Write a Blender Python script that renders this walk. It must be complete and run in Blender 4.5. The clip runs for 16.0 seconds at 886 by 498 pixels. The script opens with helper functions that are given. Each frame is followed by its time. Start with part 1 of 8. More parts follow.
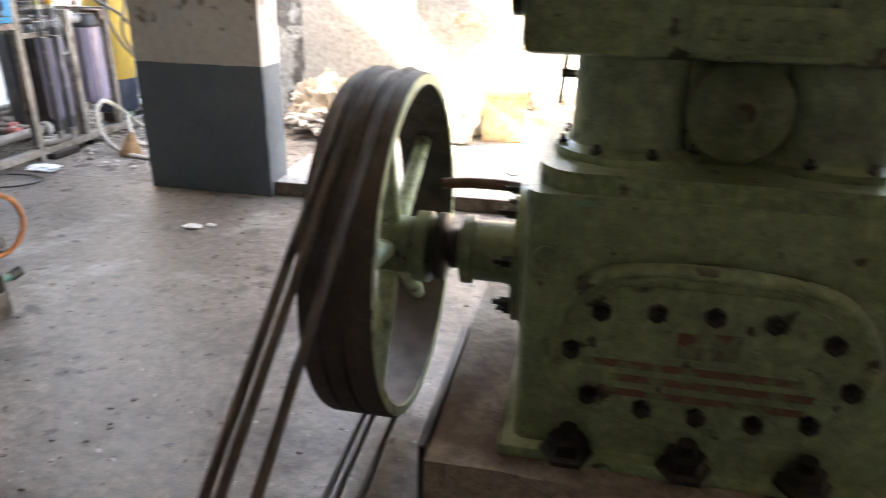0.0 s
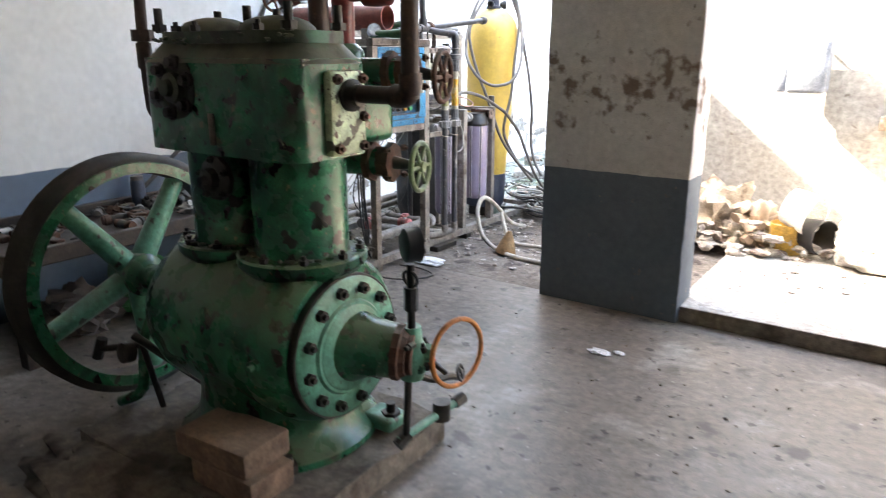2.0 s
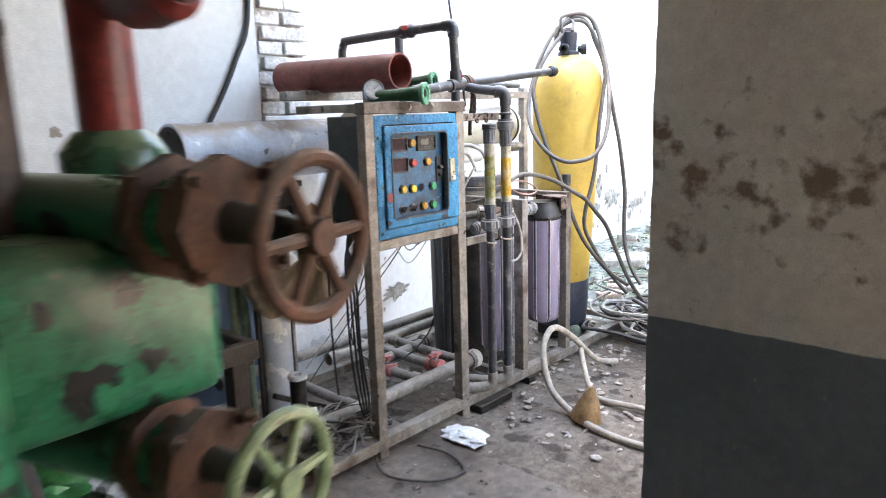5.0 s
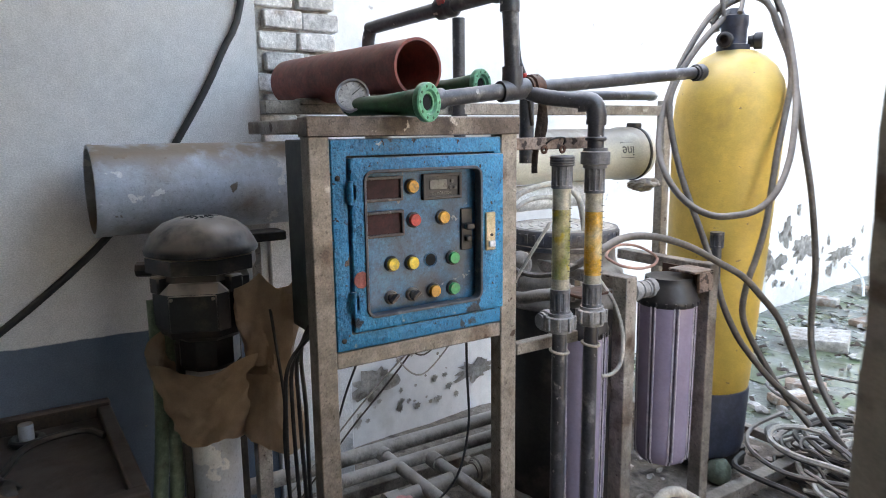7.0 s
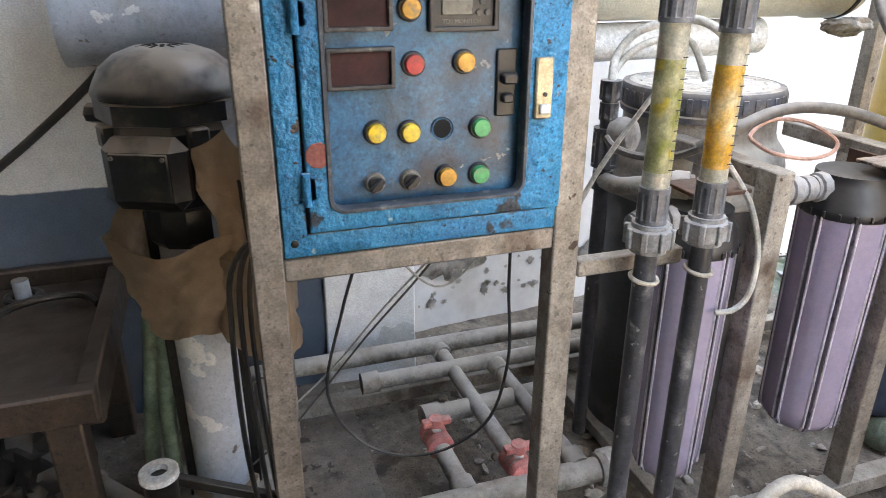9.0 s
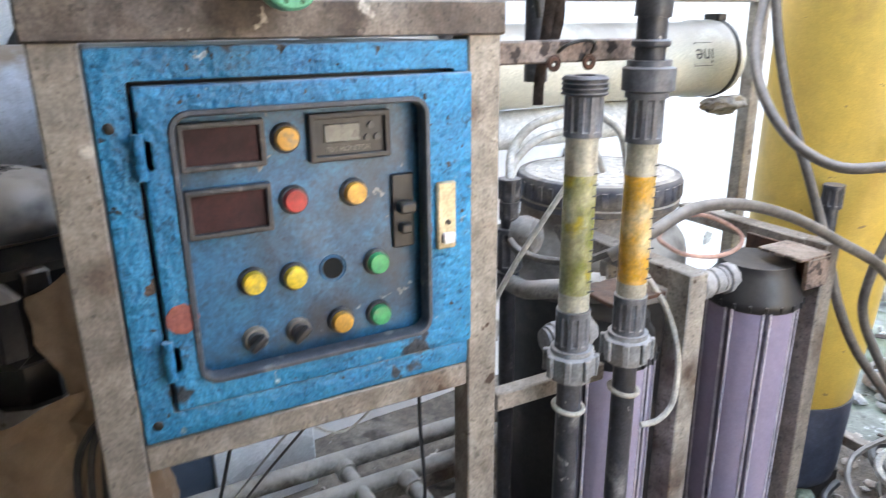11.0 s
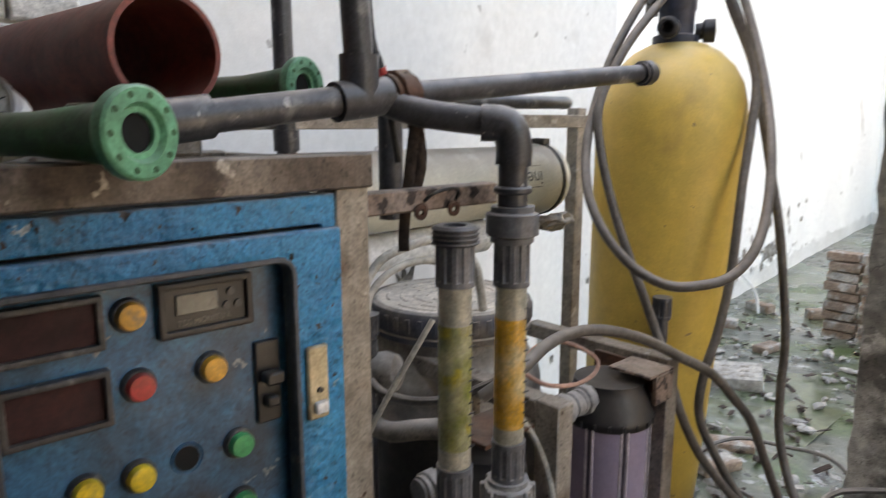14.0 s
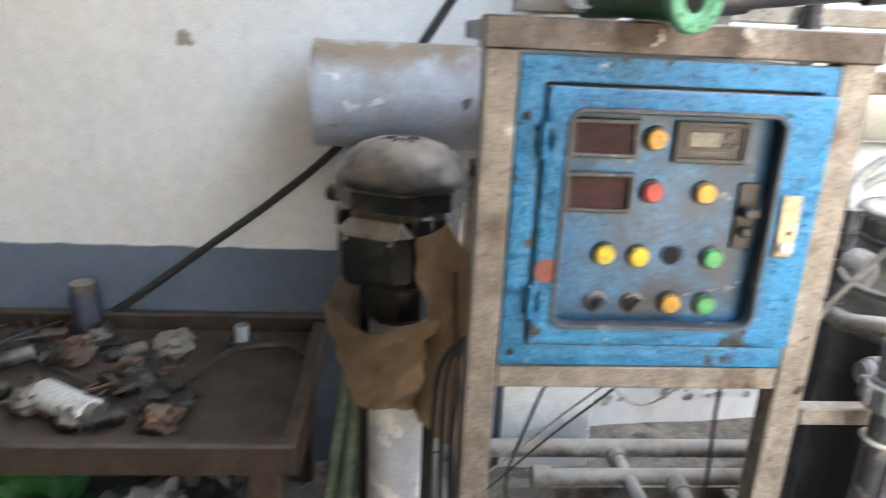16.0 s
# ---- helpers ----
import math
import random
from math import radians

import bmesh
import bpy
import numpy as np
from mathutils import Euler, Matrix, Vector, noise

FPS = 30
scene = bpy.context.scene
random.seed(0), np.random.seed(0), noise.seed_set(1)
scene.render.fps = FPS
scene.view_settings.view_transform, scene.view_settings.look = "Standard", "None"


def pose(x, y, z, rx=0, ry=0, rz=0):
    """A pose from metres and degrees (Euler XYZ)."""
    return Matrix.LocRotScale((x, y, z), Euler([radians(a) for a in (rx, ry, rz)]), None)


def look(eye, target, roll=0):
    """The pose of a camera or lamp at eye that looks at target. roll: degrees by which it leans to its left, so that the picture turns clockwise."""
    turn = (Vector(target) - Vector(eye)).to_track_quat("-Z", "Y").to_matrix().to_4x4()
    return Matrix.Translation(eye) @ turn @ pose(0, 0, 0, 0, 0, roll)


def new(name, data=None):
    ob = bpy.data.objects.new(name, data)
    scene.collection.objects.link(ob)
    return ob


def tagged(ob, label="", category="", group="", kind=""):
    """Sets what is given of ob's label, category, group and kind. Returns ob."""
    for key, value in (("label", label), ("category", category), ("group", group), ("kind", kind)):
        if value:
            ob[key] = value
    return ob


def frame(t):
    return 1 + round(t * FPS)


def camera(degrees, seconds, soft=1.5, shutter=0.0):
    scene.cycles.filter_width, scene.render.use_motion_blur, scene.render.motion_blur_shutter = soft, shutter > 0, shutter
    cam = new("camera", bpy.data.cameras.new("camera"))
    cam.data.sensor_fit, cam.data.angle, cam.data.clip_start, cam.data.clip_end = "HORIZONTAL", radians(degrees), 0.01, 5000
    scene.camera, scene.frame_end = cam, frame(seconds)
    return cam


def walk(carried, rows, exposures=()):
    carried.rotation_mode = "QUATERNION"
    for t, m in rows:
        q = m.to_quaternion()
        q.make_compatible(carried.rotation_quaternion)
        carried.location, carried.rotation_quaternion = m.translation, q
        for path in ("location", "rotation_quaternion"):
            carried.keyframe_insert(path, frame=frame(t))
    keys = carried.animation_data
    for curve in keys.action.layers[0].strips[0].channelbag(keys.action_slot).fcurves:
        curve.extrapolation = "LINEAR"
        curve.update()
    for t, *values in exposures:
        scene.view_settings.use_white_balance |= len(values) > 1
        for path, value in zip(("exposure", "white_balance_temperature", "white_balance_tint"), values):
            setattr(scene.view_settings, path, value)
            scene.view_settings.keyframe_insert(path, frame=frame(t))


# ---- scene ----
cam = camera(65.4, 16.0, soft=0.35, shutter=0.5)
PATH = [
    (0, (0.016, 0.042, 1.406), (-0.351, 1.852, 0.639), 1.1),
    (0.5, (-0.16, 0.064, 1.384), (-0.806, 1.815, 0.665), 2.5),
    (1, (-0.415, 0.16, 1.374), (-1.342, 1.796, 0.693), 1.7),
    (1.5, (-0.665, 0.202, 1.391), (-1.704, 1.795, 0.771), 2.1),
    (2, (-0.92, 0.237, 1.46), (-2.012, 1.82, 0.911), 0.1),
    (2.5, (-1.137, 0.38, 1.457), (-2.321, 1.905, 0.934), 0.1),
    (3, (-1.313, 0.579, 1.484), (-2.575, 2.07, 1.052), -0.4),
    (3.5, (-1.426, 0.757, 1.517), (-2.706, 2.25, 1.152), -1.6),
    (5.8, (-1.956, 2.449, 1.473), (-3.353, 3.808, 1.028), -0.5),
    (6, (-2.018, 2.573, 1.462), (-3.498, 3.853, 1.047), -1.1),
    (6.5, (-2.188, 2.896, 1.503), (-3.817, 4.006, 1.162), -1.2),
    (7, (-2.35, 3.094, 1.507), (-4.005, 4.166, 1.171), -0.7),
    (7.5, (-2.532, 3.285, 1.51), (-4.251, 4.221, 1.1), -1.4),
    (8, (-2.642, 3.492, 1.499), (-4.449, 4.228, 1.055), -0.1),
    (8.5, (-2.721, 3.628, 1.463), (-4.525, 4.224, 0.839), 1.0),
    (8.7, (-2.739, 3.649, 1.434), (-4.511, 4.212, 0.695), -0.1),
    (11, (-2.957, 3.735, 1.514), (-4.632, 4.633, 0.892), -0.6),
    (11.5, (-2.999, 3.755, 1.538), (-4.579, 4.853, 0.994), -0.8),
    (12, (-3.031, 3.773, 1.561), (-4.522, 5.032, 1.121), -0.8),
    (12.5, (-3.049, 3.782, 1.597), (-4.414, 5.221, 1.34), 0.3),
    (13, (-3.036, 3.76, 1.617), (-4.392, 5.221, 1.46), 0.2),
    (13.5, (-3.053, 3.752, 1.61), (-4.417, 5.198, 1.39), 0.1),
    (14, (-3.074, 3.729, 1.585), (-4.509, 5.075, 1.227), -0.0),
    (14.5, (-3.054, 3.709, 1.559), (-4.632, 4.857, 1.122), -0.1),
    (15, (-2.949, 3.695, 1.543), (-4.706, 4.527, 1.072), 1.0),
    (15.5, (-2.843, 3.69, 1.524), (-4.724, 4.148, 1.021), 1.7),
    (16, (-2.794, 3.576, 1.523), (-4.693, 3.717, 0.912), 2.7),
]

EXPOSURE = [
    (0.0, 4.79, 7650, 12), (0.5, 4.44, 7650, 12), (1.0, 4.34, 7550, 11), (1.5, 4.39, 7450, 11), (2.0, 4.54, 7450, 11), (2.5, 4.74, 7550, 12), (3.0, 4.72, 7550, 13), (3.5, 4.59, 7550, 12),
    (5.8, 4.34, 7650, 12), (6.5, 3.62, 7570, 12), (7.5, 3.8, 7800, 11), (8.0, 4.05, 7750, 12), (8.5, 4.15, 8250, 12), (11.0, 4.25, 7520, 11), (11.5, 4.03, 7570, 12), (12.0, 3.52, 7620, 15), (12.5, 2.97, 8520, 13),
    (13.0, 2.05, 9020, 14), (13.5, 2.0, 9020, 14), (14.0, 2.82, 8920, 14), (14.5, 3.37, 8370, 13), (15.0, 3.8, 8050, 12), (15.5, 3.75, 8250, 12), (16.0, 4.61, 8300, 11)]
walk(cam, [(t, look(eye, target, roll)) for t, eye, target, roll in PATH],
     exposures=EXPOSURE)

# ---- world, sun, exposure ----
SUN_DIR = Vector((0.755, 0.15, -0.64)).normalized()
world = bpy.data.worlds.new("sky")
scene.world = world
world.use_nodes = True
wn = world.node_tree.nodes
sky = wn.new("ShaderNodeTexSky")
sky.sky_type = "NISHITA"
sky.sun_disc = False
sky.sun_elevation = math.asin(-SUN_DIR.z)
sky.sun_rotation = math.atan2(-SUN_DIR.x, -SUN_DIR.y)
sky.air_density, sky.dust_density = 1.2, 4.0
wn["Background"].inputs[1].default_value = 0.15
world.node_tree.links.new(sky.outputs[0], wn["Background"].inputs[0])
sun = new("sun", bpy.data.lights.new("sun", "SUN"))
sun.data.energy, sun.data.angle, sun.data.color = 5.0, radians(0.5), (1.0, 0.95, 0.88)
sun.matrix_world = look((-20, -6, 20), Vector((-20, -6, 20)) + SUN_DIR)


# ---- materials ----
def surf(name, a, b, scale=5.0, rough=0.6, metal=0.0, bump=0.15, fine=70.0, stain=None, st_scale=4.0, lo=0.55, hi=0.62,
         dust=0.0, dust_col=(0.30, 0.26, 0.21), coat=0.0, stain2=None, st2_scale=14.0, lo2=0.62, hi2=0.66, rand=0.0, band=None, streak=False, gr=(0.76, 1.20), zstain=None, extra=(), grime=0.28, spk=0.16, pits=0.0, ragged=0.02):
    m = bpy.data.materials.new(name)
    m.use_nodes = True
    nt = m.node_tree
    n, k = nt.nodes, nt.links.new
    p = n["Principled BSDF"]
    geo = n.new("ShaderNodeNewGeometry")

    def noisy(sc, det=4.0, stretch=None):
        t = n.new("ShaderNodeTexNoise")
        t.inputs["Scale"].default_value, t.inputs["Detail"].default_value = sc, det
        if stretch:
            mp = n.new("ShaderNodeMapping")
            mp.inputs["Scale"].default_value = stretch
            k(geo.outputs["Position"], mp.inputs[0])
            k(mp.outputs[0], t.inputs["Vector"])
        else:
            k(geo.outputs["Position"], t.inputs["Vector"])
        return t.outputs["Fac"]

    def ramp(src, l, h):
        r = n.new("ShaderNodeMapRange")
        r.inputs["From Min"].default_value, r.inputs["From Max"].default_value = l, h
        r.clamp = True
        k(src, r.inputs[0])
        return r.outputs[0]

    def mix(f, c1, c2, kind="MIX"):
        x = n.new("ShaderNodeMix")
        x.data_type, x.blend_type = "RGBA", kind
        for sock, v in ((x.inputs[0], f), (x.inputs[6], c1), (x.inputs[7], c2)):
            if isinstance(v, (int, float)):
                sock.default_value = v
            elif isinstance(v, tuple):
                sock.default_value = (*v, 1)
            else:
                k(v, sock)
        return x.outputs[2]

    col = mix(ramp(noisy(scale, 6.0, (1, 1, 0.25) if streak else None), 0.33, 0.67), a, b)
    if band:
        z0, c1, c2 = band
        sep = n.new("ShaderNodeSeparateXYZ")
        k(geo.outputs["Position"], sep.inputs[0])
        wob = n.new("ShaderNodeMath")
        wob.operation = "MULTIPLY_ADD"
        k(noisy(9.0, 7.0), wob.inputs[0])
        wob.inputs[1].default_value = ragged
        k(sep.outputs["Z"], wob.inputs[2])
        low = mix(ramp(noisy(scale * 1.3, 6.0), 0.3, 0.7), c1, c2)
        col = mix(ramp(wob.outputs[0], z0 + 0.008, z0 + 0.013), low, col)
    if stain:
        col = mix(ramp(noisy(st_scale, 7.0), lo, hi), col, stain)
    if stain2:
        col = mix(ramp(noisy(st2_scale, 7.0), lo2, hi2), col, stain2)
    for c_, sc_, l_, h_ in extra:
        col = mix(ramp(noisy(sc_, 8.0), l_, h_), col, c_)
    if zstain:
        z0, z1, zc, zs, zl, zh = zstain
        sz = n.new("ShaderNodeSeparateXYZ")
        k(geo.outputs["Position"], sz.inputs[0])
        mid, half = (z0 + z1) / 2, (z1 - z0) / 2
        off = n.new("ShaderNodeMath")
        off.operation = "SUBTRACT"
        k(sz.outputs["Z"], off.inputs[0])
        off.inputs[1].default_value = mid
        ab = n.new("ShaderNodeMath")
        ab.operation = "ABSOLUTE"
        k(off.outputs[0], ab.inputs[0])
        win = n.new("ShaderNodeMapRange")
        win.inputs["From Min"].default_value, win.inputs["From Max"].default_value = half, half * 0.2
        win.inputs["To Min"].default_value, win.inputs["To Max"].default_value = -0.12, 0.06
        k(ab.outputs[0], win.inputs[0])
        sm = n.new("ShaderNodeMath")
        sm.operation = "ADD"
        k(noisy(zs, 8.0), sm.inputs[0])
        k(win.outputs[0], sm.inputs[1])
        col = mix(ramp(sm.outputs[0], zl, zh), col, zc)
    if grime:
        gm = n.new("ShaderNodeMapRange")
        gm.inputs["From Min"].default_value, gm.inputs["From Max"].default_value = 0.30, 0.62
        gm.inputs["To Min"].default_value, gm.inputs["To Max"].default_value = 1.0 + 0.35 * grime, 1.0 - grime
        k(noisy(19.0, 9.0), gm.inputs[0])
        gc = n.new("ShaderNodeCombineColor")
        for c in range(3):
            k(gm.outputs[0], gc.inputs[c])
        col = mix(1.0, col, gc.outputs[0], "MULTIPLY")
    grain = noisy(fine, 3.0)
    gn = n.new("ShaderNodeMapRange")
    gn.inputs["From Min"].default_value, gn.inputs["From Max"].default_value = 0.3, 0.7
    gn.inputs["To Min"].default_value, gn.inputs["To Max"].default_value = gr
    k(grain, gn.inputs[0])
    cmb = n.new("ShaderNodeCombineColor")
    for c in range(3):
        k(gn.outputs[0], cmb.inputs[c])
    col = mix(1.0, col, cmb.outputs[0], "MULTIPLY")
    if spk:
        sn = n.new("ShaderNodeMapRange")
        sn.inputs["From Min"].default_value, sn.inputs["From Max"].default_value = 0.34, 0.66
        sn.inputs["To Min"].default_value, sn.inputs["To Max"].default_value = 1.0 - spk, 1.0 + spk
        k(noisy(230.0, 5.0), sn.inputs[0])
        sc_ = n.new("ShaderNodeCombineColor")
        for c in range(3):
            k(sn.outputs[0], sc_.inputs[c])
        col = mix(1.0, col, sc_.outputs[0], "MULTIPLY")
    if pits:
        col = mix(ramp(noisy(95.0, 6.0), 0.615, 0.65), col, mix(1.0, col, (1 - pits, 1 - pits, 1 - pits), "MULTIPLY"))
    if rand:
        oi = n.new("ShaderNodeObjectInfo")
        hs = n.new("ShaderNodeHueSaturation")
        rr = n.new("ShaderNodeMapRange")
        rr.inputs["To Min"].default_value, rr.inputs["To Max"].default_value = 1 - rand, 1 + rand
        k(oi.outputs["Random"], rr.inputs[0])
        k(rr.outputs[0], hs.inputs["Value"])
        k(col, hs.inputs["Color"])
        col = hs.outputs[0]
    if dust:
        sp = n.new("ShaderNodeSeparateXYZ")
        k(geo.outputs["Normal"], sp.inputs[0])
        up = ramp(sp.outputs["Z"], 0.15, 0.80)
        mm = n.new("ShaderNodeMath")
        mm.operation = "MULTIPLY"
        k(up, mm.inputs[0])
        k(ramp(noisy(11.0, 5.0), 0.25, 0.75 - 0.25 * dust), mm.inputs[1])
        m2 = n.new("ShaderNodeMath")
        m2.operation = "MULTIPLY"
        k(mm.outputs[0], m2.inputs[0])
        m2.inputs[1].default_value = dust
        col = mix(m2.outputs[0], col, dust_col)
    k(col, p.inputs["Base Color"])
    rm = n.new("ShaderNodeMapRange")
    rm.inputs["To Min"].default_value, rm.inputs["To Max"].default_value = max(0.02, rough - 0.14), min(1.0, rough + 0.14)
    k(noisy(scale * 3 + 2, 4.0), rm.inputs[0])
    k(rm.outputs[0], p.inputs["Roughness"])
    p.inputs["Metallic"].default_value = metal
    p.inputs["Coat Weight"].default_value = coat
    if bump:
        bp = n.new("ShaderNodeBump")
        bp.inputs["Strength"].default_value, bp.inputs["Distance"].default_value = bump, 0.01
        ad = n.new("ShaderNodeMath")
        ad.operation = "ADD"
        k(noisy(fine * 0.35, 6.0), ad.inputs[0])
        k(noisy(scale * 2, 5.0), ad.inputs[1])
        k(ad.outputs[0], bp.inputs["Height"])
        k(bp.outputs[0], p.inputs["Normal"])
    return m


def clear(name, col, rough=0.1, ior=1.35, trans=0.9):
    m = bpy.data.materials.new(name)
    m.use_nodes = True
    p = m.node_tree.nodes["Principled BSDF"]
    p.inputs["Base Color"].default_value = (*col, 1)
    p.inputs["Roughness"].default_value, p.inputs["IOR"].default_value, p.inputs["Transmission Weight"].default_value = rough, ior, trans
    return m


M = {}
M["floor"] = surf("floor_concrete", (0.165, 0.132, 0.106), (0.245, 0.204, 0.170), 1.3, 0.44, bump=0.75, fine=34, stain=(0.095, 0.071, 0.056), st_scale=1.5,
                  lo=0.51, hi=0.68, stain2=(0.085, 0.064, 0.050), st2_scale=6, lo2=0.60, hi2=0.68, gr=(0.86, 1.12), spk=0.22, pits=0.4,
                  extra=(((0.33, 0.29, 0.25), 2.4, 0.56, 0.68), ((0.060, 0.042, 0.032), 15.0, 0.64, 0.665), ((0.38, 0.34, 0.30), 30.0, 0.68, 0.70)))
M["padlight"] = surf("pale_foundation_concrete", (0.24, 0.19, 0.152), (0.37, 0.315, 0.27), 3, 0.85, bump=0.8, fine=40, stain=(0.13, 0.085, 0.062), st_scale=2.6, lo=0.50, hi=0.60, pits=0.4)
M["pad"] = surf("foundation_concrete", (0.15, 0.118, 0.092), (0.235, 0.195, 0.16), 4, 0.9, bump=0.9, fine=40, stain=(0.08, 0.06, 0.045), st_scale=3)
M["yard"] = surf("dusty_yard_concrete", (0.40, 0.37, 0.33), (0.50, 0.465, 0.42), 2.0, 0.95, bump=0.6, fine=40, stain=(0.29, 0.255, 0.215), st_scale=2.2, lo=0.55, hi=0.7, pits=0.3)
M["dirt"] = surf("dirt_ground", (0.15, 0.118, 0.092), (0.25, 0.212, 0.175), 3, 0.95, bump=1.0, fine=40, stain=(0.075, 0.058, 0.046), st_scale=6, spk=0.25, pits=0.5, extra=(((0.38, 0.345, 0.305), 22.0, 0.66, 0.69),))
M["mud"] = surf("wet_mossy_mud", (0.10, 0.11, 0.085), (0.20, 0.205, 0.175), 2.6, 0.3, bump=0.7, fine=30, stain=(0.085, 0.125, 0.045), st_scale=1.6, lo=0.50, hi=0.62,
                stain2=(0.44, 0.44, 0.43), st2_scale=10, lo2=0.63, hi2=0.66, pits=0.6, extra=(((0.05, 0.048, 0.042), 12.0, 0.62, 0.66),))
M["puddle"] = surf("green_stagnant_water", (0.105, 0.125, 0.070), (0.135, 0.155, 0.095), 1.2, 0.12, bump=0.05, fine=20, stain=(0.20, 0.21, 0.185), st_scale=2.5, lo=0.52, hi=0.66, grime=0.1, spk=0.08)
M["bareplaster"] = surf("bare_crumbling_render", (0.30, 0.26, 0.22), (0.42, 0.38, 0.33), 12, 0.95, bump=1.0, fine=60, pits=0.5, stain=(0.14, 0.11, 0.09), st_scale=20, lo=0.58, hi=0.66)
M["west"] = surf("whitewashed_plaster", gr=(0.96, 1.03),a=(0.63, 0.625, 0.62), b=(0.71, 0.705, 0.70), scale=1.2, rough=0.85, bump=0.12, fine=30, band=(0.81, (0.085, 0.118, 0.165), (0.12, 0.155, 0.205)),
                 stain=(0.52, 0.46, 0.40), st_scale=2.6, lo=0.68, hi=0.76, stain2=(0.30, 0.25, 0.21), st2_scale=8, lo2=0.72, hi2=0.75, grime=0.07)
M["pillar"] = surf("painted_pillar_plaster", (0.50, 0.465, 0.435), (0.60, 0.565, 0.535), 1.5, 0.85, bump=0.25, fine=30, gr=(0.93, 1.05), band=(0.81, (0.085, 0.105, 0.125), (0.125, 0.145, 0.165)),
                   zstain=(0.88, 1.62, (0.205, 0.148, 0.118), 12.0, 0.56, 0.68), stain2=(0.24, 0.20, 0.175), st2_scale=17, lo2=0.67, hi2=0.74, grime=0.1, spk=0.1)
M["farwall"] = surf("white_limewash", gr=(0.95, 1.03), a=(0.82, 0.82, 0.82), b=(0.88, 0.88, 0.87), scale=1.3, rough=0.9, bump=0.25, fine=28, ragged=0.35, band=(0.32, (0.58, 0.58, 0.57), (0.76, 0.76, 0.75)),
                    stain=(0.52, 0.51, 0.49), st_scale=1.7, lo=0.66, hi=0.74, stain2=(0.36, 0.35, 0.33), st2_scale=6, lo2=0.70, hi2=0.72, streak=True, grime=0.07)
M["greywash"] = surf("grey_limewash", (0.68, 0.68, 0.68), (0.76, 0.76, 0.755), 1.3, 0.9, gr=(0.96, 1.03), bump=0.25, fine=28, stain=(0.58, 0.57, 0.555), st_scale=3.0, lo=0.60, hi=0.72, stain2=(0.42, 0.41, 0.40), st2_scale=11, lo2=0.71, hi2=0.735, streak=True, grime=0.05, spk=0.05)
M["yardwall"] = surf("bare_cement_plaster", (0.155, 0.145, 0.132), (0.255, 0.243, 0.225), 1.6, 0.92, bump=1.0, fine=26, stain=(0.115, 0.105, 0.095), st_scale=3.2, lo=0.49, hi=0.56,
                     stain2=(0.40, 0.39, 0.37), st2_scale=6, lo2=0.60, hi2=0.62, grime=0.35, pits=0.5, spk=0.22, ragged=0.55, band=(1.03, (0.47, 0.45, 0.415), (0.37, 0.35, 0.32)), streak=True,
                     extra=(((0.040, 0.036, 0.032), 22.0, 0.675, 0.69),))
# paler copy of the yard wall cement, with the sunlight put into its colour
M["yardpale"] = surf("sunlit_cement_plaster", (0.285, 0.267, 0.244), (0.345, 0.327, 0.302), 1.8, 0.92, bump=0.6, fine=26, stain=(0.25, 0.228, 0.204), st_scale=1.6, lo=0.62, hi=0.74,
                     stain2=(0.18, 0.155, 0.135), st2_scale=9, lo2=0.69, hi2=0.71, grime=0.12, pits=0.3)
M["ceil"] = surf("ceiling_plaster", (0.43, 0.41, 0.38), (0.50, 0.48, 0.45), 2, 0.9, grime=0.07)
M["wbrick"] = surf("whitewashed_brick", (0.66, 0.64, 0.61), (0.76, 0.74, 0.72), 9, 0.9, bump=0.7, fine=60, stain=(0.40, 0.33, 0.28), st_scale=9, lo=0.58, hi=0.68, rand=0.12)
M["mortar"] = surf("rough_mortar", (0.40, 0.375, 0.345), (0.54, 0.515, 0.48), 8, 0.95, bump=0.8, fine=50, stain=(0.26, 0.23, 0.20), st_scale=14, lo=0.56, hi=0.64)
M["brick"] = surf("clay_brick", (0.27, 0.185, 0.135), (0.37, 0.27, 0.205), 10, 0.92, bump=0.7, fine=60, stain=(0.48, 0.45, 0.41), st_scale=8, lo=0.5, hi=0.6, rand=0.18)
M["block"] = surf("dusty_fire_brick", (0.185, 0.115, 0.080), (0.25, 0.165, 0.115), 9, 0.95, bump=0.6, fine=60, dust=0.4, dust_col=(0.33, 0.25, 0.19))
M["green"] = surf("green_machine_enamel", (0.013, 0.130, 0.060), (0.026, 0.180, 0.090), 3, 0.28, bump=0.22, fine=40, stain=(0.013, 0.046, 0.025), st_scale=4.5, lo=0.52, hi=0.70,
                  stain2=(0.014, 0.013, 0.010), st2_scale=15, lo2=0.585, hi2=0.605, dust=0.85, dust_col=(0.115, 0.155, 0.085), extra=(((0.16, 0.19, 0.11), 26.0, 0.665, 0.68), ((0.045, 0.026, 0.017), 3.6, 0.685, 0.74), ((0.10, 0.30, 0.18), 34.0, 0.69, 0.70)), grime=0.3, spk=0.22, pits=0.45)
M["mint"] = surf("worn_mint_enamel", (0.085, 0.29, 0.19), (0.13, 0.36, 0.25), 6, 0.36, bump=0.15, fine=50, stain=(0.05, 0.06, 0.05), st_scale=16, lo=0.62, hi=0.66,
                 dust=0.4, dust_col=(0.35, 0.36, 0.28))
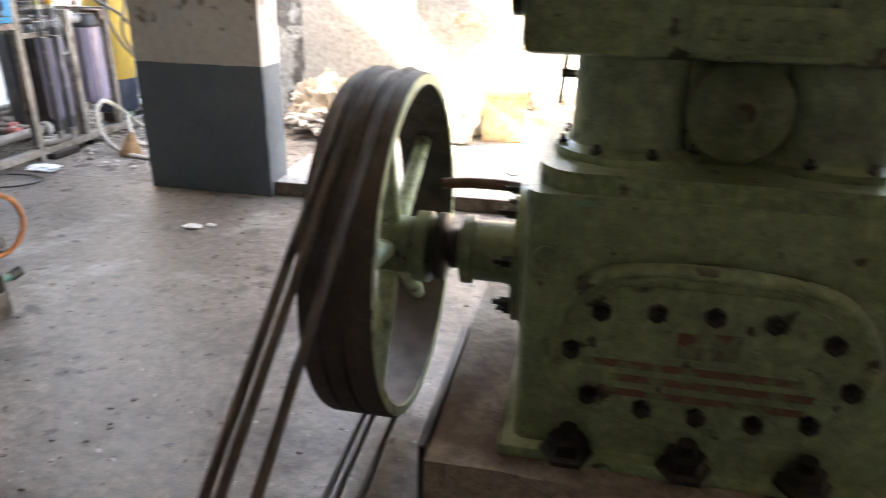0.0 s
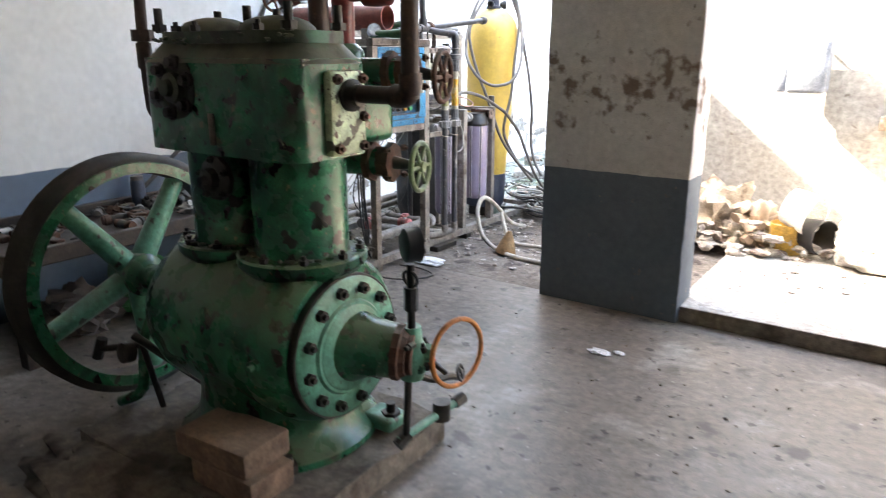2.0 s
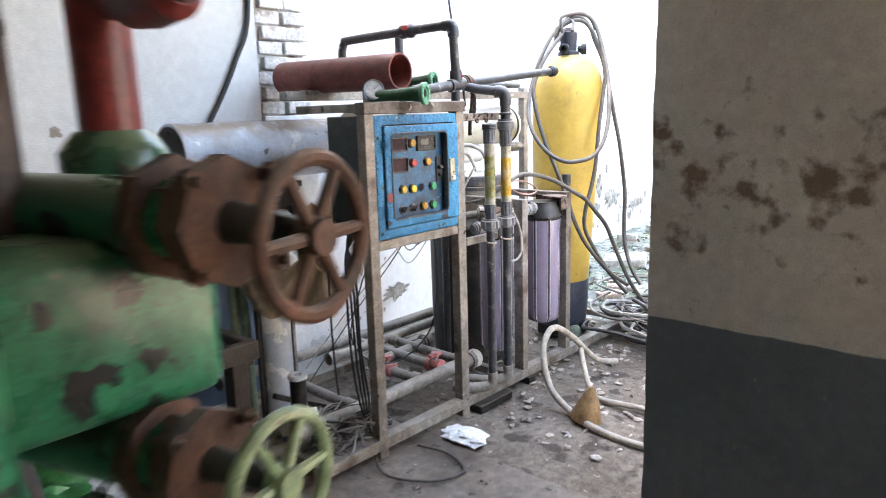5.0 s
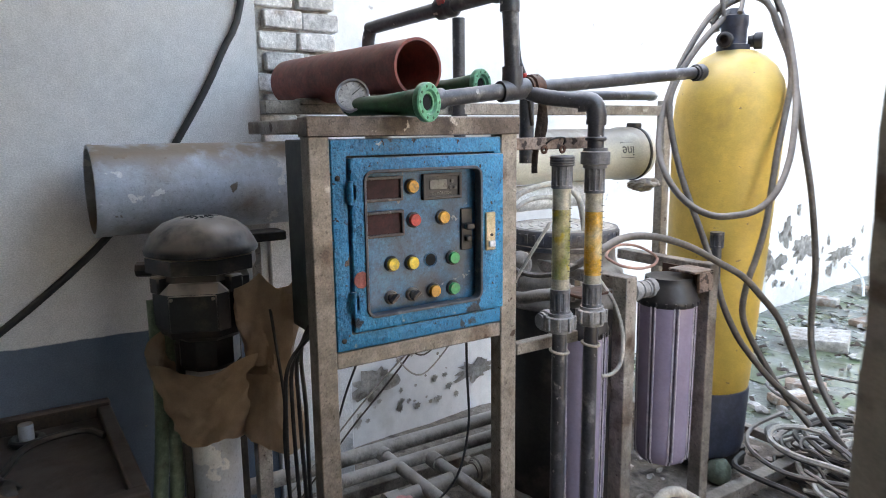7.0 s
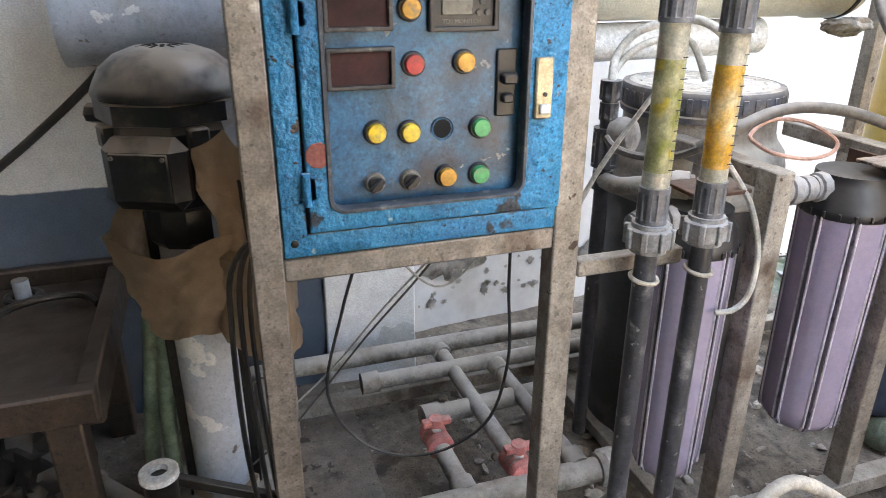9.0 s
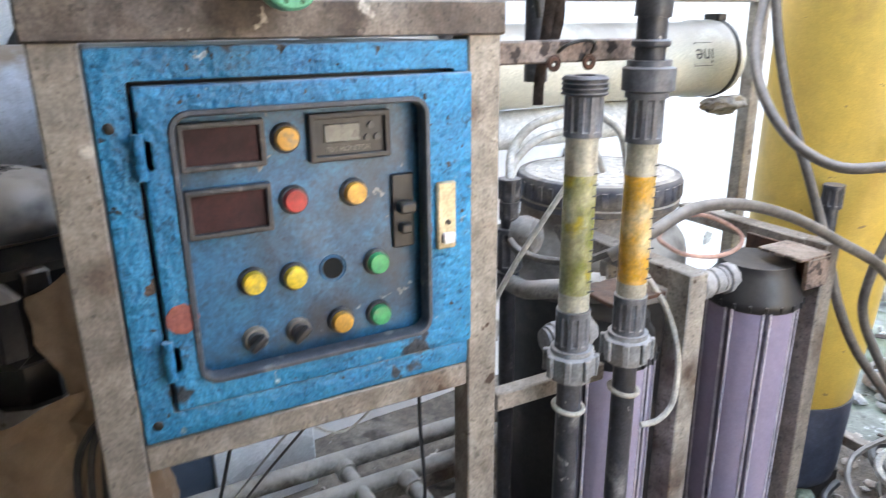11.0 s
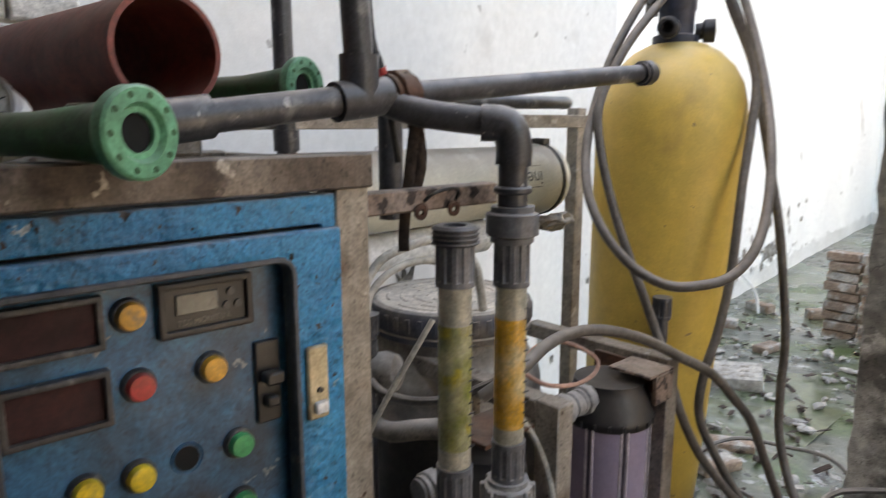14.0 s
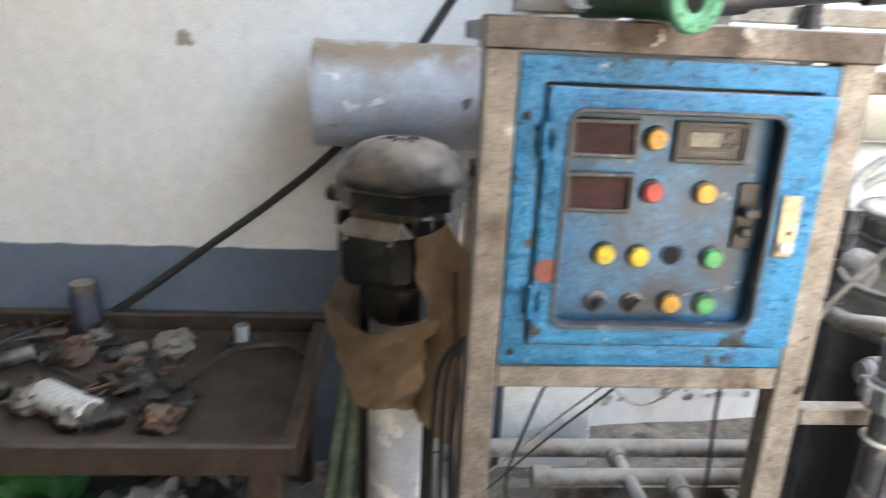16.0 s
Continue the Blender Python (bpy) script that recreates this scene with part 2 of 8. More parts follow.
M["palegreen"] = surf("chipped_pale_green", (0.40, 0.49, 0.29), (0.52, 0.60, 0.39), 8, 0.6, bump=0.3, fine=50, stain=(0.16, 0.17, 0.10), st_scale=9, lo=0.60, hi=0.68, stain2=(0.07, 0.06, 0.045), st2_scale=28, lo2=0.66, hi2=0.68)
M["chipgreen"] = surf("flaking_pale_green", (0.46, 0.56, 0.36), (0.60, 0.68, 0.47), 8, 0.5, bump=0.5, fine=50, stain=(0.07, 0.06, 0.04), st_scale=20, lo=0.56, hi=0.58, stain2=(0.09, 0.05, 0.032), st2_scale=9, lo2=0.63, hi2=0.65, pits=0.6)
M["oilygreen"] = surf("oily_dust_caked_green", (0.030, 0.052, 0.026), (0.062, 0.072, 0.040), 9, 0.55, bump=0.35, fine=45, stain=(0.022, 0.020, 0.014), st_scale=12, lo=0.52, hi=0.62, stain2=(0.020, 0.10, 0.05), st2_scale=8, lo2=0.62, hi2=0.66, dust=0.9, dust_col=(0.135, 0.125, 0.078))
M["olive"] = surf("olive_machine_enamel", (0.190, 0.250, 0.130), (0.245, 0.310, 0.168), 4, 0.32, bump=0.2, fine=45, stain=(0.115, 0.135, 0.075), st_scale=4, lo=0.52, hi=0.68,
                  stain2=(0.050, 0.042, 0.030), st2_scale=15, lo2=0.63, hi2=0.66, dust=0.4, dust_col=(0.34, 0.34, 0.20), spk=0.2, pits=0.3)
M["redletter"] = surf("faded_red_paint", (0.15, 0.062, 0.040), (0.16, 0.095, 0.055), 12, 0.6, stain=(0.15, 0.18, 0.095), st_scale=26, lo=0.50, hi=0.56)
M["iron"] = surf("dark_greasy_iron", (0.026, 0.023, 0.020), (0.050, 0.043, 0.037), 12, 0.45, metal=0.5, bump=0.2, dust=0.25, dust_col=(0.19, 0.16, 0.13))
M["rust"] = surf("rusted_iron", (0.14, 0.060, 0.035), (0.075, 0.040, 0.028), 14, 0.75, metal=0.25, bump=0.4, dust=0.4)
M["rustpipe"] = surf("brown_oxide_pipe", (0.036, 0.021, 0.018), (0.060, 0.034, 0.028), 9, 0.5, metal=0.2, bump=0.2, dust=0.35, dust_col=(0.16, 0.12, 0.10), stain=(0.10, 0.06, 0.045), st_scale=16, lo=0.62, hi=0.68)
M["redpipe"] = surf("dark_red_pipe", (0.14, 0.017, 0.017), (0.20, 0.028, 0.025), 7, 0.38, bump=0.1, stain=(0.06, 0.03, 0.028), st_scale=11, lo=0.6, hi=0.68, dust=0.4, dust_col=(0.24, 0.13, 0.11))
M["maroon"] = surf("maroon_pipe", (0.21, 0.045, 0.035), (0.26, 0.065, 0.05), 6, 0.55, bump=0.12, dust=0.5, dust_col=(0.33, 0.20, 0.16))
M["rubber"] = surf("dusty_black_rubber", (0.022, 0.020, 0.019), (0.045, 0.038, 0.034), 10, 0.7, bump=0.2, dust=0.3)
M["beltrim"] = surf("brown_grimy_rubber", (0.045, 0.032, 0.026), (0.075, 0.056, 0.046), 9, 0.65, bump=0.2, dust=0.4, dust_col=(0.22, 0.17, 0.14))
M["steel"] = surf("weathered_angle_steel", (0.25, 0.215, 0.18), (0.39, 0.355, 0.315), 4, 0.5, metal=0.3, bump=0.3, stain=(0.13, 0.085, 0.062), st_scale=7, lo=0.55, hi=0.70, streak=True,
                  stain2=(0.50, 0.465, 0.42), st2_scale=18, lo2=0.66, hi2=0.72, dust=0.4, grime=0.3, gr=(0.84, 1.14), spk=0.2, pits=0.4, extra=(((0.085, 0.05, 0.036), 22.0, 0.67, 0.70),))
M["flaky"] = surf("flaking_primer_steel", (0.20, 0.135, 0.105), (0.32, 0.245, 0.20), 9, 0.7, bump=0.5, fine=120, gr=(0.6, 1.3), stain=(0.055, 0.035, 0.028), st_scale=38, lo=0.54, hi=0.58, dust=0.5, dust_col=(0.42, 0.36, 0.30))
M["railrust"] = surf("burnt_rusty_steel", (0.090, 0.066, 0.056), (0.20, 0.168, 0.145), 6, 0.46, metal=0.3, bump=0.4, stain=(0.045, 0.031, 0.026), st_scale=8, lo=0.5, hi=0.6, stain2=(0.46, 0.42, 0.37), st2_scale=24, lo2=0.655, hi2=0.69, dust=0.5, spk=0.25, pits=0.5)
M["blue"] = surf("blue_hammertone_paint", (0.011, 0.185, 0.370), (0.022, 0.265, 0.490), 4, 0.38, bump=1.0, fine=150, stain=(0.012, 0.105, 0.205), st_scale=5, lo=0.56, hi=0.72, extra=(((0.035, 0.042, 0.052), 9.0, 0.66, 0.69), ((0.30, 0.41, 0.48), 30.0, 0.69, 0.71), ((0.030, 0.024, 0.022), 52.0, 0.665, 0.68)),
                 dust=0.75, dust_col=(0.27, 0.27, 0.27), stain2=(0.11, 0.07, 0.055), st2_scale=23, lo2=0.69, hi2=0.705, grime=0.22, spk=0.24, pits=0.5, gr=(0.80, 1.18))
M["dblue"] = surf("grimy_blue_plate", (0.016, 0.125, 0.250), (0.028, 0.190, 0.350), 5, 0.38, bump=0.2, fine=90, stain=(0.020, 0.040, 0.065), st_scale=5, lo=0.50, hi=0.68,
                  stain2=(0.24, 0.30, 0.33), st2_scale=38, lo2=0.68, hi2=0.70, grime=0.28, spk=0.22, pits=0.35)
M["gasket"] = surf("grimy_gasket", (0.045, 0.055, 0.070), (0.085, 0.095, 0.11), 14, 0.5, bump=0.2, stain=(0.22, 0.22, 0.22), st_scale=30, lo=0.60, hi=0.68)
M["darkbox"] = surf("dark_green_grey_sheet", (0.030, 0.045, 0.045), (0.05, 0.065, 0.062), 5, 0.5, bump=0.1)
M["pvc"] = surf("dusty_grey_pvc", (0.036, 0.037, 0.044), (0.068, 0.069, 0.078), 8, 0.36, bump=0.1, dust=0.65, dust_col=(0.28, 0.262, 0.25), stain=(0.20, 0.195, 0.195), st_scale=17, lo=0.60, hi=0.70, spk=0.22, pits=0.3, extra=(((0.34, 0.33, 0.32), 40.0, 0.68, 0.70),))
M["pvcgrey"] = surf("grey_plastic_socket", (0.115, 0.118, 0.130), (0.165, 0.168, 0.182), 9, 0.42, bump=0.08, dust=0.6, dust_col=(0.36, 0.34, 0.32), grime=0.3)
M["pvcpale"] = surf("dusty_union_plastic", (0.25, 0.25, 0.255), (0.34, 0.335, 0.33), 9, 0.55, bump=0.1, dust=0.6, dust_col=(0.46, 0.43, 0.40), grime=0.35)
M["dustpipe"] = surf("dust_covered_pipe", (0.24, 0.215, 0.19), (0.36, 0.33, 0.295), 8, 0.85, bump=0.3, dust=0.7, dust_col=(0.42, 0.38, 0.335), stain=(0.13, 0.105, 0.085), st_scale=9, lo=0.54, hi=0.66, pits=0.3)
M["galv"] = surf("flaking_painted_drum", (0.44, 0.475, 0.53), (0.55, 0.585, 0.64), 2.2, 0.42, metal=0.0, bump=0.25, stain=(0.30, 0.235, 0.18), st_scale=3.2, lo=0.53, hi=0.66, grime=0.10,
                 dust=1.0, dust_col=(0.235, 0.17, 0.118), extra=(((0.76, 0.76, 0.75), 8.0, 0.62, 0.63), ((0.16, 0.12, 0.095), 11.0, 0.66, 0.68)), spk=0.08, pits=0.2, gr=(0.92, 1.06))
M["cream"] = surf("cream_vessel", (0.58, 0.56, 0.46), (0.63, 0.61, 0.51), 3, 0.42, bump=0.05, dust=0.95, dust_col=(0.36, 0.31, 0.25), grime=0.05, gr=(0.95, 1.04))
M["white"] = surf("white_pvc", (0.70, 0.70, 0.68), (0.78, 0.78, 0.76), 6, 0.5, bump=0.08, dust=0.5, grime=0.07)
M["tank"] = surf("yellow_fibreglass", (0.60, 0.40, 0.075), (0.69, 0.48, 0.125), 2.2, 0.46, bump=0.10, fine=60, gr=(0.96, 1.03), dust=0.6, dust_col=(0.56, 0.45, 0.25), coat=0.0, grime=0.10, stain=(0.46, 0.31, 0.085), st_scale=5, lo=0.58, hi=0.74, spk=0.07, streak=True, extra=(((0.30, 0.20, 0.07), 30.0, 0.70, 0.71),))
M["navy"] = surf("dark_blue_plastic", (0.028, 0.036, 0.062), (0.045, 0.055, 0.085), 7, 0.5, bump=0.1, dust=0.6)
M["black"] = surf("black_plastic", (0.011, 0.011, 0.013), (0.022, 0.021, 0.023), 8, 0.42, bump=0.1, dust=0.45, dust_col=(0.19, 0.17, 0.15))
M["lid"] = surf("dusty_lid_rim", (0.050, 0.055, 0.076), (0.085, 0.088, 0.105), 7, 0.7, bump=0.2, dust=0.9, dust_col=(0.42, 0.37, 0.31), stain=(0.17, 0.145, 0.125), st_scale=8, lo=0.50, hi=0.64, grime=0.3)
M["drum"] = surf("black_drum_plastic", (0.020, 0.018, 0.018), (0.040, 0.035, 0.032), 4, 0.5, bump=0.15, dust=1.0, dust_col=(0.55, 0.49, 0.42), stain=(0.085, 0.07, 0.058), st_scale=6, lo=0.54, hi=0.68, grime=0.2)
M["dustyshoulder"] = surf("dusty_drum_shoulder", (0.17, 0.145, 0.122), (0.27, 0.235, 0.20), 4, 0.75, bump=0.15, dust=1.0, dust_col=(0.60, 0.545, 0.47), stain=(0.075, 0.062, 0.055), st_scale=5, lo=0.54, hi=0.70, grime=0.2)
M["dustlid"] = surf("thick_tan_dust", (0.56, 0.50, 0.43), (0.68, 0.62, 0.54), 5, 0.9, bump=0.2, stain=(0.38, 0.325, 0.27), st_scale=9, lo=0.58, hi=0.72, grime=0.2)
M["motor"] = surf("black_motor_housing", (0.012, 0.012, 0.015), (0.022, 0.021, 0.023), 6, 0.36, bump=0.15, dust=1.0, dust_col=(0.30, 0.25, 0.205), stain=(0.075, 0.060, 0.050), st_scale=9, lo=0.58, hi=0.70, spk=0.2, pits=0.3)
M["lilac"] = surf("lilac_filter_bowl", (0.285, 0.240, 0.330), (0.355, 0.310, 0.395), 3, 0.20, bump=0.02, stain=(0.43, 0.40, 0.43), st_scale=4, lo=0.58, hi=0.76, grime=0.06, dust=0.5, dust_col=(0.40, 0.36, 0.34), streak=True, coat=0.3, spk=0.04, gr=(0.96, 1.04))
# groove shade and bright rib edges of the bowls, put into the colour
M["bowldark"] = surf("painted_groove_shade", (0.045, 0.034, 0.052), (0.070, 0.055, 0.080), 6, 0.3, bump=0.05)
M["bowlrib"] = surf("highlit_bowl_rib", (0.50, 0.46, 0.52), (0.60, 0.56, 0.61), 12, 0.3, bump=0.1)
M["tube"] = clear("clear_tube", (0.95, 0.94, 0.90), 0.08, 1.18, 0.97)
M["amber"] = surf("amber_residue", (0.76, 0.58, 0.28), (0.82, 0.66, 0.38), 18, 0.3, bump=0, stain=(0.82, 0.44, 0.04), st_scale=14, lo=0.44, hi=0.62, stain2=(0.62, 0.36, 0.07), st2_scale=34, lo2=0.60, hi2=0.68, grime=0.15)
M["algae"] = surf("green_algae_residue", (0.52, 0.48, 0.26), (0.60, 0.56, 0.34), 18, 0.3, bump=0, stain=(0.25, 0.27, 0.045), st_scale=14, lo=0.43, hi=0.60, stain2=(0.56, 0.44, 0.04), st2_scale=20, lo2=0.58, hi2=0.66, grime=0.2)
M["milky"] = surf("milky_scale", (0.50, 0.465, 0.37), (0.60, 0.56, 0.46), 20, 0.4, bump=0, grime=0.1)
M["cloth"] = surf("brown_wrapping_paper", (0.40, 0.295, 0.205), (0.48, 0.36, 0.255), 4, 0.45, bump=0.25, fine=40, gr=(0.94, 1.06), stain=(0.56, 0.46, 0.36), st_scale=6, lo=0.58, hi=0.72, stain2=(0.29, 0.205, 0.14), st2_scale=8, lo2=0.6, hi2=0.74, grime=0.12, spk=0.06)
M["wood"] = surf("dark_stained_wood", (0.036, 0.023, 0.016), (0.070, 0.045, 0.031), 5, 0.65, bump=0.4, fine=60, dust=0.7, dust_col=(0.10, 0.076, 0.060), spk=0.25, pits=0.5)
M["hose"] = surf("grey_rubber_hose", (0.085, 0.073, 0.064), (0.135, 0.118, 0.104), 9, 0.5, bump=0.1, dust=0.55, dust_col=(0.34, 0.30, 0.26))
M["beige"] = surf("beige_hose", (0.40, 0.355, 0.29), (0.50, 0.45, 0.375), 8, 0.7, bump=0.1, dust=0.4, dust_col=(0.5, 0.46, 0.40))
M["cable"] = surf("black_cable", (0.020, 0.020, 0.022), (0.034, 0.033, 0.034), 9, 0.55, bump=0, dust=0.35)
M["wire"] = surf("pale_wire", (0.44, 0.42, 0.37), (0.55, 0.52, 0.46), 8, 0.6, bump=0)
M["mint_f"] = surf("mint_flange", (0.11, 0.36, 0.20), (0.15, 0.45, 0.27), 8, 0.45, bump=0.15, dust=0.4, dust_col=(0.35, 0.42, 0.34))
M["gvalve"] = surf("deep_green_valve", (0.018, 0.09, 0.035), (0.03, 0.13, 0.05), 8, 0.5, bump=0.15, dust=0.7, dust_col=(0.30, 0.30, 0.24))
M["redp"] = surf("red_plastic", (0.50, 0.03, 0.03), (0.62, 0.06, 0.05), 9, 0.4, bump=0.05, dust=0.3)
M["pinkp"] = surf("pink_red_plastic", (0.60, 0.16, 0.15), (0.66, 0.24, 0.22), 9, 0.6, bump=0.1, dust=0.4)
M["orange"] = surf("orange_rubber", (0.55, 0.17, 0.035), (0.64, 0.22, 0.055), 8, 0.5, bump=0.08)
M["orangep"] = surf("orange_lens", (0.70, 0.33, 0.03), (0.78, 0.40, 0.06), 20, 0.35, bump=0, stain=(0.16, 0.13, 0.09), st_scale=40, lo=0.55, hi=0.72, grime=0.35)
M["yellowp"] = surf("yellow_lens", (0.72, 0.50, 0.03), (0.80, 0.60, 0.06), 20, 0.35, bump=0, stain=(0.16, 0.13, 0.09), st_scale=40, lo=0.55, hi=0.72, grime=0.35)
M["greenp"] = surf("green_lens", (0.03, 0.36, 0.12), (0.05, 0.46, 0.17), 20, 0.35, bump=0, stain=(0.16, 0.13, 0.09), st_scale=40, lo=0.55, hi=0.72, grime=0.35)
M["gunmetal"] = surf("grimy_dark_bezel", (0.055, 0.054, 0.056), (0.10, 0.097, 0.094), 20, 0.5, metal=0.2, bump=0.1, stain=(0.22, 0.21, 0.195), st_scale=45, lo=0.60, hi=0.70)
M["display"] = surf("dusty_red_display", (0.024, 0.007, 0.007), (0.060, 0.014, 0.013), 14, 0.75, bump=0, stain=(0.095, 0.042, 0.038), st_scale=14, lo=0.58, hi=0.78, spk=0.2)
M["lcd"] = surf("lcd_glass", (0.115, 0.118, 0.105), (0.16, 0.16, 0.145), 20, 0.3, bump=0, grime=0.07)
M["brass"] = surf("dull_brass_latch", (0.48, 0.41, 0.27), (0.58, 0.50, 0.35), 15, 0.45, metal=0.5)
M["dial"] = surf("gauge_dial", (0.60, 0.585, 0.555), (0.68, 0.665, 0.635), 15, 0.35, bump=0, grime=0.1)
M["paper"] = surf("white_paper", (0.76, 0.76, 0.75), (0.82, 0.82, 0.81), 12, 0.85, bump=0.2, grime=0.07)
M["card"] = surf("brown_cardboard", (0.50, 0.36, 0.21), (0.58, 0.43, 0.27), 5, 0.9, bump=0.2)
M["sack"] = surf("white_woven_sack", (0.72, 0.69, 0.63), (0.80, 0.78, 0.73), 6, 0.85, bump=0.5, fine=140, stain=(0.45, 0.36, 0.26), st_scale=5, lo=0.56, hi=0.66)
M["trash"] = surf("mixed_rubble", (0.42, 0.36, 0.30), (0.60, 0.55, 0.49), 9, 0.95, bump=0.7, fine=60, stain=(0.24, 0.18, 0.14), st_scale=9, lo=0.5, hi=0.6)
M["tan"] = surf("tan_cloth_bundle", (0.46, 0.37, 0.27), (0.56, 0.47, 0.36), 7, 0.95, bump=0.5, fine=120, stain=(0.28, 0.21, 0.15), st_scale=7)
M["ybin"] = surf("amber_plastic_tub", (0.62, 0.36, 0.06), (0.70, 0.44, 0.09), 7, 0.5, bump=0.1, dust=0.3)
M["greybin"] = surf("grey_plastic_tub", (0.16, 0.18, 0.215), (0.20, 0.225, 0.265), 7, 0.55, bump=0.08)
M["greenbag"] = surf("green_plastic_bag", (0.04, 0.20, 0.06), (0.07, 0.28, 0.09), 9, 0.35, bump=0.5)
M["void"] = surf("black_void", (0.002, 0.002, 0.002), (0.004, 0.004, 0.004), 8, 0.9, bump=0)
M["tornwrap"] = surf("dusty_torn_wrap", (0.24, 0.20, 0.16), (0.36, 0.31, 0.25), 12, 0.5, bump=0.8, fine=60, stain=(0.12, 0.095, 0.075), st_scale=14, lo=0.52, hi=0.62)
M["darkrag"] = surf("rotten_dark_rag", (0.035, 0.022, 0.017), (0.075, 0.048, 0.036), 20, 0.95, bump=0.8, fine=120)
M["greybag"] = surf("grey_plastic_bag", (0.30, 0.30, 0.30), (0.45, 0.45, 0.45), 9, 0.4, bump=0.6)
M["palepipe"] = surf("faded_green_pipe", (0.16, 0.23, 0.16), (0.23, 0.31, 0.22), 7, 0.5, bump=0.1, dust=0.4, stain=(0.12, 0.12, 0.09), st_scale=9, lo=0.56, hi=0.66)
M["algaeplug"] = surf("faded_grey_green", (0.15, 0.18, 0.13), (0.21, 0.25, 0.18), 12, 0.8, bump=0.3)


# ---- builders ----
def box(x0, y0, z0, x1, y1, z1, bev=0.004, seg=1, m=None):
    bm = bmesh.new()
    bmesh.ops.create_cube(bm, size=1, matrix=Matrix.Translation(((x0 + x1) / 2, (y0 + y1) / 2, (z0 + z1) / 2))
                          @ Matrix.Diagonal((abs(x1 - x0), abs(y1 - y0), abs(z1 - z0), 1)))
    if bev:
        bmesh.ops.bevel(bm, geom=bm.edges[:], offset=bev, segments=seg, profile=0.5, affect="EDGES")
    if m:
        bmesh.ops.transform(bm, matrix=m, verts=bm.verts)
    return bm


def cyl(p0, p1, r, r1=None, seg=20, caps=True):
    p0, p1 = Vector(p0), Vector(p1)
    d = p1 - p0
    bm = bmesh.new()
    bmesh.ops.create_cone(bm, cap_ends=caps, segments=seg, radius1=r, radius2=r if r1 is None else r1, depth=d.length,
                          matrix=Matrix.Translation((p0 + p1) / 2) @ d.to_track_quat("Z", "Y").to_matrix().to_4x4())
    return bm


def lathe(base, axis, prof, seg=28):
    """A turned shape: prof is (radius, distance along the axis from base)."""
    base, q = Vector(base), Vector(axis).normalized().to_track_quat("Z", "Y").to_matrix()
    bm = bmesh.new()
    rings = []
    for r, h in prof:
        if r < 1e-5:
            rings.append([bm.verts.new(base + q @ Vector((0, 0, h)))])
        else:
            rings.append([bm.verts.new(base + q @ Vector((r * math.cos(2 * math.pi * k / seg), r * math.sin(2 * math.pi * k / seg), h))) for k in range(seg)])
    for a, b in zip(rings, rings[1:]):
        for k in range(seg):
            j = (k + 1) % seg
            if len(a) == 1 and len(b) > 1:
                bm.faces.new((a[0], b[j], b[k]))
            elif len(b) == 1 and len(a) > 1:
                bm.faces.new((a[k], a[j], b[0]))
            elif len(a) > 1:
                bm.faces.new((a[k], a[j], b[j], b[k]))
    if prof[0] == prof[-1]:
        bmesh.ops.remove_doubles(bm, verts=bm.verts, dist=1e-5)
    else:
        for ring, flip in ((rings[0], True), (rings[-1], False)):
            if len(ring) > 1:
                bm.faces.new(ring[::-1] if flip else ring)
    bmesh.ops.recalc_face_normals(bm, faces=bm.faces)
    return bm


def tube(pts, r, seg=10, smooth=4, closed=False, flat=1.0):
    """A round hose or pipe swept along a smooth line through pts."""
    P = [Vector(p) for p in pts]
    line = []
    if smooth > 1 and len(P) > 2:
        n = len(P)
        for i in range(n if closed else n - 1):
            a, b, c, d = (P[(i - 1) % n], P[i], P[(i + 1) % n], P[(i + 2) % n]) if closed else (P[max(i - 1, 0)], P[i], P[i + 1], P[min(i + 2, n - 1)])
            for s in range(smooth):
                u = s / smooth
                line.append(0.5 * (2 * b + (c - a) * u + (2 * a - 5 * b + 4 * c - d) * u * u + (3 * b - a - 3 * c + d) * u ** 3))
        if not closed:
            line.append(P[-1])
    else:
        line = P
    bm = bmesh.new()
    rings, up = [], None
    n = len(line)
    for i, p in enumerate(line):
        t = (line[(i + 1) % n] - line[i - 1]) if closed else (line[min(i + 1, n - 1)] - line[max(i - 1, 0)])
        t.normalize()
        if up is None:
            up = t.orthogonal().normalized()
        up = (up - t * up.dot(t))
        up = up.normalized() if up.length > 1e-6 else t.orthogonal().normalized()
        w = t.cross(up)
        rings.append([bm.verts.new(p + r * (math.cos(2 * math.pi * k / seg) * up + flat * math.sin(2 * math.pi * k / seg) * w)) for k in range(seg)])
    pairs = list(zip(rings, rings[1:])) + ([(rings[-1], rings[0])] if closed else [])
    for a, b in pairs:
        for k in range(seg):
            j = (k + 1) % seg
            bm.faces.new((a[k], a[j], b[j], b[k]))
    if not closed:
        bm.faces.new(rings[0][::-1])
        bm.faces.new(rings[-1])
    bmesh.ops.recalc_face_normals(bm, faces=bm.faces)
    return bm


def torus(c, axis, R, r, seg=36, mseg=10):
    q = Vector(axis).normalized().to_track_quat("Z", "Y").to_matrix()
    return tube([Vector(c) + q @ Vector((R * math.cos(2 * math.pi * k / seg), R * math.sin(2 * math.pi * k / seg), 0)) for k in range(seg)], r, mseg, 1, True)


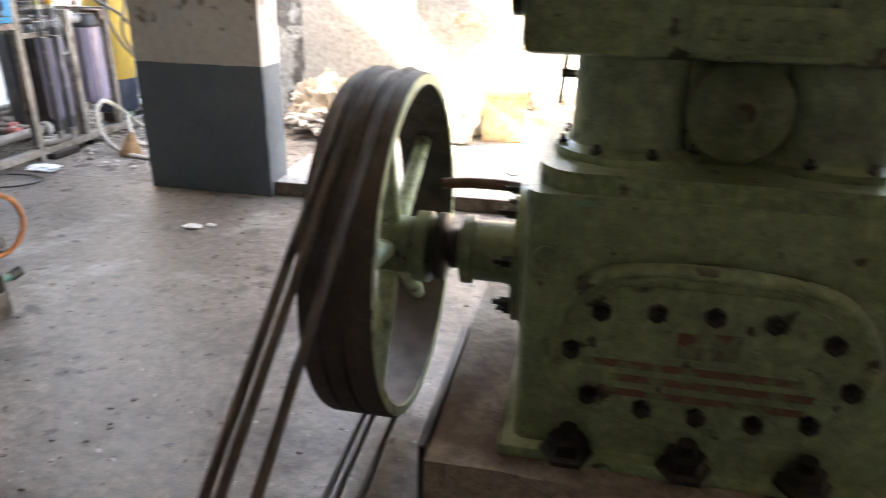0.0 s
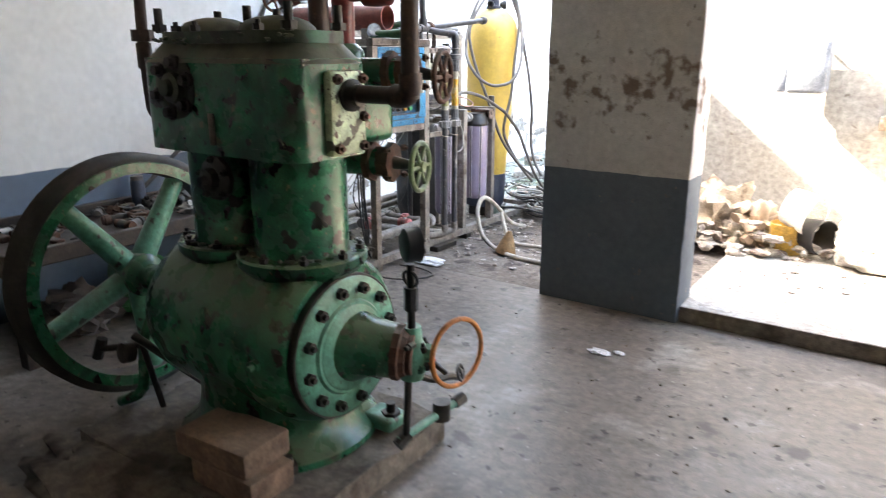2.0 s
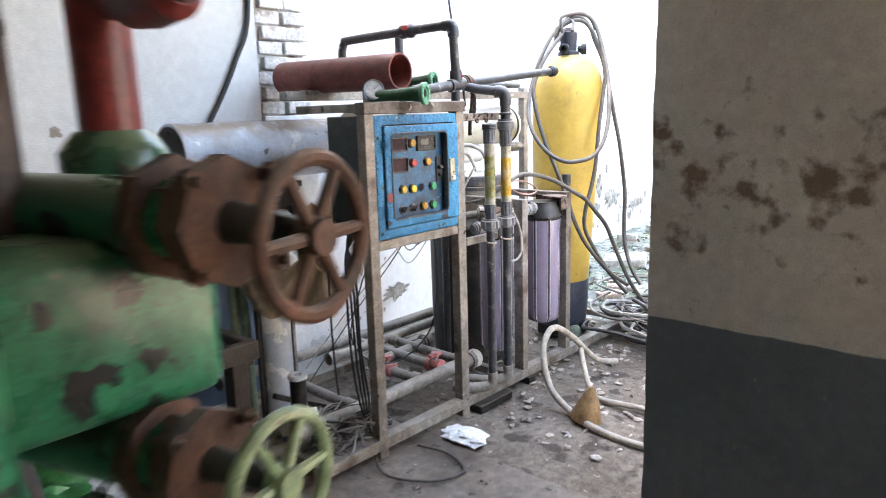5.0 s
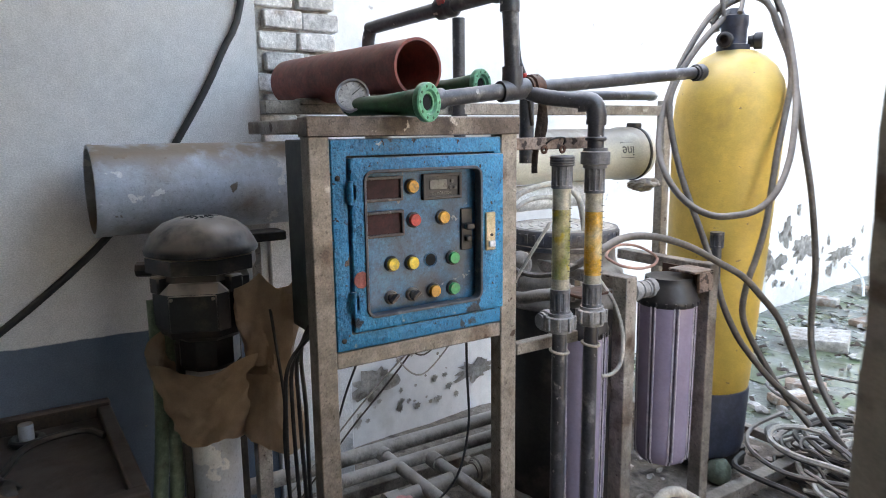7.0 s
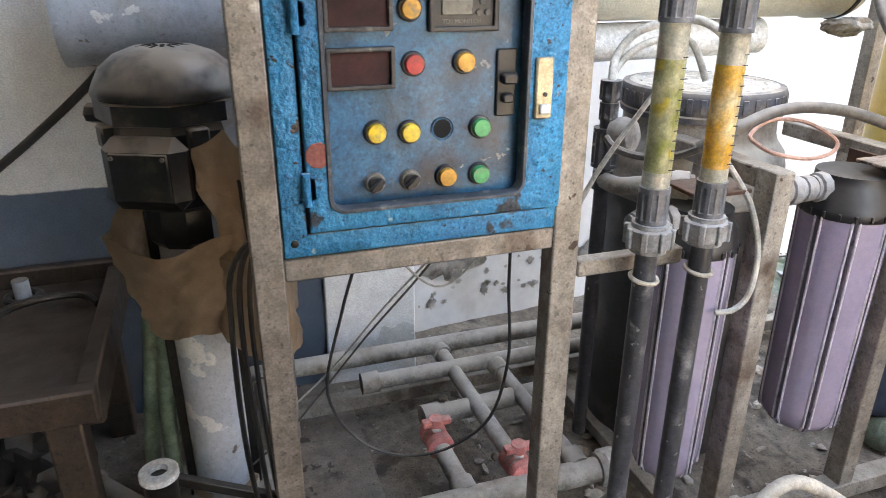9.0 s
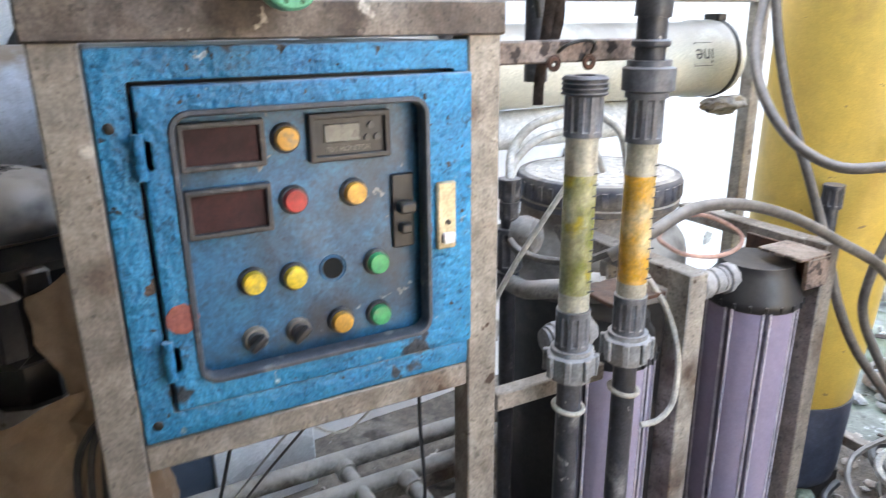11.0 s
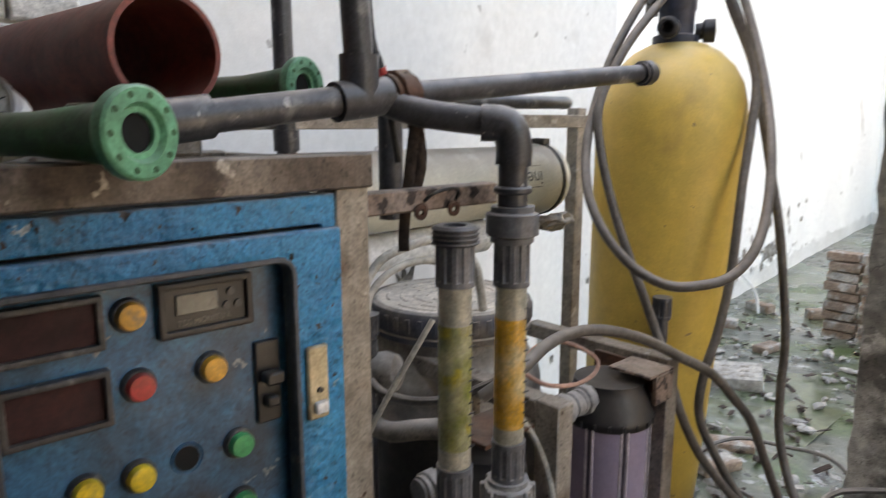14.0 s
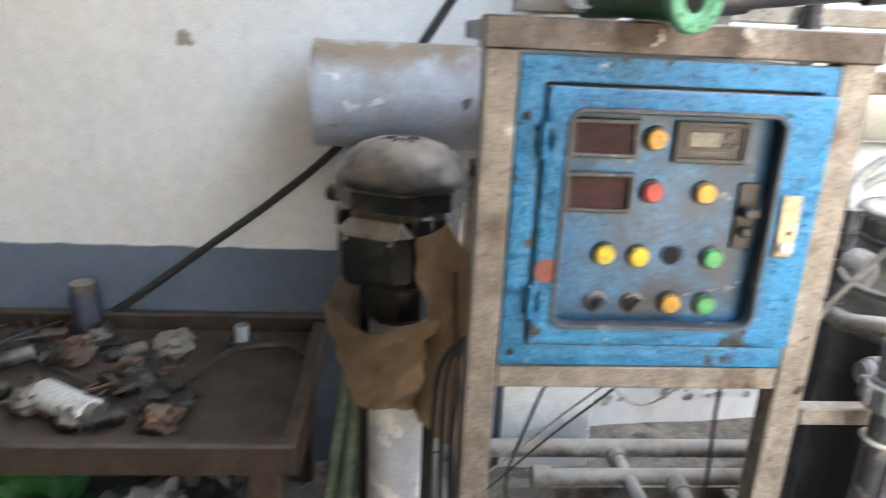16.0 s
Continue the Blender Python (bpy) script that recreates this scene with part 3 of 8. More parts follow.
def blob(c, size, rough=0.2, freq=3.0, sub=3, flat=None, seed=0.0):
    bm = bmesh.new()
    bmesh.ops.create_icosphere(bm, subdivisions=sub, radius=1)
    for v in bm.verts:
        d = v.co.normalized()
        k = 1 + rough * noise.fractal(d * freq + Vector((seed, seed * 1.7, 3)), 1.0, 2.0, 4) + rough * 0.4 * noise.noise(d * freq * 4 + Vector((seed, 0, 0)))
        v.co = Vector((d.x * size[0], d.y * size[1], d.z * size[2])) * k + Vector(c)
        if flat is not None:
            v.co.z = max(v.co.z, flat)
    return bm


def ring_plate(c, axis, r_out, r_in, t, seg=32):
    return lathe(c, axis, [(r_in, 0), (r_out - 0.003, 0), (r_out, 0.003), (r_out, t - 0.003), (r_out - 0.003, t), (r_in, t), (r_in, 0)], seg)


def merge(*bms):
    out = bmesh.new()
    for b in bms:
        me = bpy.data.meshes.new("tmp")
        b.to_mesh(me)
        b.free()
        out.from_mesh(me)
        bpy.data.meshes.remove(me)
    return out


HOME = {}


def link(name, bm, material, home, angle=40):
    me = bpy.data.meshes.new(name)
    bmesh.ops.translate(bm, verts=bm.verts, vec=-home)
    bm.to_mesh(me)
    bm.free()
    me.materials.append(M[material] if isinstance(material, str) else material)
    for pl in me.polygons:
        pl.use_smooth = True
    me.set_sharp_from_angle(angle=radians(angle))
    return new(name, me)


def thing(name, at, label, category, group="", kind=""):
    ob = new(name)
    ob.empty_display_size = 0.1
    ob.location = at
    HOME[ob] = Vector(at)
    return tagged(ob, label, category, group, kind)


def part(name, bm, material, parent, label="", angle=40):
    ob = link(name, bm, material, HOME[parent], angle)
    ob.parent = parent
    HOME[ob] = HOME[parent]
    if label:
        tagged(ob, label)
    return ob


def solo(name, bm, material, label="", category="", group="", kind="", angle=40):
    lo = Vector([min(v.co[i] for v in bm.verts) for i in range(3)])
    hi = Vector([max(v.co[i] for v in bm.verts) for i in range(3)])
    home = Vector(((lo.x + hi.x) / 2, (lo.y + hi.y) / 2, lo.z))
    ob = link(name, bm, material, home, angle)
    ob.location = home
    HOME[ob] = home
    return tagged(ob, label, category, group, kind)


def setting(name, bm, material):
    ob = link(name, bm, material, Vector((0, 0, 0)), 30)
    HOME[ob] = Vector((0, 0, 0))
    return tagged(ob, kind="structure")


def bolt(c, axis, r=0.012, h=0.012):
    c, a = Vector(c), Vector(axis).normalized()
    return merge(cyl(c, c + a * h, r, r, 6), cyl(c + a * h, c + a * (h * 1.7), r * 0.5, r * 0.45, 8))


def bolts_round(parent, c, axis, R, n, r=0.012, mat="iron", start=0.0, h=0.012):
    q = Vector(axis).normalized().to_track_quat("Z", "Y").to_matrix()
    for k in range(n):
        a = start + 2 * math.pi * k / n
        part("bolt", bolt(Vector(c) + q @ Vector((R * math.cos(a), R * math.sin(a), 0)), axis, r, h), mat, parent)


def rough_sheet(x0, y0, x1, y1, z, step, amp, freq=1.5, thick=0.15):
    nx, ny = max(2, int((x1 - x0) / step)), max(2, int((y1 - y0) / step))
    bm = bmesh.new()
    g = [[bm.verts.new((x0 + (x1 - x0) * i / nx, y0 + (y1 - y0) * j / ny, 0)) for j in range(ny + 1)] for i in range(nx + 1)]
    for row in g:
        for v in row:
            v.co.z = z + amp * noise.fractal(Vector((v.co.x * freq, v.co.y * freq, 0.3)), 1.0, 2.0, 4)
    for i in range(nx):
        for j in range(ny):
            bm.faces.new((g[i][j], g[i + 1][j], g[i + 1][j + 1], g[i][j + 1]))
    edge = [e for e in bm.edges if e.is_boundary]
    ext = bmesh.ops.extrude_edge_only(bm, edges=edge)
    for v in [v for v in ext["geom"] if isinstance(v, bmesh.types.BMVert)]:
        v.co.z = z - thick
    bmesh.ops.recalc_face_normals(bm, faces=bm.faces)
    return bm


# ---- setting ----
setting("ground", rough_sheet(-60, -60, 60, 60, -0.06, 3.0, 0.01), "dirt")
setting("floor", rough_sheet(-4.99, -3.6, 4.6, 4.02, 0.0, 0.06, 0.004, 2.5, 0.05), "floor")
setting("floor_passage", rough_sheet(-5.3, 4.02, -1.95, 6.1, -0.004, 0.05, 0.014, 3.0, 0.05), "dirt")
setting("ground_wet", rough_sheet(-6.8, 6.1, -3.0, 16.5, -0.03, 0.07, 0.022, 2.6, 0.02), "mud")
# added strip that makes the face of the yard step darker than its top
setting("trim_sill", box(-1.893, 3.984, -0.02, 4.6, 3.999, 0.088, 0.004, 2), "pad")
setting("pavement_yard", rough_sheet(-1.93, 4.0, 9.0, 6.5, 0.085, 0.06, 0.010, 2.0, 0.13), "yard")
WALL_H = 3.2
setting("wall_west", box(-5.2, -3.6, -0.05, -4.97, 3.97, WALL_H, 0), "west")
setting("wall_south", box(-4.97, -3.8, -0.05, 4.6, -3.6, WALL_H, 0), "ceil")
setting("wall_east", box(4.6, -3.8, -0.05, 4.8, 4.25, WALL_H, 0), "ceil")
setting("ceiling", box(-5.2, -3.8, WALL_H, 4.8, 4.20, WALL_H + 0.18, 0), "ceil")


def worn_column(x0, y0, x1, y1, h, amp=0.006):
    """An upright plastered pier with chipped arrises."""
    bm = box(x0, y0, -0.05, x1, y1, h, 0)
    bmesh.ops.bevel(bm, geom=[e for e in bm.edges if abs(e.verts[0].co.z - e.verts[1].co.z) > 1], offset=0.012, segments=2, profile=0.5, affect="EDGES")
    bmesh.ops.bisect_plane(bm, geom=bm.verts[:] + bm.edges[:] + bm.faces[:], plane_co=(0, 0, 0), plane_no=(0, 0, 1))
    for k in range(1, 64):
        bmesh.ops.bisect_plane(bm, geom=bm.verts[:] + bm.edges[:] + bm.faces[:], plane_co=(0, 0, k * h / 64), plane_no=(0, 0, 1))
    cx, cy = (x0 + x1) / 2, (y0 + y1) / 2
    for v in bm.verts:
        k = noise.fractal(Vector((v.co.x, v.co.y, v.co.z * 9)), 1.0, 2.0, 4) * amp
        v.co.x += k * (1 if v.co.x > cx else -1)
        v.co.y += k * 0.6 * (1 if v.co.y > cy else -1)
    return bm


setting("pillar_1", worn_column(-2.75, 3.945, -1.895, 4.20, WALL_H), "pillar")
setting("beam", box(-1.895, 3.95, 2.85, 4.6, 4.20, WALL_H, 0.006), "ceil")
# one wall in two tones: the eastern stretch is painted lighter for the sun
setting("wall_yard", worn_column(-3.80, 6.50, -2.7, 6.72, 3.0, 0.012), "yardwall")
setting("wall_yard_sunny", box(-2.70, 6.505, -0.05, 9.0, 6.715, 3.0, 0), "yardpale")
setting("wall_yard_east", box(9.0, 3.9, -0.05, 9.2, 6.72, 3.0, 0), "yardwall")


def slanted_wall(a, b, thick, h):
    a, b = Vector((*a, 0)), Vector((*b, 0))
    side = (b - a).cross(Vector((0, 0, 1))).normalized() * -thick
    bm = bmesh.new()
    v = [bm.verts.new(p + Vector((0, 0, z))) for z in (-0.1, h) for p in (a, b, b + side, a + side)]
    for f in ((0, 1, 5, 4), (1, 2, 6, 5), (2, 3, 7, 6), (3, 0, 4, 7), (4, 5, 6, 7), (3, 2, 1, 0)):
        bm.faces.new([v[i] for i in f])
    bmesh.ops.recalc_face_normals(bm, faces=bm.faces)
    return bm


# far wall: grey tone up to y = 7.47, white tone beyond
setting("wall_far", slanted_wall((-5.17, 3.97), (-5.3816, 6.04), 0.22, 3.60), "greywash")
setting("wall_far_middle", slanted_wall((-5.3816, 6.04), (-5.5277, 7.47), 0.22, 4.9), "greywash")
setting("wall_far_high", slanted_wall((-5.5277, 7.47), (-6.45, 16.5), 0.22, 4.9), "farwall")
setting("wall_end", box(-8.0, 16.5, -0.1, 4.0, 16.7, 4.9, 0), "farwall")

# loose flakes of limewash low on the far wall
rng = random.Random(4)


def wall_x(y):
    return -5.17 - (y - 3.97) * 0.1022


def flake(c, w, h, seed):
    r = random.Random(seed)
    bm = bmesh.new()
    n = 30
    front = [bm.verts.new((wall_x(c[0] + w * math.cos(a) * k) + 0.006, c[0] + w * math.cos(a) * k, c[1] + h * math.sin(a) * k))
             for a, k in ((2 * math.pi * i / n, r.uniform(0.45, 1.0)) for i in range(n))]
    bm.faces.new(front)
    bmesh.ops.solidify(bm, geom=bm.faces[:], thickness=0.004)
    bmesh.ops.recalc_face_normals(bm, faces=bm.faces)
    return bm


FLAKES = [(4.55, 0.30, 0.16, 0.10), (5.2, 0.22, 0.18, 0.08), (7.6, 0.30, 0.30, 0.12), (8.3, 0.52, 0.22, 0.20), (8.75, 0.62, 0.16, 0.16), (8.5, 0.35, 0.35, 0.12), (9.1, 0.45, 0.3, 0.14), (9.9, 0.30, 0.4, 0.1), (11.0, 0.28, 0.4, 0.12), (8.15, 0.72, 0.05, 0.08), (8.95, 0.80, 0.06, 0.07), (7.9, 0.55, 0.05, 0.10)]
frg = random.Random(21)
FLAKES += [(frg.uniform(4.32, 5.1), 0.12 + 0.40 * frg.random() ** 2.2, w_, w_ * frg.uniform(0.6, 1.4)) for w_ in (frg.uniform(0.006, 0.03) for _ in range(46))]
FLAKES += [(frg.uniform(6.6, 12.5), 0.16 + 0.55 * frg.random() ** 2, w_, w_ * frg.uniform(0.6, 1.6)) for w_ in (frg.uniform(0.015, 0.07) for _ in range(60))]
patches = merge(*[flake((y, z), w, h, i) for i, (y, z, w, h) in enumerate(FLAKES)])
tagged(solo("trim_bare_plaster", patches, "mortar"), kind="structure")
patch_b = flake((5.62, 0.86), 0.10, 0.15, 40)
tagged(solo("trim_torn_plaster", patch_b, "yardwall"), kind="structure")


# ================= green vertical compressor =================
def handwheel(parent, c, axis, R, r, mat, spokes=6, name="handwheel"):
    q = Vector(axis).normalized().to_track_quat("Z", "Y").to_matrix()
    c = Vector(c)
    w = part(name, torus(c, axis, R, r, 32, 8), mat, parent)
    part("wheel_hub", lathe(c - Vector(axis).normalized() * r * 1.6, axis, [(r * 2.2, 0), (r * 2.4, r), (r * 2.0, r * 3.2), (0, r * 3.2)], 14), mat, w)
    for k in range(spokes):
        a = 2 * math.pi * k / spokes
        part("wheel_spoke", cyl(c, c + q @ Vector((R * math.cos(a), R * math.sin(a), 0)), r * 0.9, r * 0.7, 8), mat, w)
    return w


def gauge(parent, c, face, R, label, case="black"):
    f = Vector(face).normalized()
    c = Vector(c)
    g = part("gauge_case", lathe(c - f * 0.025, f, [(R * 0.8, 0), (R, 0.006), (R, 0.045), (R * 1.04, 0.048), (R * 1.04, 0.054), (R * 0.92, 0.054), (R * 0.90, 0.048), (0, 0.048)], 28), case, parent, label)
    part("dial", lathe(c + f * 0.0235, f, [(R * 0.88, 0), (R * 0.88, 0.0015), (0, 0.0015)], 24), "dial", g)
    q = f.to_track_quat("Z", "Y").to_matrix()
    part("needle", cyl(c + f * 0.027, c + f * 0.027 + q @ Vector((R * 0.5, R * 0.45, 0)), 0.0013, 0.0007, 6), "gunmetal", g)
    for k in range(9):
        a = radians(-40 + 32 * k)
        part("tick", cyl(c + f * 0.0255 + q @ Vector((R * 0.66 * math.cos(a), R * 0.66 * math.sin(a), 0)), c + f * 0.0255 + q @ Vector((R * 0.82 * math.cos(a), R * 0.82 * math.sin(a), 0)), 0.0009, 0.0009, 5), "gunmetal", g)
    return g


AY = 1.83
setting("foundation_block", rough_sheet(-3.35, 1.36, -2.28, 2.22, 0.095, 0.04, 0.02, 6.0, 0.12), "pad")
setting("ground_mound", blob((-2.98, 1.33, 0.0), (0.50, 0.22, 0.095), 0.30, 2.0, 4, -0.01, 17), "pad")
comp = thing("vertical_compressor", (-2.8, AY, 0.1), "green enamelled vertical twin cylinder compressor with chipped oily paint", "compressor")
part("pedestal", lathe((-2.765, AY, 0.095), (0, 0, 1), [(0.36, 0), (0.368, 0.008), (0.365, 0.030), (0.35, 0.042), (0.318, 0.060), (0.292, 0.11), (0.278, 0.18), (0.27, 0.36), (0, 0.36)], 48), "green", comp, "flared round pedestal")
part("foot_lug", box(-2.50, 1.98, 0.10, -2.36, 2.10, 0.155, 0.02, 3), "mint", comp)
part("crankcase", lathe((-3.24, AY, 0.52), (1, 0, 0), [(0, 0), (0.10, 0.004), (0.20, 0.03), (0.265, 0.08), (0.295, 0.16), (0.30, 0.28), (0.30, 0.74), (0.285, 0.79), (0.262, 0.81), (0, 0.81)], 44), "green", comp)
part("end_flange_ring", ring_plate((-2.436, 1.828, 0.505), (1, 0, 0), 0.252, 0.20, 0.032, 44), "iron", comp)
part("end_cover", lathe((-2.425, 1.828, 0.505), (1, 0, 0), [(0.243, 0), (0.243, 0.022), (0.236, 0.028), (0.165, 0.030), (0.158, 0.040), (0.10, 0.046), (0, 0.046)], 44), "mint", comp, "worn mint green round end cover")
bolts_round(comp, (-2.397, 1.828, 0.505), (1, 0, 0), 0.203, 12, 0.021, "iron", 0.2, 0.020)
part("cover_boss", lathe((-2.395, 1.828, 0.505), (1, 0, 0), [(0.150, 0), (0.150, 0.010), (0.142, 0.016), (0, 0.016)], 40), "mint", comp)
part("outlet_neck", lathe((-2.435, 1.85, 0.501), (1, 0.42, -0.08), [(0.135, 0), (0.125, 0.05), (0.112, 0.075), (0.102, 0.10), (0.096, 0.15), (0.092, 0.19), (0, 0.19)], 34), "green", comp)
part("neck_sleeve", lathe((-2.275, 1.916, 0.488), (1, 0.42, -0.08), [(0.085, 0), (0.098, 0.004), (0.098, 0.028), (0.088, 0.032), (0.080, 0.05), (0, 0.05)], 12), "rust", comp, "brown oily clamp sleeve", 20)
part("neck_collar", ring_plate((-2.262, 1.934, 0.485), (1, 0.42, -0.08), 0.078, 0.03, 0.05, 24), "rust", comp, "rusted collar")
part("anchor_bolt", merge(cyl((-2.40, 2.04, 0.10), (-2.40, 2.04, 0.20), 0.018, None, 10), cyl((-2.40, 2.04, 0.13), (-2.40, 2.04, 0.165), 0.036, None, 6)), "iron", comp)
part("anchor_bolt", merge(cyl((-2.46, 1.58, 0.10), (-2.46, 1.58, 0.19), 0.016, None, 10), cyl((-2.46, 1.58, 0.13), (-2.46, 1.58, 0.16), 0.032, None, 6)), "iron", comp)
for cx, r in ((-2.60, 0.158), (-2.93, 0.15)):
    part("cylinder_flange", lathe((cx, AY, 0.775), (0, 0, 1), [(r + 0.02, -0.04), (r + 0.058, 0), (r + 0.062, 0.006), (r + 0.062, 0.032), (r + 0.056, 0.038), (r, 0.042), (0, 0.042)], 40), "green", comp)
    part("cylinder", lathe((cx, AY, 0.80), (0, 0, 1), [(r + 0.012, 0), (r, 0.03), (r, 0.34), (r + 0.01, 0.37), (0, 0.37)], 40), "green", comp)
    bolts_round(comp, (cx, AY, 0.812), (0, 0, 1), r + 0.036, 9, 0.016, "iron", 0.1 + cx, 0.018)
blk = box(-3.19, 1.665, 1.135, -2.435, 2.02, 1.44, 0)
bmesh.ops.bevel(blk, geom=[e for e in blk.edges if abs(e.verts[0].co.z - e.verts[1].co.z) > 0.1], offset=0.07, segments=5, profile=0.5, affect="EDGES")
part("cylinder_block", blk, "green", comp)
sho = box(-3.20, 1.655, 1.425, -2.425, 2.03, 1.495, 0)
for v in sho.verts:
    if v.co.z > 1.46:
        v.co.x += -0.05 if v.co.x > -2.8 else 0.05
        v.co.y += -0.05 if v.co.y > AY else 0.05
bmesh.ops.bevel(sho, geom=[e for e in sho.edges if abs(e.verts[0].co.z - e.verts[1].co.z) > 0.01], offset=0.09, segments=6, profile=0.5, affect="EDGES")
part("block_shoulder", sho, "oilygreen", comp, "dusty sloping shoulder")
tp = box(-3.14, 1.68, 1.485, -2.46, 2.00, 1.522, 0)
bmesh.ops.bevel(tp, geom=[e for e in tp.edges if abs(e.verts[0].co.z - e.verts[1].co.z) > 0.01], offset=0.13, segments=8, profile=0.5, affect="EDGES")
part("top_plate", tp, "oilygreen", comp)
for cx in (-2.96, -2.66):
    part("cylinder_dome", lathe((cx, AY, 1.523), (0, 0, 1), [(0.125, 0), (0.12, 0.012), (0.10, 0.03), (0.065, 0.042), (0.03, 0.047), (0, 0.048)], 32), "oilygreen", comp)
for sx, sy in ((-3.12, 1.72), (-3.10, 1.95), (-2.745, 1.785), (-2.80, 1.96), (-2.49, 1.72), (-2.50, 1.94)):
    part("stud", merge(cyl((sx, sy, 1.52), (sx, sy, 1.60), 0.014, None, 10), cyl((sx, sy, 1.525), (sx, sy, 1.548), 0.026, None, 6)), "iron", comp)
for sx in (-3.0, -2.9, -2.6):
    part("nut", bolt((sx, 1.70, 1.523), (0, 0, 1), 0.018, 0.018), "iron", comp)
vc = part("valve_cover", lathe((-2.985, 1.676, 1.345), (0, -1, 0), [(0.102, 0), (0.102, 0.014), (0.094, 0.020), (0.070, 0.020), (0.066, 0.014), (0.052, 0.014), (0.048, 0.034), (0.030, 0.040), (0.026, 0.058), (0, 0.060)], 32), "oilygreen", comp, "greasy round valve cover")
for k in range(6):
    a = math.pi * (k + 0.3) / 3
    part("cover_lobe", lathe((-2.985 + 0.083 * math.cos(a), 1.663, 1.345 + 0.083 * math.sin(a)), (0, -1, 0), [(0.026, 0), (0.026, 0.014), (0.018, 0.018), (0.016, 0.034), (0, 0.034)], 8), "iron", vc)
part("valve_cover", lathe((-2.83, 1.690, 1.055), (0, -1, 0), [(0.075, 0), (0.075, 0.018), (0.055, 0.026), (0.040, 0.030), (0.034, 0.055), (0.018, 0.060), (0.014, 0.078), (0, 0.078)], 10), "iron", comp, "greasy black lower valve", 20)
for k in range(5):
    a = 2 * math.pi * k / 5 + 0.4
    part("bolt", bolt((-2.83 + 0.062 * math.cos(a), 1.674, 1.055 + 0.062 * math.sin(a)), (0, -1, 0), 0.013, 0.016), "iron", comp)
part("sight_tube", cyl((-2.80, 1.655, 1.17), (-2.80, 1.655, 1.27), 0.010, None, 10), "steel", comp)
pad_a = part("port_pad", box(-2.445, 1.795, 1.145, -2.405, 1.955, 1.405, 0.012, 2), "chipgreen", comp, "flaking pale green port pad")
for by, bz in ((1.818, 1.17), (1.932, 1.17), (1.818, 1.38), (1.932, 1.38), (1.936, 1.262)):
    part("bolt", bolt((-2.406, by, bz), (1, 0, 0), 0.016, 0.016), "rust", comp)
part("pad_collar", lathe((-2.41, 1.88, 1.33), (1, 0, 0), [(0.05, 0), (0.05, 0.02), (0.034, 0.03), (0.034, 0.05), (0, 0.05)], 20), "iron", comp)
crust = random.Random(31)
lumps = []
for k in range(90):
    u_ = crust.random()
    if k % 2:
        lumps.append(blob((-3.14 + 0.70 * u_, 1.692 + crust.uniform(-0.012, 0.012), 1.500 + crust.uniform(-0.014, 0.010)), (crust.uniform(0.006, 0.024), 0.008, crust.uniform(0.004, 0.010)), 0.5, 3, 1, None, k))
    else:
        a_ = math.pi * (1.05 + 0.9 * u_)
        cx_ = crust.choice((-2.60, -2.93))
        lumps.append(blob((cx_ + 0.176 * math.cos(a_), AY + 0.176 * math.sin(a_), 0.818), (crust.uniform(0.006, 0.022), crust.uniform(0.006, 0.02), crust.uniform(0.003, 0.009)), 0.5, 3, 1, None, k))
part("grease_crust", merge(*lumps), "oilygreen", comp, "caked oily dirt")
part("front_stud", bolt((-2.52, 1.54, 0.52), (0.2, -1, 0), 0.02, 0.03), "green", comp)

# air piping on the compressor
part("delivery_pipe", tube([(-2.37, 1.88, 1.335), (-2.25, 1.88, 1.335), (-2.19, 1.88, 1.338), (-2.17, 1.88, 1.36), (-2.17, 1.88, 1.42), (-2.17, 1.88, 2.4), (-2.17, 1.88, 3.19)], 0.027, 16, 4), "rustpipe", comp, "brown oxide elbow pipe rising to the ceiling")
part("pipe_elbow", tube([(-2.23, 1.88, 1.335), (-2.19, 1.88, 1.336), (-2.17, 1.88, 1.36), (-2.17, 1.88, 1.40)], 0.035, 16, 4), "rustpipe", comp)
part("red_riser", cyl((-2.78, 2.27, 1.44), (-2.78, 2.27, 3.19), 0.043, None, 24), "redpipe", comp, "glossy dark red riser pipe")
part("riser_socket", lathe((-2.78, 2.27, 1.36), (0, 0, 1), [(0.075, 0), (0.075, 0.10), (0.06, 0.12), (0.05, 0.13), (0, 0.13)], 28), "green", comp)
part("rear_chest", box(-2.98, 2.00, 1.14, -2.56, 2.30, 1.37, 0.03, 3), "green", comp)
part("dark_riser", cyl((-2.74, 2.10, 1.36), (-2.74, 2.10, 3.19), 0.036, None, 22), "rustpipe", comp, "dark brown riser pipe")
part("manifold", cyl((-3.0, 2.18, 1.83), (-2.52, 2.27, 1.83), 0.034, None, 18), "rustpipe", comp)
part("branch", tube([(-2.78, 2.27, 1.655), (-2.66, 2.27, 1.655), (-2.60, 2.27, 1.655), (-2.52, 2.27, 1.655), (-2.17, 1.90, 1.655)], 0.018, 12, 1), "redpipe", comp)
part("branch_valve", lathe((-2.68, 2.27, 1.655), (1, 0, 0), [(0.02, 0), (0.036, 0.015), (0.04, 0.07), (0.036, 0.125), (0.02, 0.14), (0, 0.14)], 18), "redpipe", comp)
part("gauge_stem", cyl((-2.585, 2.27, 1.66), (-2.585, 2.27, 1.74), 0.012, None, 12), "rustpipe", comp)
gauge(comp, (-2.585, 2.27, 1.80), (0.75, -0.66, 0), 0.066, "pressure gauge with a white dial")
part("branch", cyl((-3.0, 2.17, 1.655), (-2.74, 2.12, 1.655), 0.016, None, 12), "redpipe", comp)
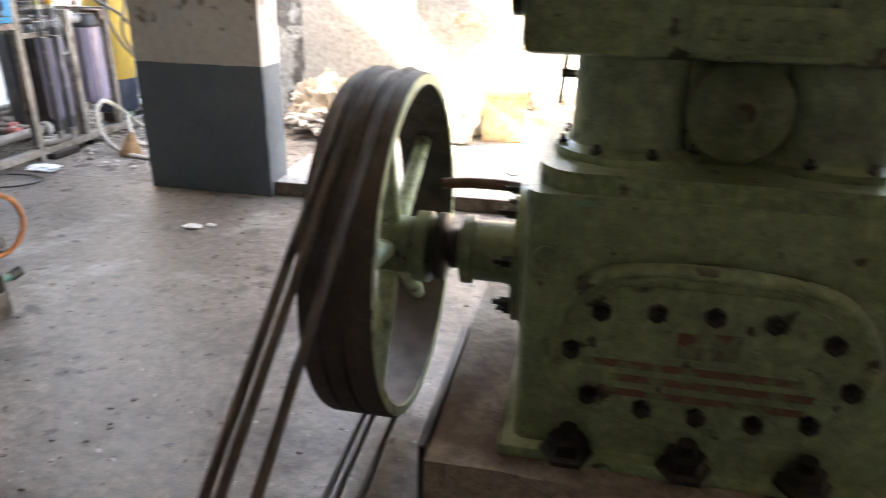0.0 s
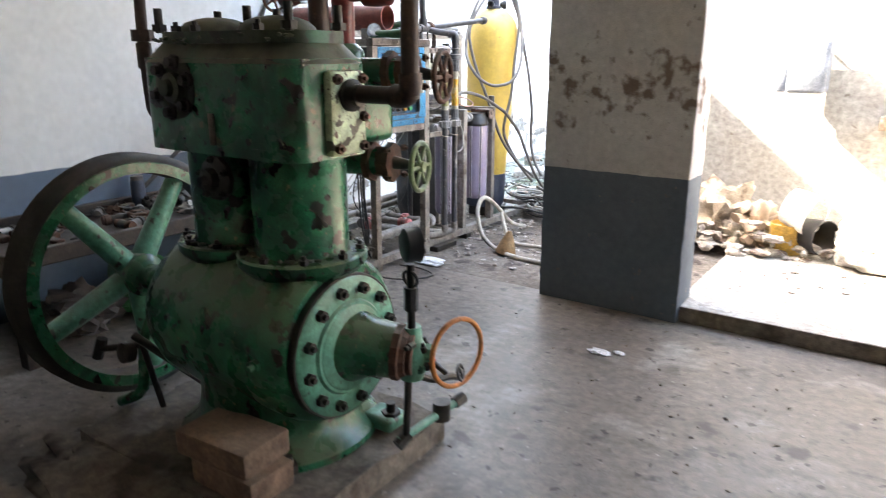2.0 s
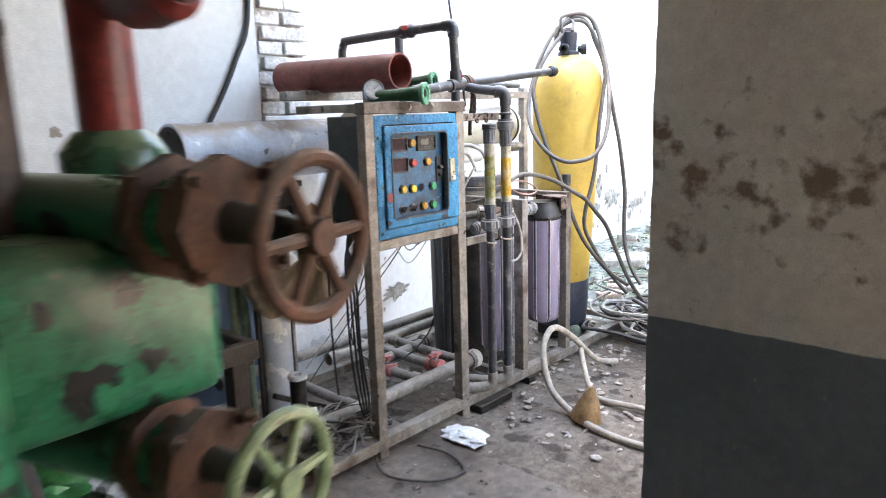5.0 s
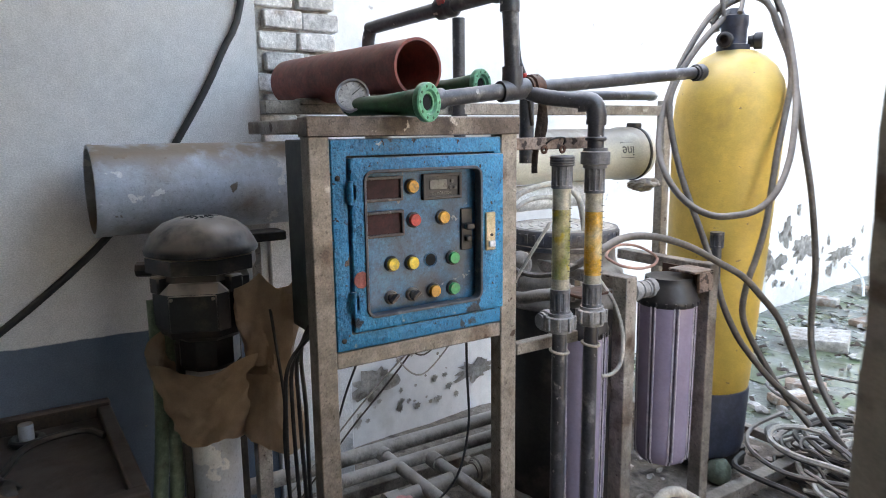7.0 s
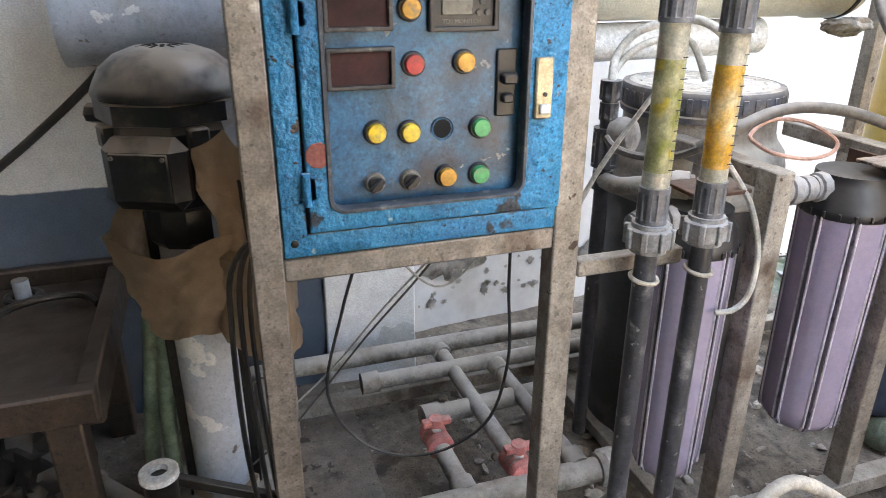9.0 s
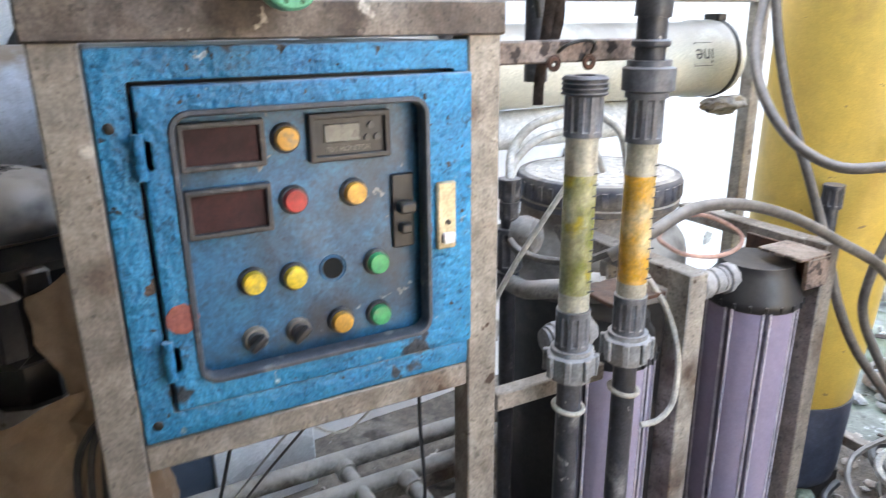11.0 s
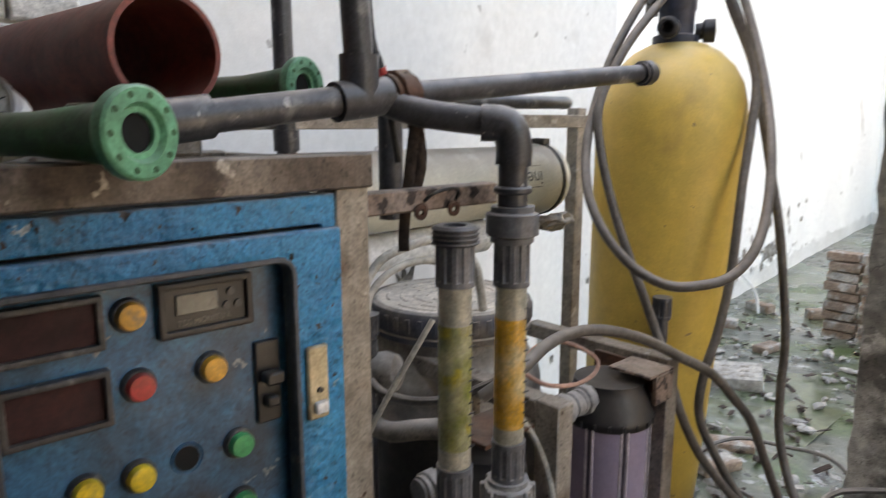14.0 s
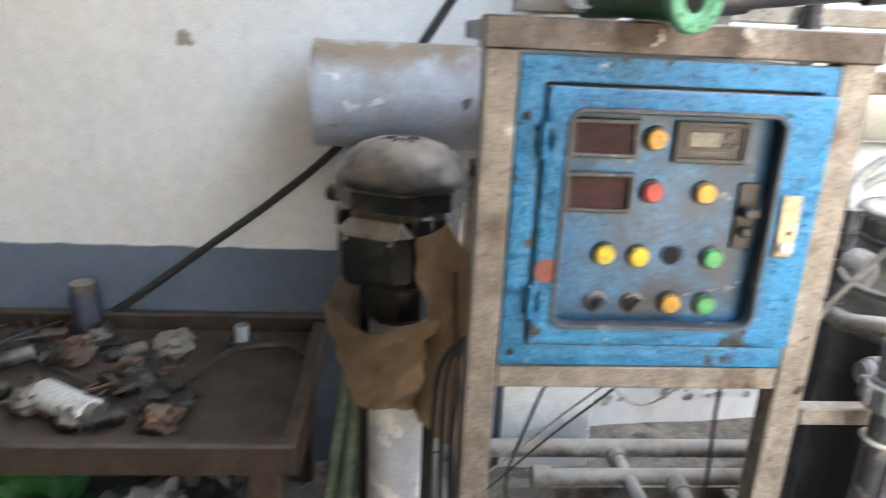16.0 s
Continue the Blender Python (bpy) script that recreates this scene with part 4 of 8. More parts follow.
part("branch_valve", lathe((-2.99, 2.17, 1.655), (1, -0.2, 0), [(0.018, 0), (0.034, 0.012), (0.036, 0.05), (0.03, 0.08), (0, 0.08)], 18), "redpipe", comp)
part("gauge_stem", cyl((-2.93, 2.155, 1.66), (-2.93, 2.155, 1.73), 0.012, None, 12), "rustpipe", comp)
gauge(comp, (-2.93, 2.15, 1.785), (0.85, 0.5, 0), 0.062, "black pressure gauge turned away")
handwheel(comp, (-3.05, 2.18, 1.655), (1, -0.2, 0), 0.045, 0.006, "rust", 5)
# intake pipe on the flywheel side
part("side_pipe", tube([(-3.17, 1.76, 1.235), (-3.24, 1.76, 1.235), (-3.27, 1.76, 1.25), (-3.28, 1.76, 1.30), (-3.285, 1.76, 1.52), (-3.28, 1.765, 1.9), (-3.28, 1.77, 3.19)], 0.020, 14, 3), "rustpipe", comp)
part("pipe_union", merge(cyl((-3.285, 1.76, 1.495), (-3.285, 1.76, 1.535), 0.040, None, 8), cyl((-3.285, 1.76, 1.40), (-3.285, 1.76, 1.49), 0.027, None, 14)), "rustpipe", comp)
# stop valves behind the block
for z, bx, wr in ((1.064, -2.60, 0.088), (1.39, -2.50, 0.085)):
    part("valve_pipe", cyl((-2.86, 2.12, z), (bx + 0.02, 2.22, z), 0.05, None, 20), "green", comp)
    part("valve_body", merge(lathe((bx - 0.03, 2.215, z), (1, 0.25, 0), [(0.05, 0), (0.075, 0.005), (0.075, 0.03), (0.055, 0.035), (0.058, 0.08), (0.075, 0.085), (0.075, 0.11), (0, 0.11)], 8)), "rust", comp, "rusty flanged valve body")
    for s in (-1, 1):
        part("bolt", bolt((bx + 0.075, 2.24 + 0.05 * s, z + 0.05), (1, 0.25, 0), 0.013, 0.014), "rust", comp)
        part("bolt", bolt((bx + 0.075, 2.24 + 0.05 * s, z - 0.05), (1, 0.25, 0), 0.013, 0.014), "rust", comp)
    part("valve_stem", cyl((bx + 0.07, 2.24, z), (bx + 0.17, 2.285, z - 0.012), 0.026, 0.014, 14), "iron", comp)
    handwheel(comp, (bx + 0.165, 2.285, z - 0.014), (1, 0.25, 0), wr, 0.010, "olive" if z < 1.2 else "rust", 6)
# valve group on the outlet
vb = (-2.235, 1.955, 0.475)
part("valve_block", merge(lathe((vb[0], vb[1], vb[2] - 0.10), (0, 0, 1), [(0.02, 0), (0.042, 0.01), (0.045, 0.05), (0.055, 0.08), (0.055, 0.12), (0.04, 0.15), (0.034, 0.20), (0, 0.20)], 10),
                          cyl((vb[0] - 0.06, vb[1] - 0.03, vb[2]), (vb[0] + 0.06, vb[1] + 0.04, vb[2]), 0.034, None, 8)), "mint", comp, "grubby mint valve block")
for k in range(6):
    a = k * math.pi / 3
    part("nut", bolt((vb[0] + 0.05 * math.cos(a), vb[1] + 0.05 * math.sin(a), vb[2] + 0.015), (0, 0, 1), 0.012, 0.02), "iron", comp)
part("red_tag", box(-2.20, 1.97, 0.42, -2.17, 2.01, 0.455, 0.004), "redp", comp)
part("gauge_riser", merge(cyl((-2.225, 1.945, 0.55), (-2.218, 1.935, 0.80), 0.014, None, 12), cyl((-2.222, 1.94, 0.64), (-2.22, 1.937, 0.72), 0.024, None, 8), torus((-2.22, 1.935, 0.75), (0, 1, 0.2), 0.028, 0.006, 16, 6)), "black", comp)
gauge(comp, (-2.215, 1.93, 0.865), (0.55, 0.8, 0), 0.055, "black pressure gauge on a stem")
part("orange_ring", torus((-2.13, 2.08, 0.457), (1, -0.2, 0.05), 0.120, 0.0090, 40, 10), "orange", comp, "orange rubber ring hung on the valve")
part("ring_strut", cyl((-2.20, 1.99, 0.46), (-2.135, 2.02, 0.40), 0.01, None, 8), "iron", comp)
handwheel(comp, (-2.10, 2.055, 0.40), (1, 0.3, 0.3), 0.028, 0.005, "black", 4)
part("drain_rod", cyl((-2.232, 1.935, 0.40), (-2.232, 1.915, 0.165), 0.013, None, 12), "iron", comp)
part("drain_pipe", cyl((-2.245, 1.89, 0.165), (-2.195, 2.19, 0.205), 0.015, None, 12), "mint", comp)
part("drain_cock", cyl((-2.245, 1.885, 0.15), (-2.235, 1.93, 0.175), 0.024, None, 8), "iron", comp)
part("drain_cup", cyl((-2.21, 2.10, 0.165), (-2.21, 2.10, 0.235), 0.034, None, 10), "iron", comp)
part("drain_cap", cyl((-2.20, 2.17, 0.20), (-2.19, 2.215, 0.21), 0.022, None, 8), "iron", comp)
part("drain_lever", tube([(-2.23, 1.99, 0.38), (-2.21, 2.05, 0.345), (-2.19, 2.13, 0.33), (-2.19, 2.17, 0.31)], 0.014, 8, 3), "iron", comp)
vrg = random.Random(77)
for k in range(16):
    c_ = Vector((vb[0] + vrg.uniform(-0.05, 0.065), vb[1] + vrg.uniform(-0.06, 0.075), vb[2] + vrg.uniform(-0.085, 0.085)))
    d_ = Vector((vrg.choice((0, 0, 1)), vrg.choice((-1, 1)), vrg.choice((0, 0, 1)))).normalized()
    part("gland_nut", merge(cyl(c_, c_ + d_ * 0.03, vrg.uniform(0.012, 0.020), None, 6), cyl(c_ + d_ * 0.03, c_ + d_ * 0.045, 0.008, None, 8)), vrg.choice(("iron", "mint", "iron", "oilygreen")), comp)
# flywheel
FW = Vector((-3.60, 1.81, 0.55))
fw = part("flywheel_rim", lathe((-3.665, FW.y, FW.z), (1, 0, 0), [(0.44, 0), (0.485, 0)] + [(0.50 + 0.010 * (k % 2), 0.006 + 0.0118 * k) for k in range(11)] + [(0.485, 0.13), (0.44, 0.13), (0.425, 0.065), (0.44, 0)], 72), "rubber", comp, "grooved flywheel rim with black belts")
part("rim_face", ring_plate((-3.537, FW.y, FW.z), (1, 0, 0), 0.478, 0.432, 0.004, 72), "green", comp)
part("flywheel_hub", lathe((-3.69, FW.y, FW.z), (1, 0, 0), [(0.06, 0), (0.085, 0.01), (0.09, 0.16), (0.07, 0.18), (0.055, 0.19), (0.055, 0.46), (0, 0.46)], 28), "green", comp)
for k in range(5):
    a = radians(58 + 72 * k)
    d = Vector((0, -math.cos(a) * -1, math.sin(a)))
    sp = cyl(FW + d * 0.07, FW + d * 0.45, 0.050, 0.038, 12)
    part("flywheel_spoke", sp, "mint", comp)
part("linkage_rod", cyl((-3.30, 1.62, 0.36), (-3.24, 1.64, 0.10), 0.012, None, 10), "iron", comp)
part("linkage_rod", cyl((-3.32, 1.60, 0.40), (-3.05, 1.72, 0.22), 0.016, None, 10), "iron", comp)
part("linkage_knuckle", merge(lathe((-3.33, 1.60, 0.33), (0, -1, 0.2), [(0.02, 0), (0.04, 0.01), (0.04, 0.05), (0.02, 0.06), (0, 0.06)], 10), cyl((-3.46, 1.54, 0.33), (-3.30, 1.61, 0.36), 0.014, None, 10), cyl((-3.48, 1.53, 0.29), (-3.46, 1.55, 0.37), 0.022, None, 8)), "iron", comp)
part("support_arm", tube([(-3.30, 1.70, 0.50), (-3.32, 1.64, 0.36), (-3.30, 1.60, 0.18), (-3.40, 1.56, 0.11)], 0.022, 10, 4), "green", comp)

# two fire bricks in front
solo("fire_brick", box(-2.72, 1.395, 0.10, -2.425, 1.575, 0.195, 0.012, 2), "block", "dusty brown fire brick lying on the foundation", "brick", "fire bricks")
solo("fire_brick", box(-2.77, 1.385, 0.196, -2.455, 1.585, 0.285, 0.012, 2, Matrix.Translation((-2.65, 1.48, 0)) @ pose(0, 0, 0, 0, 0, 4) @ Matrix.Translation((2.65, -1.48, 0))), "block", "dusty brown fire brick stacked on another", "brick", "fire bricks")
rag = merge(*[tube([(-2.20 + rng.uniform(-0.10, 0.14), 1.42 + rng.uniform(-0.10, 0.10), 0.012 + rng.uniform(0, 0.03)) for _ in range(5)], rng.uniform(0.006, 0.014), 6, 4) for _ in range(16)])
solo("oily_rag", rag, "iron", "dark oily cotton waste crumpled on the floor", "rag", kind="stuff")
crumbs = merge(*[blob((rng.uniform(-2.75, -2.0), rng.uniform(1.05, 1.38), 0.008), (rng.uniform(0.006, 0.03), rng.uniform(0.006, 0.03), rng.uniform(0.005, 0.018)), 0.4, 2, 1, 0.0, k) for k in range(420)])
solo("cement_crumbs", crumbs, "padlight", "broken cement crumbs by the foundation", "rubble", kind="stuff")

# ================= olive belt-driven compressor =================
setting("foundation_machine", rough_sheet(-0.275, 1.30, 1.15, 2.75, 0.335, 0.06, 0.012, 5.0, 0.36), "padlight")
bc = thing("belt_driven_compressor", (0.33, 1.85, 0.335), "olive green belt driven compressor with oval crankcase cover", "compressor")
part("base_flange", box(-0.115, 1.365, 0.325, 0.80, 2.32, 0.365, 0.012, 2), "olive", bc)
cr = box(-0.085, 1.40, 0.35, 0.77, 2.22, 0.975, 0)
bmesh.ops.bevel(cr, geom=[e for e in cr.edges if abs(e.verts[0].co.z - e.verts[1].co.z) > 0.1], offset=0.035, segments=4, profile=0.5, affect="EDGES")
part("crankcase", cr, "olive", bc)
tf = box(-0.07, 1.415, 0.97, 0.76, 2.10, 1.018, 0)
bmesh.ops.bevel(tf, geom=[e for e in tf.edges if abs(e.verts[0].co.z - e.verts[1].co.z) > 0.01], offset=0.10, segments=7, profile=0.5, affect="EDGES")
part("top_flange", tf, "olive", bc)


def oval(x0, x1, z0, z1, y, t, seg=10):
    r = (z1 - z0) / 2
    bm = bmesh.new()
    pts = [(x1 - r + r * math.cos(a), (z0 + z1) / 2 + r * math.sin(a)) for a in (-math.pi / 2 + math.pi * k / seg for k in range(seg + 1))]
    pts += [(x0 + r + r * math.cos(a), (z0 + z1) / 2 + r * math.sin(a)) for a in (math.pi / 2 + math.pi * k / seg for k in range(seg + 1))]
    f = bm.faces.new([bm.verts.new((x, y, z)) for x, z in pts])
    ex = bmesh.ops.extrude_face_region(bm, geom=[f])
    bmesh.ops.translate(bm, verts=[v for v in ex["geom"] if isinstance(v, bmesh.types.BMVert)], vec=(0, -t, 0))
    bmesh.ops.recalc_face_normals(bm, faces=bm.faces)
    return bm


part("cover_rim", oval(-0.02, 0.625, 0.445, 0.825, 1.402, 0.016), "olive", bc)
part("oval_cover", oval(0.005, 0.600, 0.468, 0.802, 1.386, 0.012), "olive", bc)
for x, z in ((0.088, 0.739), (0.200, 0.748), (0.314, 0.752), (0.428, 0.750), (0.545, 0.718), (0.033, 0.640), (0.079, 0.531), (0.197, 0.512), (0.310, 0.508), (0.426, 0.509), (0.535, 0.525), (0.597, 0.615)):
    part("cover_bolt", bolt((x, 1.375, z), (0, -1, 0), 0.021, 0.018), "iron", bc)
for x0, x1, z0, z1 in ((0.247, 0.300, 0.645, 0.705), (0.320, 0.375, 0.648, 0.710), (0.06, 0.51, 0.606, 0.624), (0.12, 0.535, 0.572, 0.590), (0.10, 0.52, 0.537, 0.554)):
    part("lettering_bar", box(x0, 1.3725, z0, x1, 1.375, z1, 0), "redletter", bc, "faded red illegible lettering")
for x in (0.046, 0.305, 0.555):
    part("base_bolt", merge(cyl((x, 1.372, 0.36), (x, 1.372, 0.435), 0.022, None, 10), lathe((x, 1.372, 0.362), (0, 0, 1), [(0.062, 0), (0.062, 0.012), (0.045, 0.016), (0.045, 0.046), (0.03, 0.05), (0, 0.05)], 6)), "iron", bc, "", 20)
part("cover_brow", tube([(0.0, 1.398, 0.60), (0.012, 1.392, 0.72), (0.075, 1.388, 0.805), (0.20, 1.386, 0.835), (0.40, 1.386, 0.835), (0.55, 1.388, 0.80), (0.625, 1.392, 0.70), (0.635, 1.398, 0.60)], 0.016, 10, 6), "olive", bc, "raised lip over the cover")
part("case_boss", lathe((-0.035, 1.402, 0.83), (0, -1, 0), [(0.032, 0), (0.030, 0.006), (0, 0.007)], 22), "olive", bc)
part("case_lug", lathe((0.04, 1.43, 0.90), (0, -1, 0.25), [(0.038, 0), (0.036, 0.02), (0.02, 0.026), (0, 0.026)], 18), "olive", bc)
part("case_chip", box(0.018, 1.396, 0.955, 0.05, 1.401, 0.968, 0.002), "mint", bc)
for cx in (0.115, 0.535):
    part("cylinder", lathe((cx, 1.64, 1.01), (0, 0, 1), [(0.165, 0), (0.165, 0.025), (0.135, 0.035), (0.128, 0.06), (0.128, 0.24), (0, 0.24)], 36), "olive", bc)
    bolts_round(bc, (cx, 1.64, 1.03), (0, 0, 1), 0.15, 8, 0.014, "iron", 0.3, 0.016)
part("valve_chest", merge(box(0.215, 1.57, 1.015, 0.385, 1.78, 1.26, 0.02, 2), box(0.15, 1.60, 1.055, 0.46, 1.75, 1.255, 0.015, 2)), "olive", bc)
part("valve_cap", lathe((0.325, 1.562, 1.135), (0, -1, 0), [(0.105, 0), (0.105, 0.022), (0.095, 0.03), (0.04, 0.035), (0.025, 0.05), (0, 0.05)], 28), "olive", bc)
part("cap_dot", lathe((0.325, 1.511, 1.135), (0, -1, 0), [(0.022, 0), (0.022, 0.003), (0, 0.003)], 14), "redletter", bc)
part("cylinder_head", box(-0.12, 1.42, 1.245, 0.82, 1.90, 1.62, 0.02, 2), "olive", bc)
def rounded_loop(x0, x1, z0, z1, y, r, rad):
    c = [(x1 - r, z1 - r, 0), (x0 + r, z1 - r, 90), (x0 + r, z0 + r, 180), (x1 - r, z0 + r, 270)]
    pts = [(cx_ + r * math.cos(radians(a0_ + a_)), y, cz_ + r * math.sin(radians(a0_ + a_))) for cx_, cz_, a0_ in c for a_ in (0, 30, 60, 90)]
    return tube(pts + pts[:2], rad, 8, 1)


part("head_panel_rim", rounded_loop(0.125, 0.66, 1.395, 1.60, 1.421, 0.05, 0.010), "olive", bc)
for k in range(5):
    part("head_bolt", bolt((0.17 + 0.11 * k, 1.42, 1.425), (0, -1, 0), 0.015, 0.014), "iron", bc)
npl = part("name_plate", box(0.185, 1.408, 1.262, 0.435, 1.421, 1.345, 0.006, 2), "olive", bc)
for k in range(4):
    part("raised_character", box(0.215 + 0.052 * k, 1.402, 1.285, 0.243 + 0.052 * k, 1.409, 1.325, 0.006), "olive", npl)
part("head_stub", merge(cyl((-0.24, 1.50, 1.385), (-0.12, 1.50, 1.385), 0.035, None, 16), cyl((-0.145, 1.50, 1.385), (-0.118, 1.50, 1.385), 0.075, None, 20)), "iron", bc)
part("side_lever", merge(cyl((-0.06, 1.95, 1.14), (0.03, 1.95, 1.14), 0.012, None, 8), cyl((-0.055, 1.95, 1.06), (-0.045, 1.95, 1.19), 0.008, None, 8)), "iron", bc)
part("bearing_flange", lathe((-0.135, 1.87, 0.65), (1, 0, 0), [(0.20, 0), (0.20, 0.02), (0.215, 0.025), (0.215, 0.055), (0, 0.055)], 32), "olive", bc)
bolts_round(bc, (-0.135, 1.87, 0.65), (-1, 0, 0), 0.175, 8, 0.017, "iron", 0.2, 0.03)
part("bearing_housing", lathe((-0.30, 1.87, 0.64), (1, 0, 0), [(0.075, 0), (0.10, 0.01), (0.10, 0.04), (0.088, 0.045), (0.088, 0.17), (0, 0.17)], 30), "olive", bc)
part("shaft", cyl((-0.62, 1.87, 0.64), (-0.1, 1.87, 0.64), 0.045, None, 20), "iron", bc)
part("shaft_collar", merge(lathe((-0.375, 1.87, 0.64), (1, 0, 0), [(0.085, 0), (0.10, 0.006), (0.10, 0.03), (0.085, 0.036), (0, 0.036)], 24), lathe((-0.33, 1.87, 0.64), (1, 0, 0), [(0.06, 0), (0.06, 0.03), (0, 0.03)], 20)), "iron", bc)
part("oil_pipe", tube([(-0.38, 1.97, 0.80), (-0.30, 1.98, 0.805), (-0.20, 1.98, 0.805), (-0.12, 1.98, 0.80)], 0.016, 10, 3), "rust", bc)
PW = Vector((-0.51, 1.87, 0.635))
pulley = part("pulley_rim", lathe((-0.60, PW.y, PW.z), (1, 0, 0), [(0.467, 0), (0.494, 0), (0.498, 0.012), (0.498, 0.05), (0.492, 0.055), (0.492, 0.062), (0.498, 0.067), (0.498, 0.105), (0.492, 0.11), (0.492, 0.117), (0.498, 0.122), (0.498, 0.168), (0.494, 0.18), (0.467, 0.18), (0.457, 0.09), (0.467, 0)], 72), "beltrim", bc, "wide grooved pulley rim worn to brown")
part("pulley_edge", ring_plate((-0.4215, PW.y, PW.z), (1, 0, 0), 0.492, 0.464, 0.004, 72), "palegreen", bc, "bare pale rim edge")
part("pulley_hub", lathe((-0.57, PW.y, PW.z), (1, 0, 0), [(0.06, 0), (0.085, 0.01), (0.085, 0.13), (0.105, 0.14), (0.105, 0.18), (0.07, 0.19), (0, 0.19)], 28), "olive", bc)
for k in range(5):
    a = radians(100 + 72 * k)
    d = Vector((0, math.cos(a), math.sin(a)))
    part("pulley_spoke", cyl(PW + d * 0.08, PW + d * 0.467, 0.032, 0.024, 12), "palegreen", bc)
MP = Vector((-0.51, 0.42, 0.125))
mr = 0.10
dv = Vector((0, MP.y - PW.y, MP.z - PW.z))
L = dv.length
ang = math.atan2(dv.z, dv.y)
off = math.acos((0.498 - mr) / L)
for bx in (-0.560, -0.532, -0.468):
    pts = []
    for s in range(25):
        a = ang + off + (2 * math.pi - 2 * off) * s / 24
        pts.append((bx, PW.y + 0.500 * math.cos(a), PW.z + 0.500 * math.sin(a)))
    for s in range(9):
        a = ang - off + 2 * off * s / 8
        pts.append((bx, MP.y + mr * math.cos(a), MP.z + mr * math.sin(a)))
    part("drive_belt", tube(pts, 0.011, 8, 1, True, 0.8), "beltrim", bc, "brown worn rubber drive belt")
mo = thing("drive_motor", (-0.3, 0.42, 0.0), "dark electric drive motor on the floor with a grooved pulley", "motor")
part("motor_pulley", lathe((-0.60, MP.y, MP.z), (1, 0, 0), [(0.05, 0), (0.097, 0.005), (0.097, 0.175), (0.05, 0.18), (0, 0.18)], 28), "iron", mo)
part("motor_body", lathe((-0.41, MP.y, MP.z), (1, 0, 0), [(0.02, 0), (0.10, 0.012), (0.12, 0.03), (0.12, 0.30), (0.10, 0.33), (0, 0.33)], 28), "olive", mo)
part("motor_foot", box(-0.40, 0.28, -0.01, -0.10, 0.56, 0.03, 0.01), "olive", mo)
# thin black box that darkens the foundation's left edge
edge_strip = solo("angle_iron_strip", box(-0.30, 1.34, 0.0, -0.279, 1.95, 0.345, 0.004), "black", "black strip standing against the foundation", "steel strip")

# ================= water treatment rack =================
FX = -3.87


def bar(x0, y0, z0, x1, y1, z1):
    return box(x0, y0, z0, x1, y1, z1, 0.003)


rack = thing("filter_rack", (-4.2, 4.7, 0.0), "welded angle steel rack of a water filter plant, weathered and rusty", "metal rack")
part("post", bar(-3.905, 3.705, 0.0, -3.855, 3.757, 1.535), "steel", rack)
part("post", bar(-3.905, 4.262, 0.0, -3.855, 4.318, 1.535), "steel", rack)
part("post", bar(-3.912, 4.772, 0.05, -3.852, 4.822, 1.033), "steel", rack)
part("post", bar(-3.912, 5.206, 0.05, -3.855, 5.255, 1.028), "steel", rack)
part("top_rail", bar(-3.906, 3.700, 1.497, -3.848, 4.322, 1.545), "railrust", rack, "rust-stained top rail")
part("panel_shelf", bar(-3.905, 3.757, 0.93, -3.858, 4.262, 0.972), "steel", rack)
part("bottom_rail", bar(-3.908, 3.38, 0.04, -3.851, 6.06, 0.092), "steel", rack)
part("foot_block", box(-3.93, 4.34, 0.0, -3.80, 4.60, 0.042, 0.004), "iron", rack)
part("foot_block", box(-3.93, 4.80, 0.0, -3.83, 4.86, 0.042, 0.004), "iron", rack)
part("bottom_rail", bar(-4.75, 3.38, 0.04, -4.70, 6.06, 0.09), "steel", rack)
for y in (3.40, 4.70, 6.02):
    part("cross_rail", bar(-4.703, y, 0.045, -3.905, y + 0.045, 0.085), "steel", rack)
for y, top in ((3.77, 1.165), (5.82, 1.64)):
    part("back_post", bar(-4.64, y, 0.05, -4.59, y + 0.05, top), "steel", rack)
part("back_rail", bar(-4.645, 3.86, 1.57, -4.585, 5.875, 1.615), "steel", rack)
part("side_rail", bar(-4.32, 3.715, 1.505, -3.902, 3.755, 1.54), "steel", rack)
part("side_rail", bar(-4.583, 4.268, 1.50, -3.902, 4.308, 1.535), "steel", rack)
part("shelf_bar", bar(-4.225, 3.755, 1.505, -4.185, 4.268, 1.54), "steel", rack)
part("pipe_bracket", bar(-3.895, 4.318, 1.452, -3.865, 4.60, 1.487), "flaky", rack, "flaking bracket bar")
for y in (4.42, 4.49):
    part("bracket_eye", ring_plate((-3.862, y, 1.452), (1, 0, 0), 0.013, 0.005, 0.004, 18), "rust", rack)
part("bracket_hook", tube([(-3.858, 4.425, 1.468), (-3.848, 4.435, 1.480), (-3.846, 4.465, 1.486), (-3.850, 4.490, 1.482), (-3.858, 4.492, 1.466)], 0.0028, 6, 4), "iron", rack)
part("tube_bracket", bar(-3.88, 4.318, 0.862, -3.85, 4.56, 0.897), "steel", rack)
part("filter_head_rail", bar(-4.30, 4.772, 0.986, -3.912, 4.822, 1.031), "steel", rack)
part("filter_head_rail", bar(-4.30, 5.206, 0.986, -3.912, 5.255, 1.026), "steel", rack)
part("filter_bracket", box(-3.955, 5.10, 1.006, -3.842, 5.205, 1.014, 0.002), "flaky", rack, "rusty bracket channel")
part("filter_bracket", box(-3.855, 5.130, 0.935, -3.842, 5.205, 1.006, 0.002), "flaky", rack, "bent bracket plate")
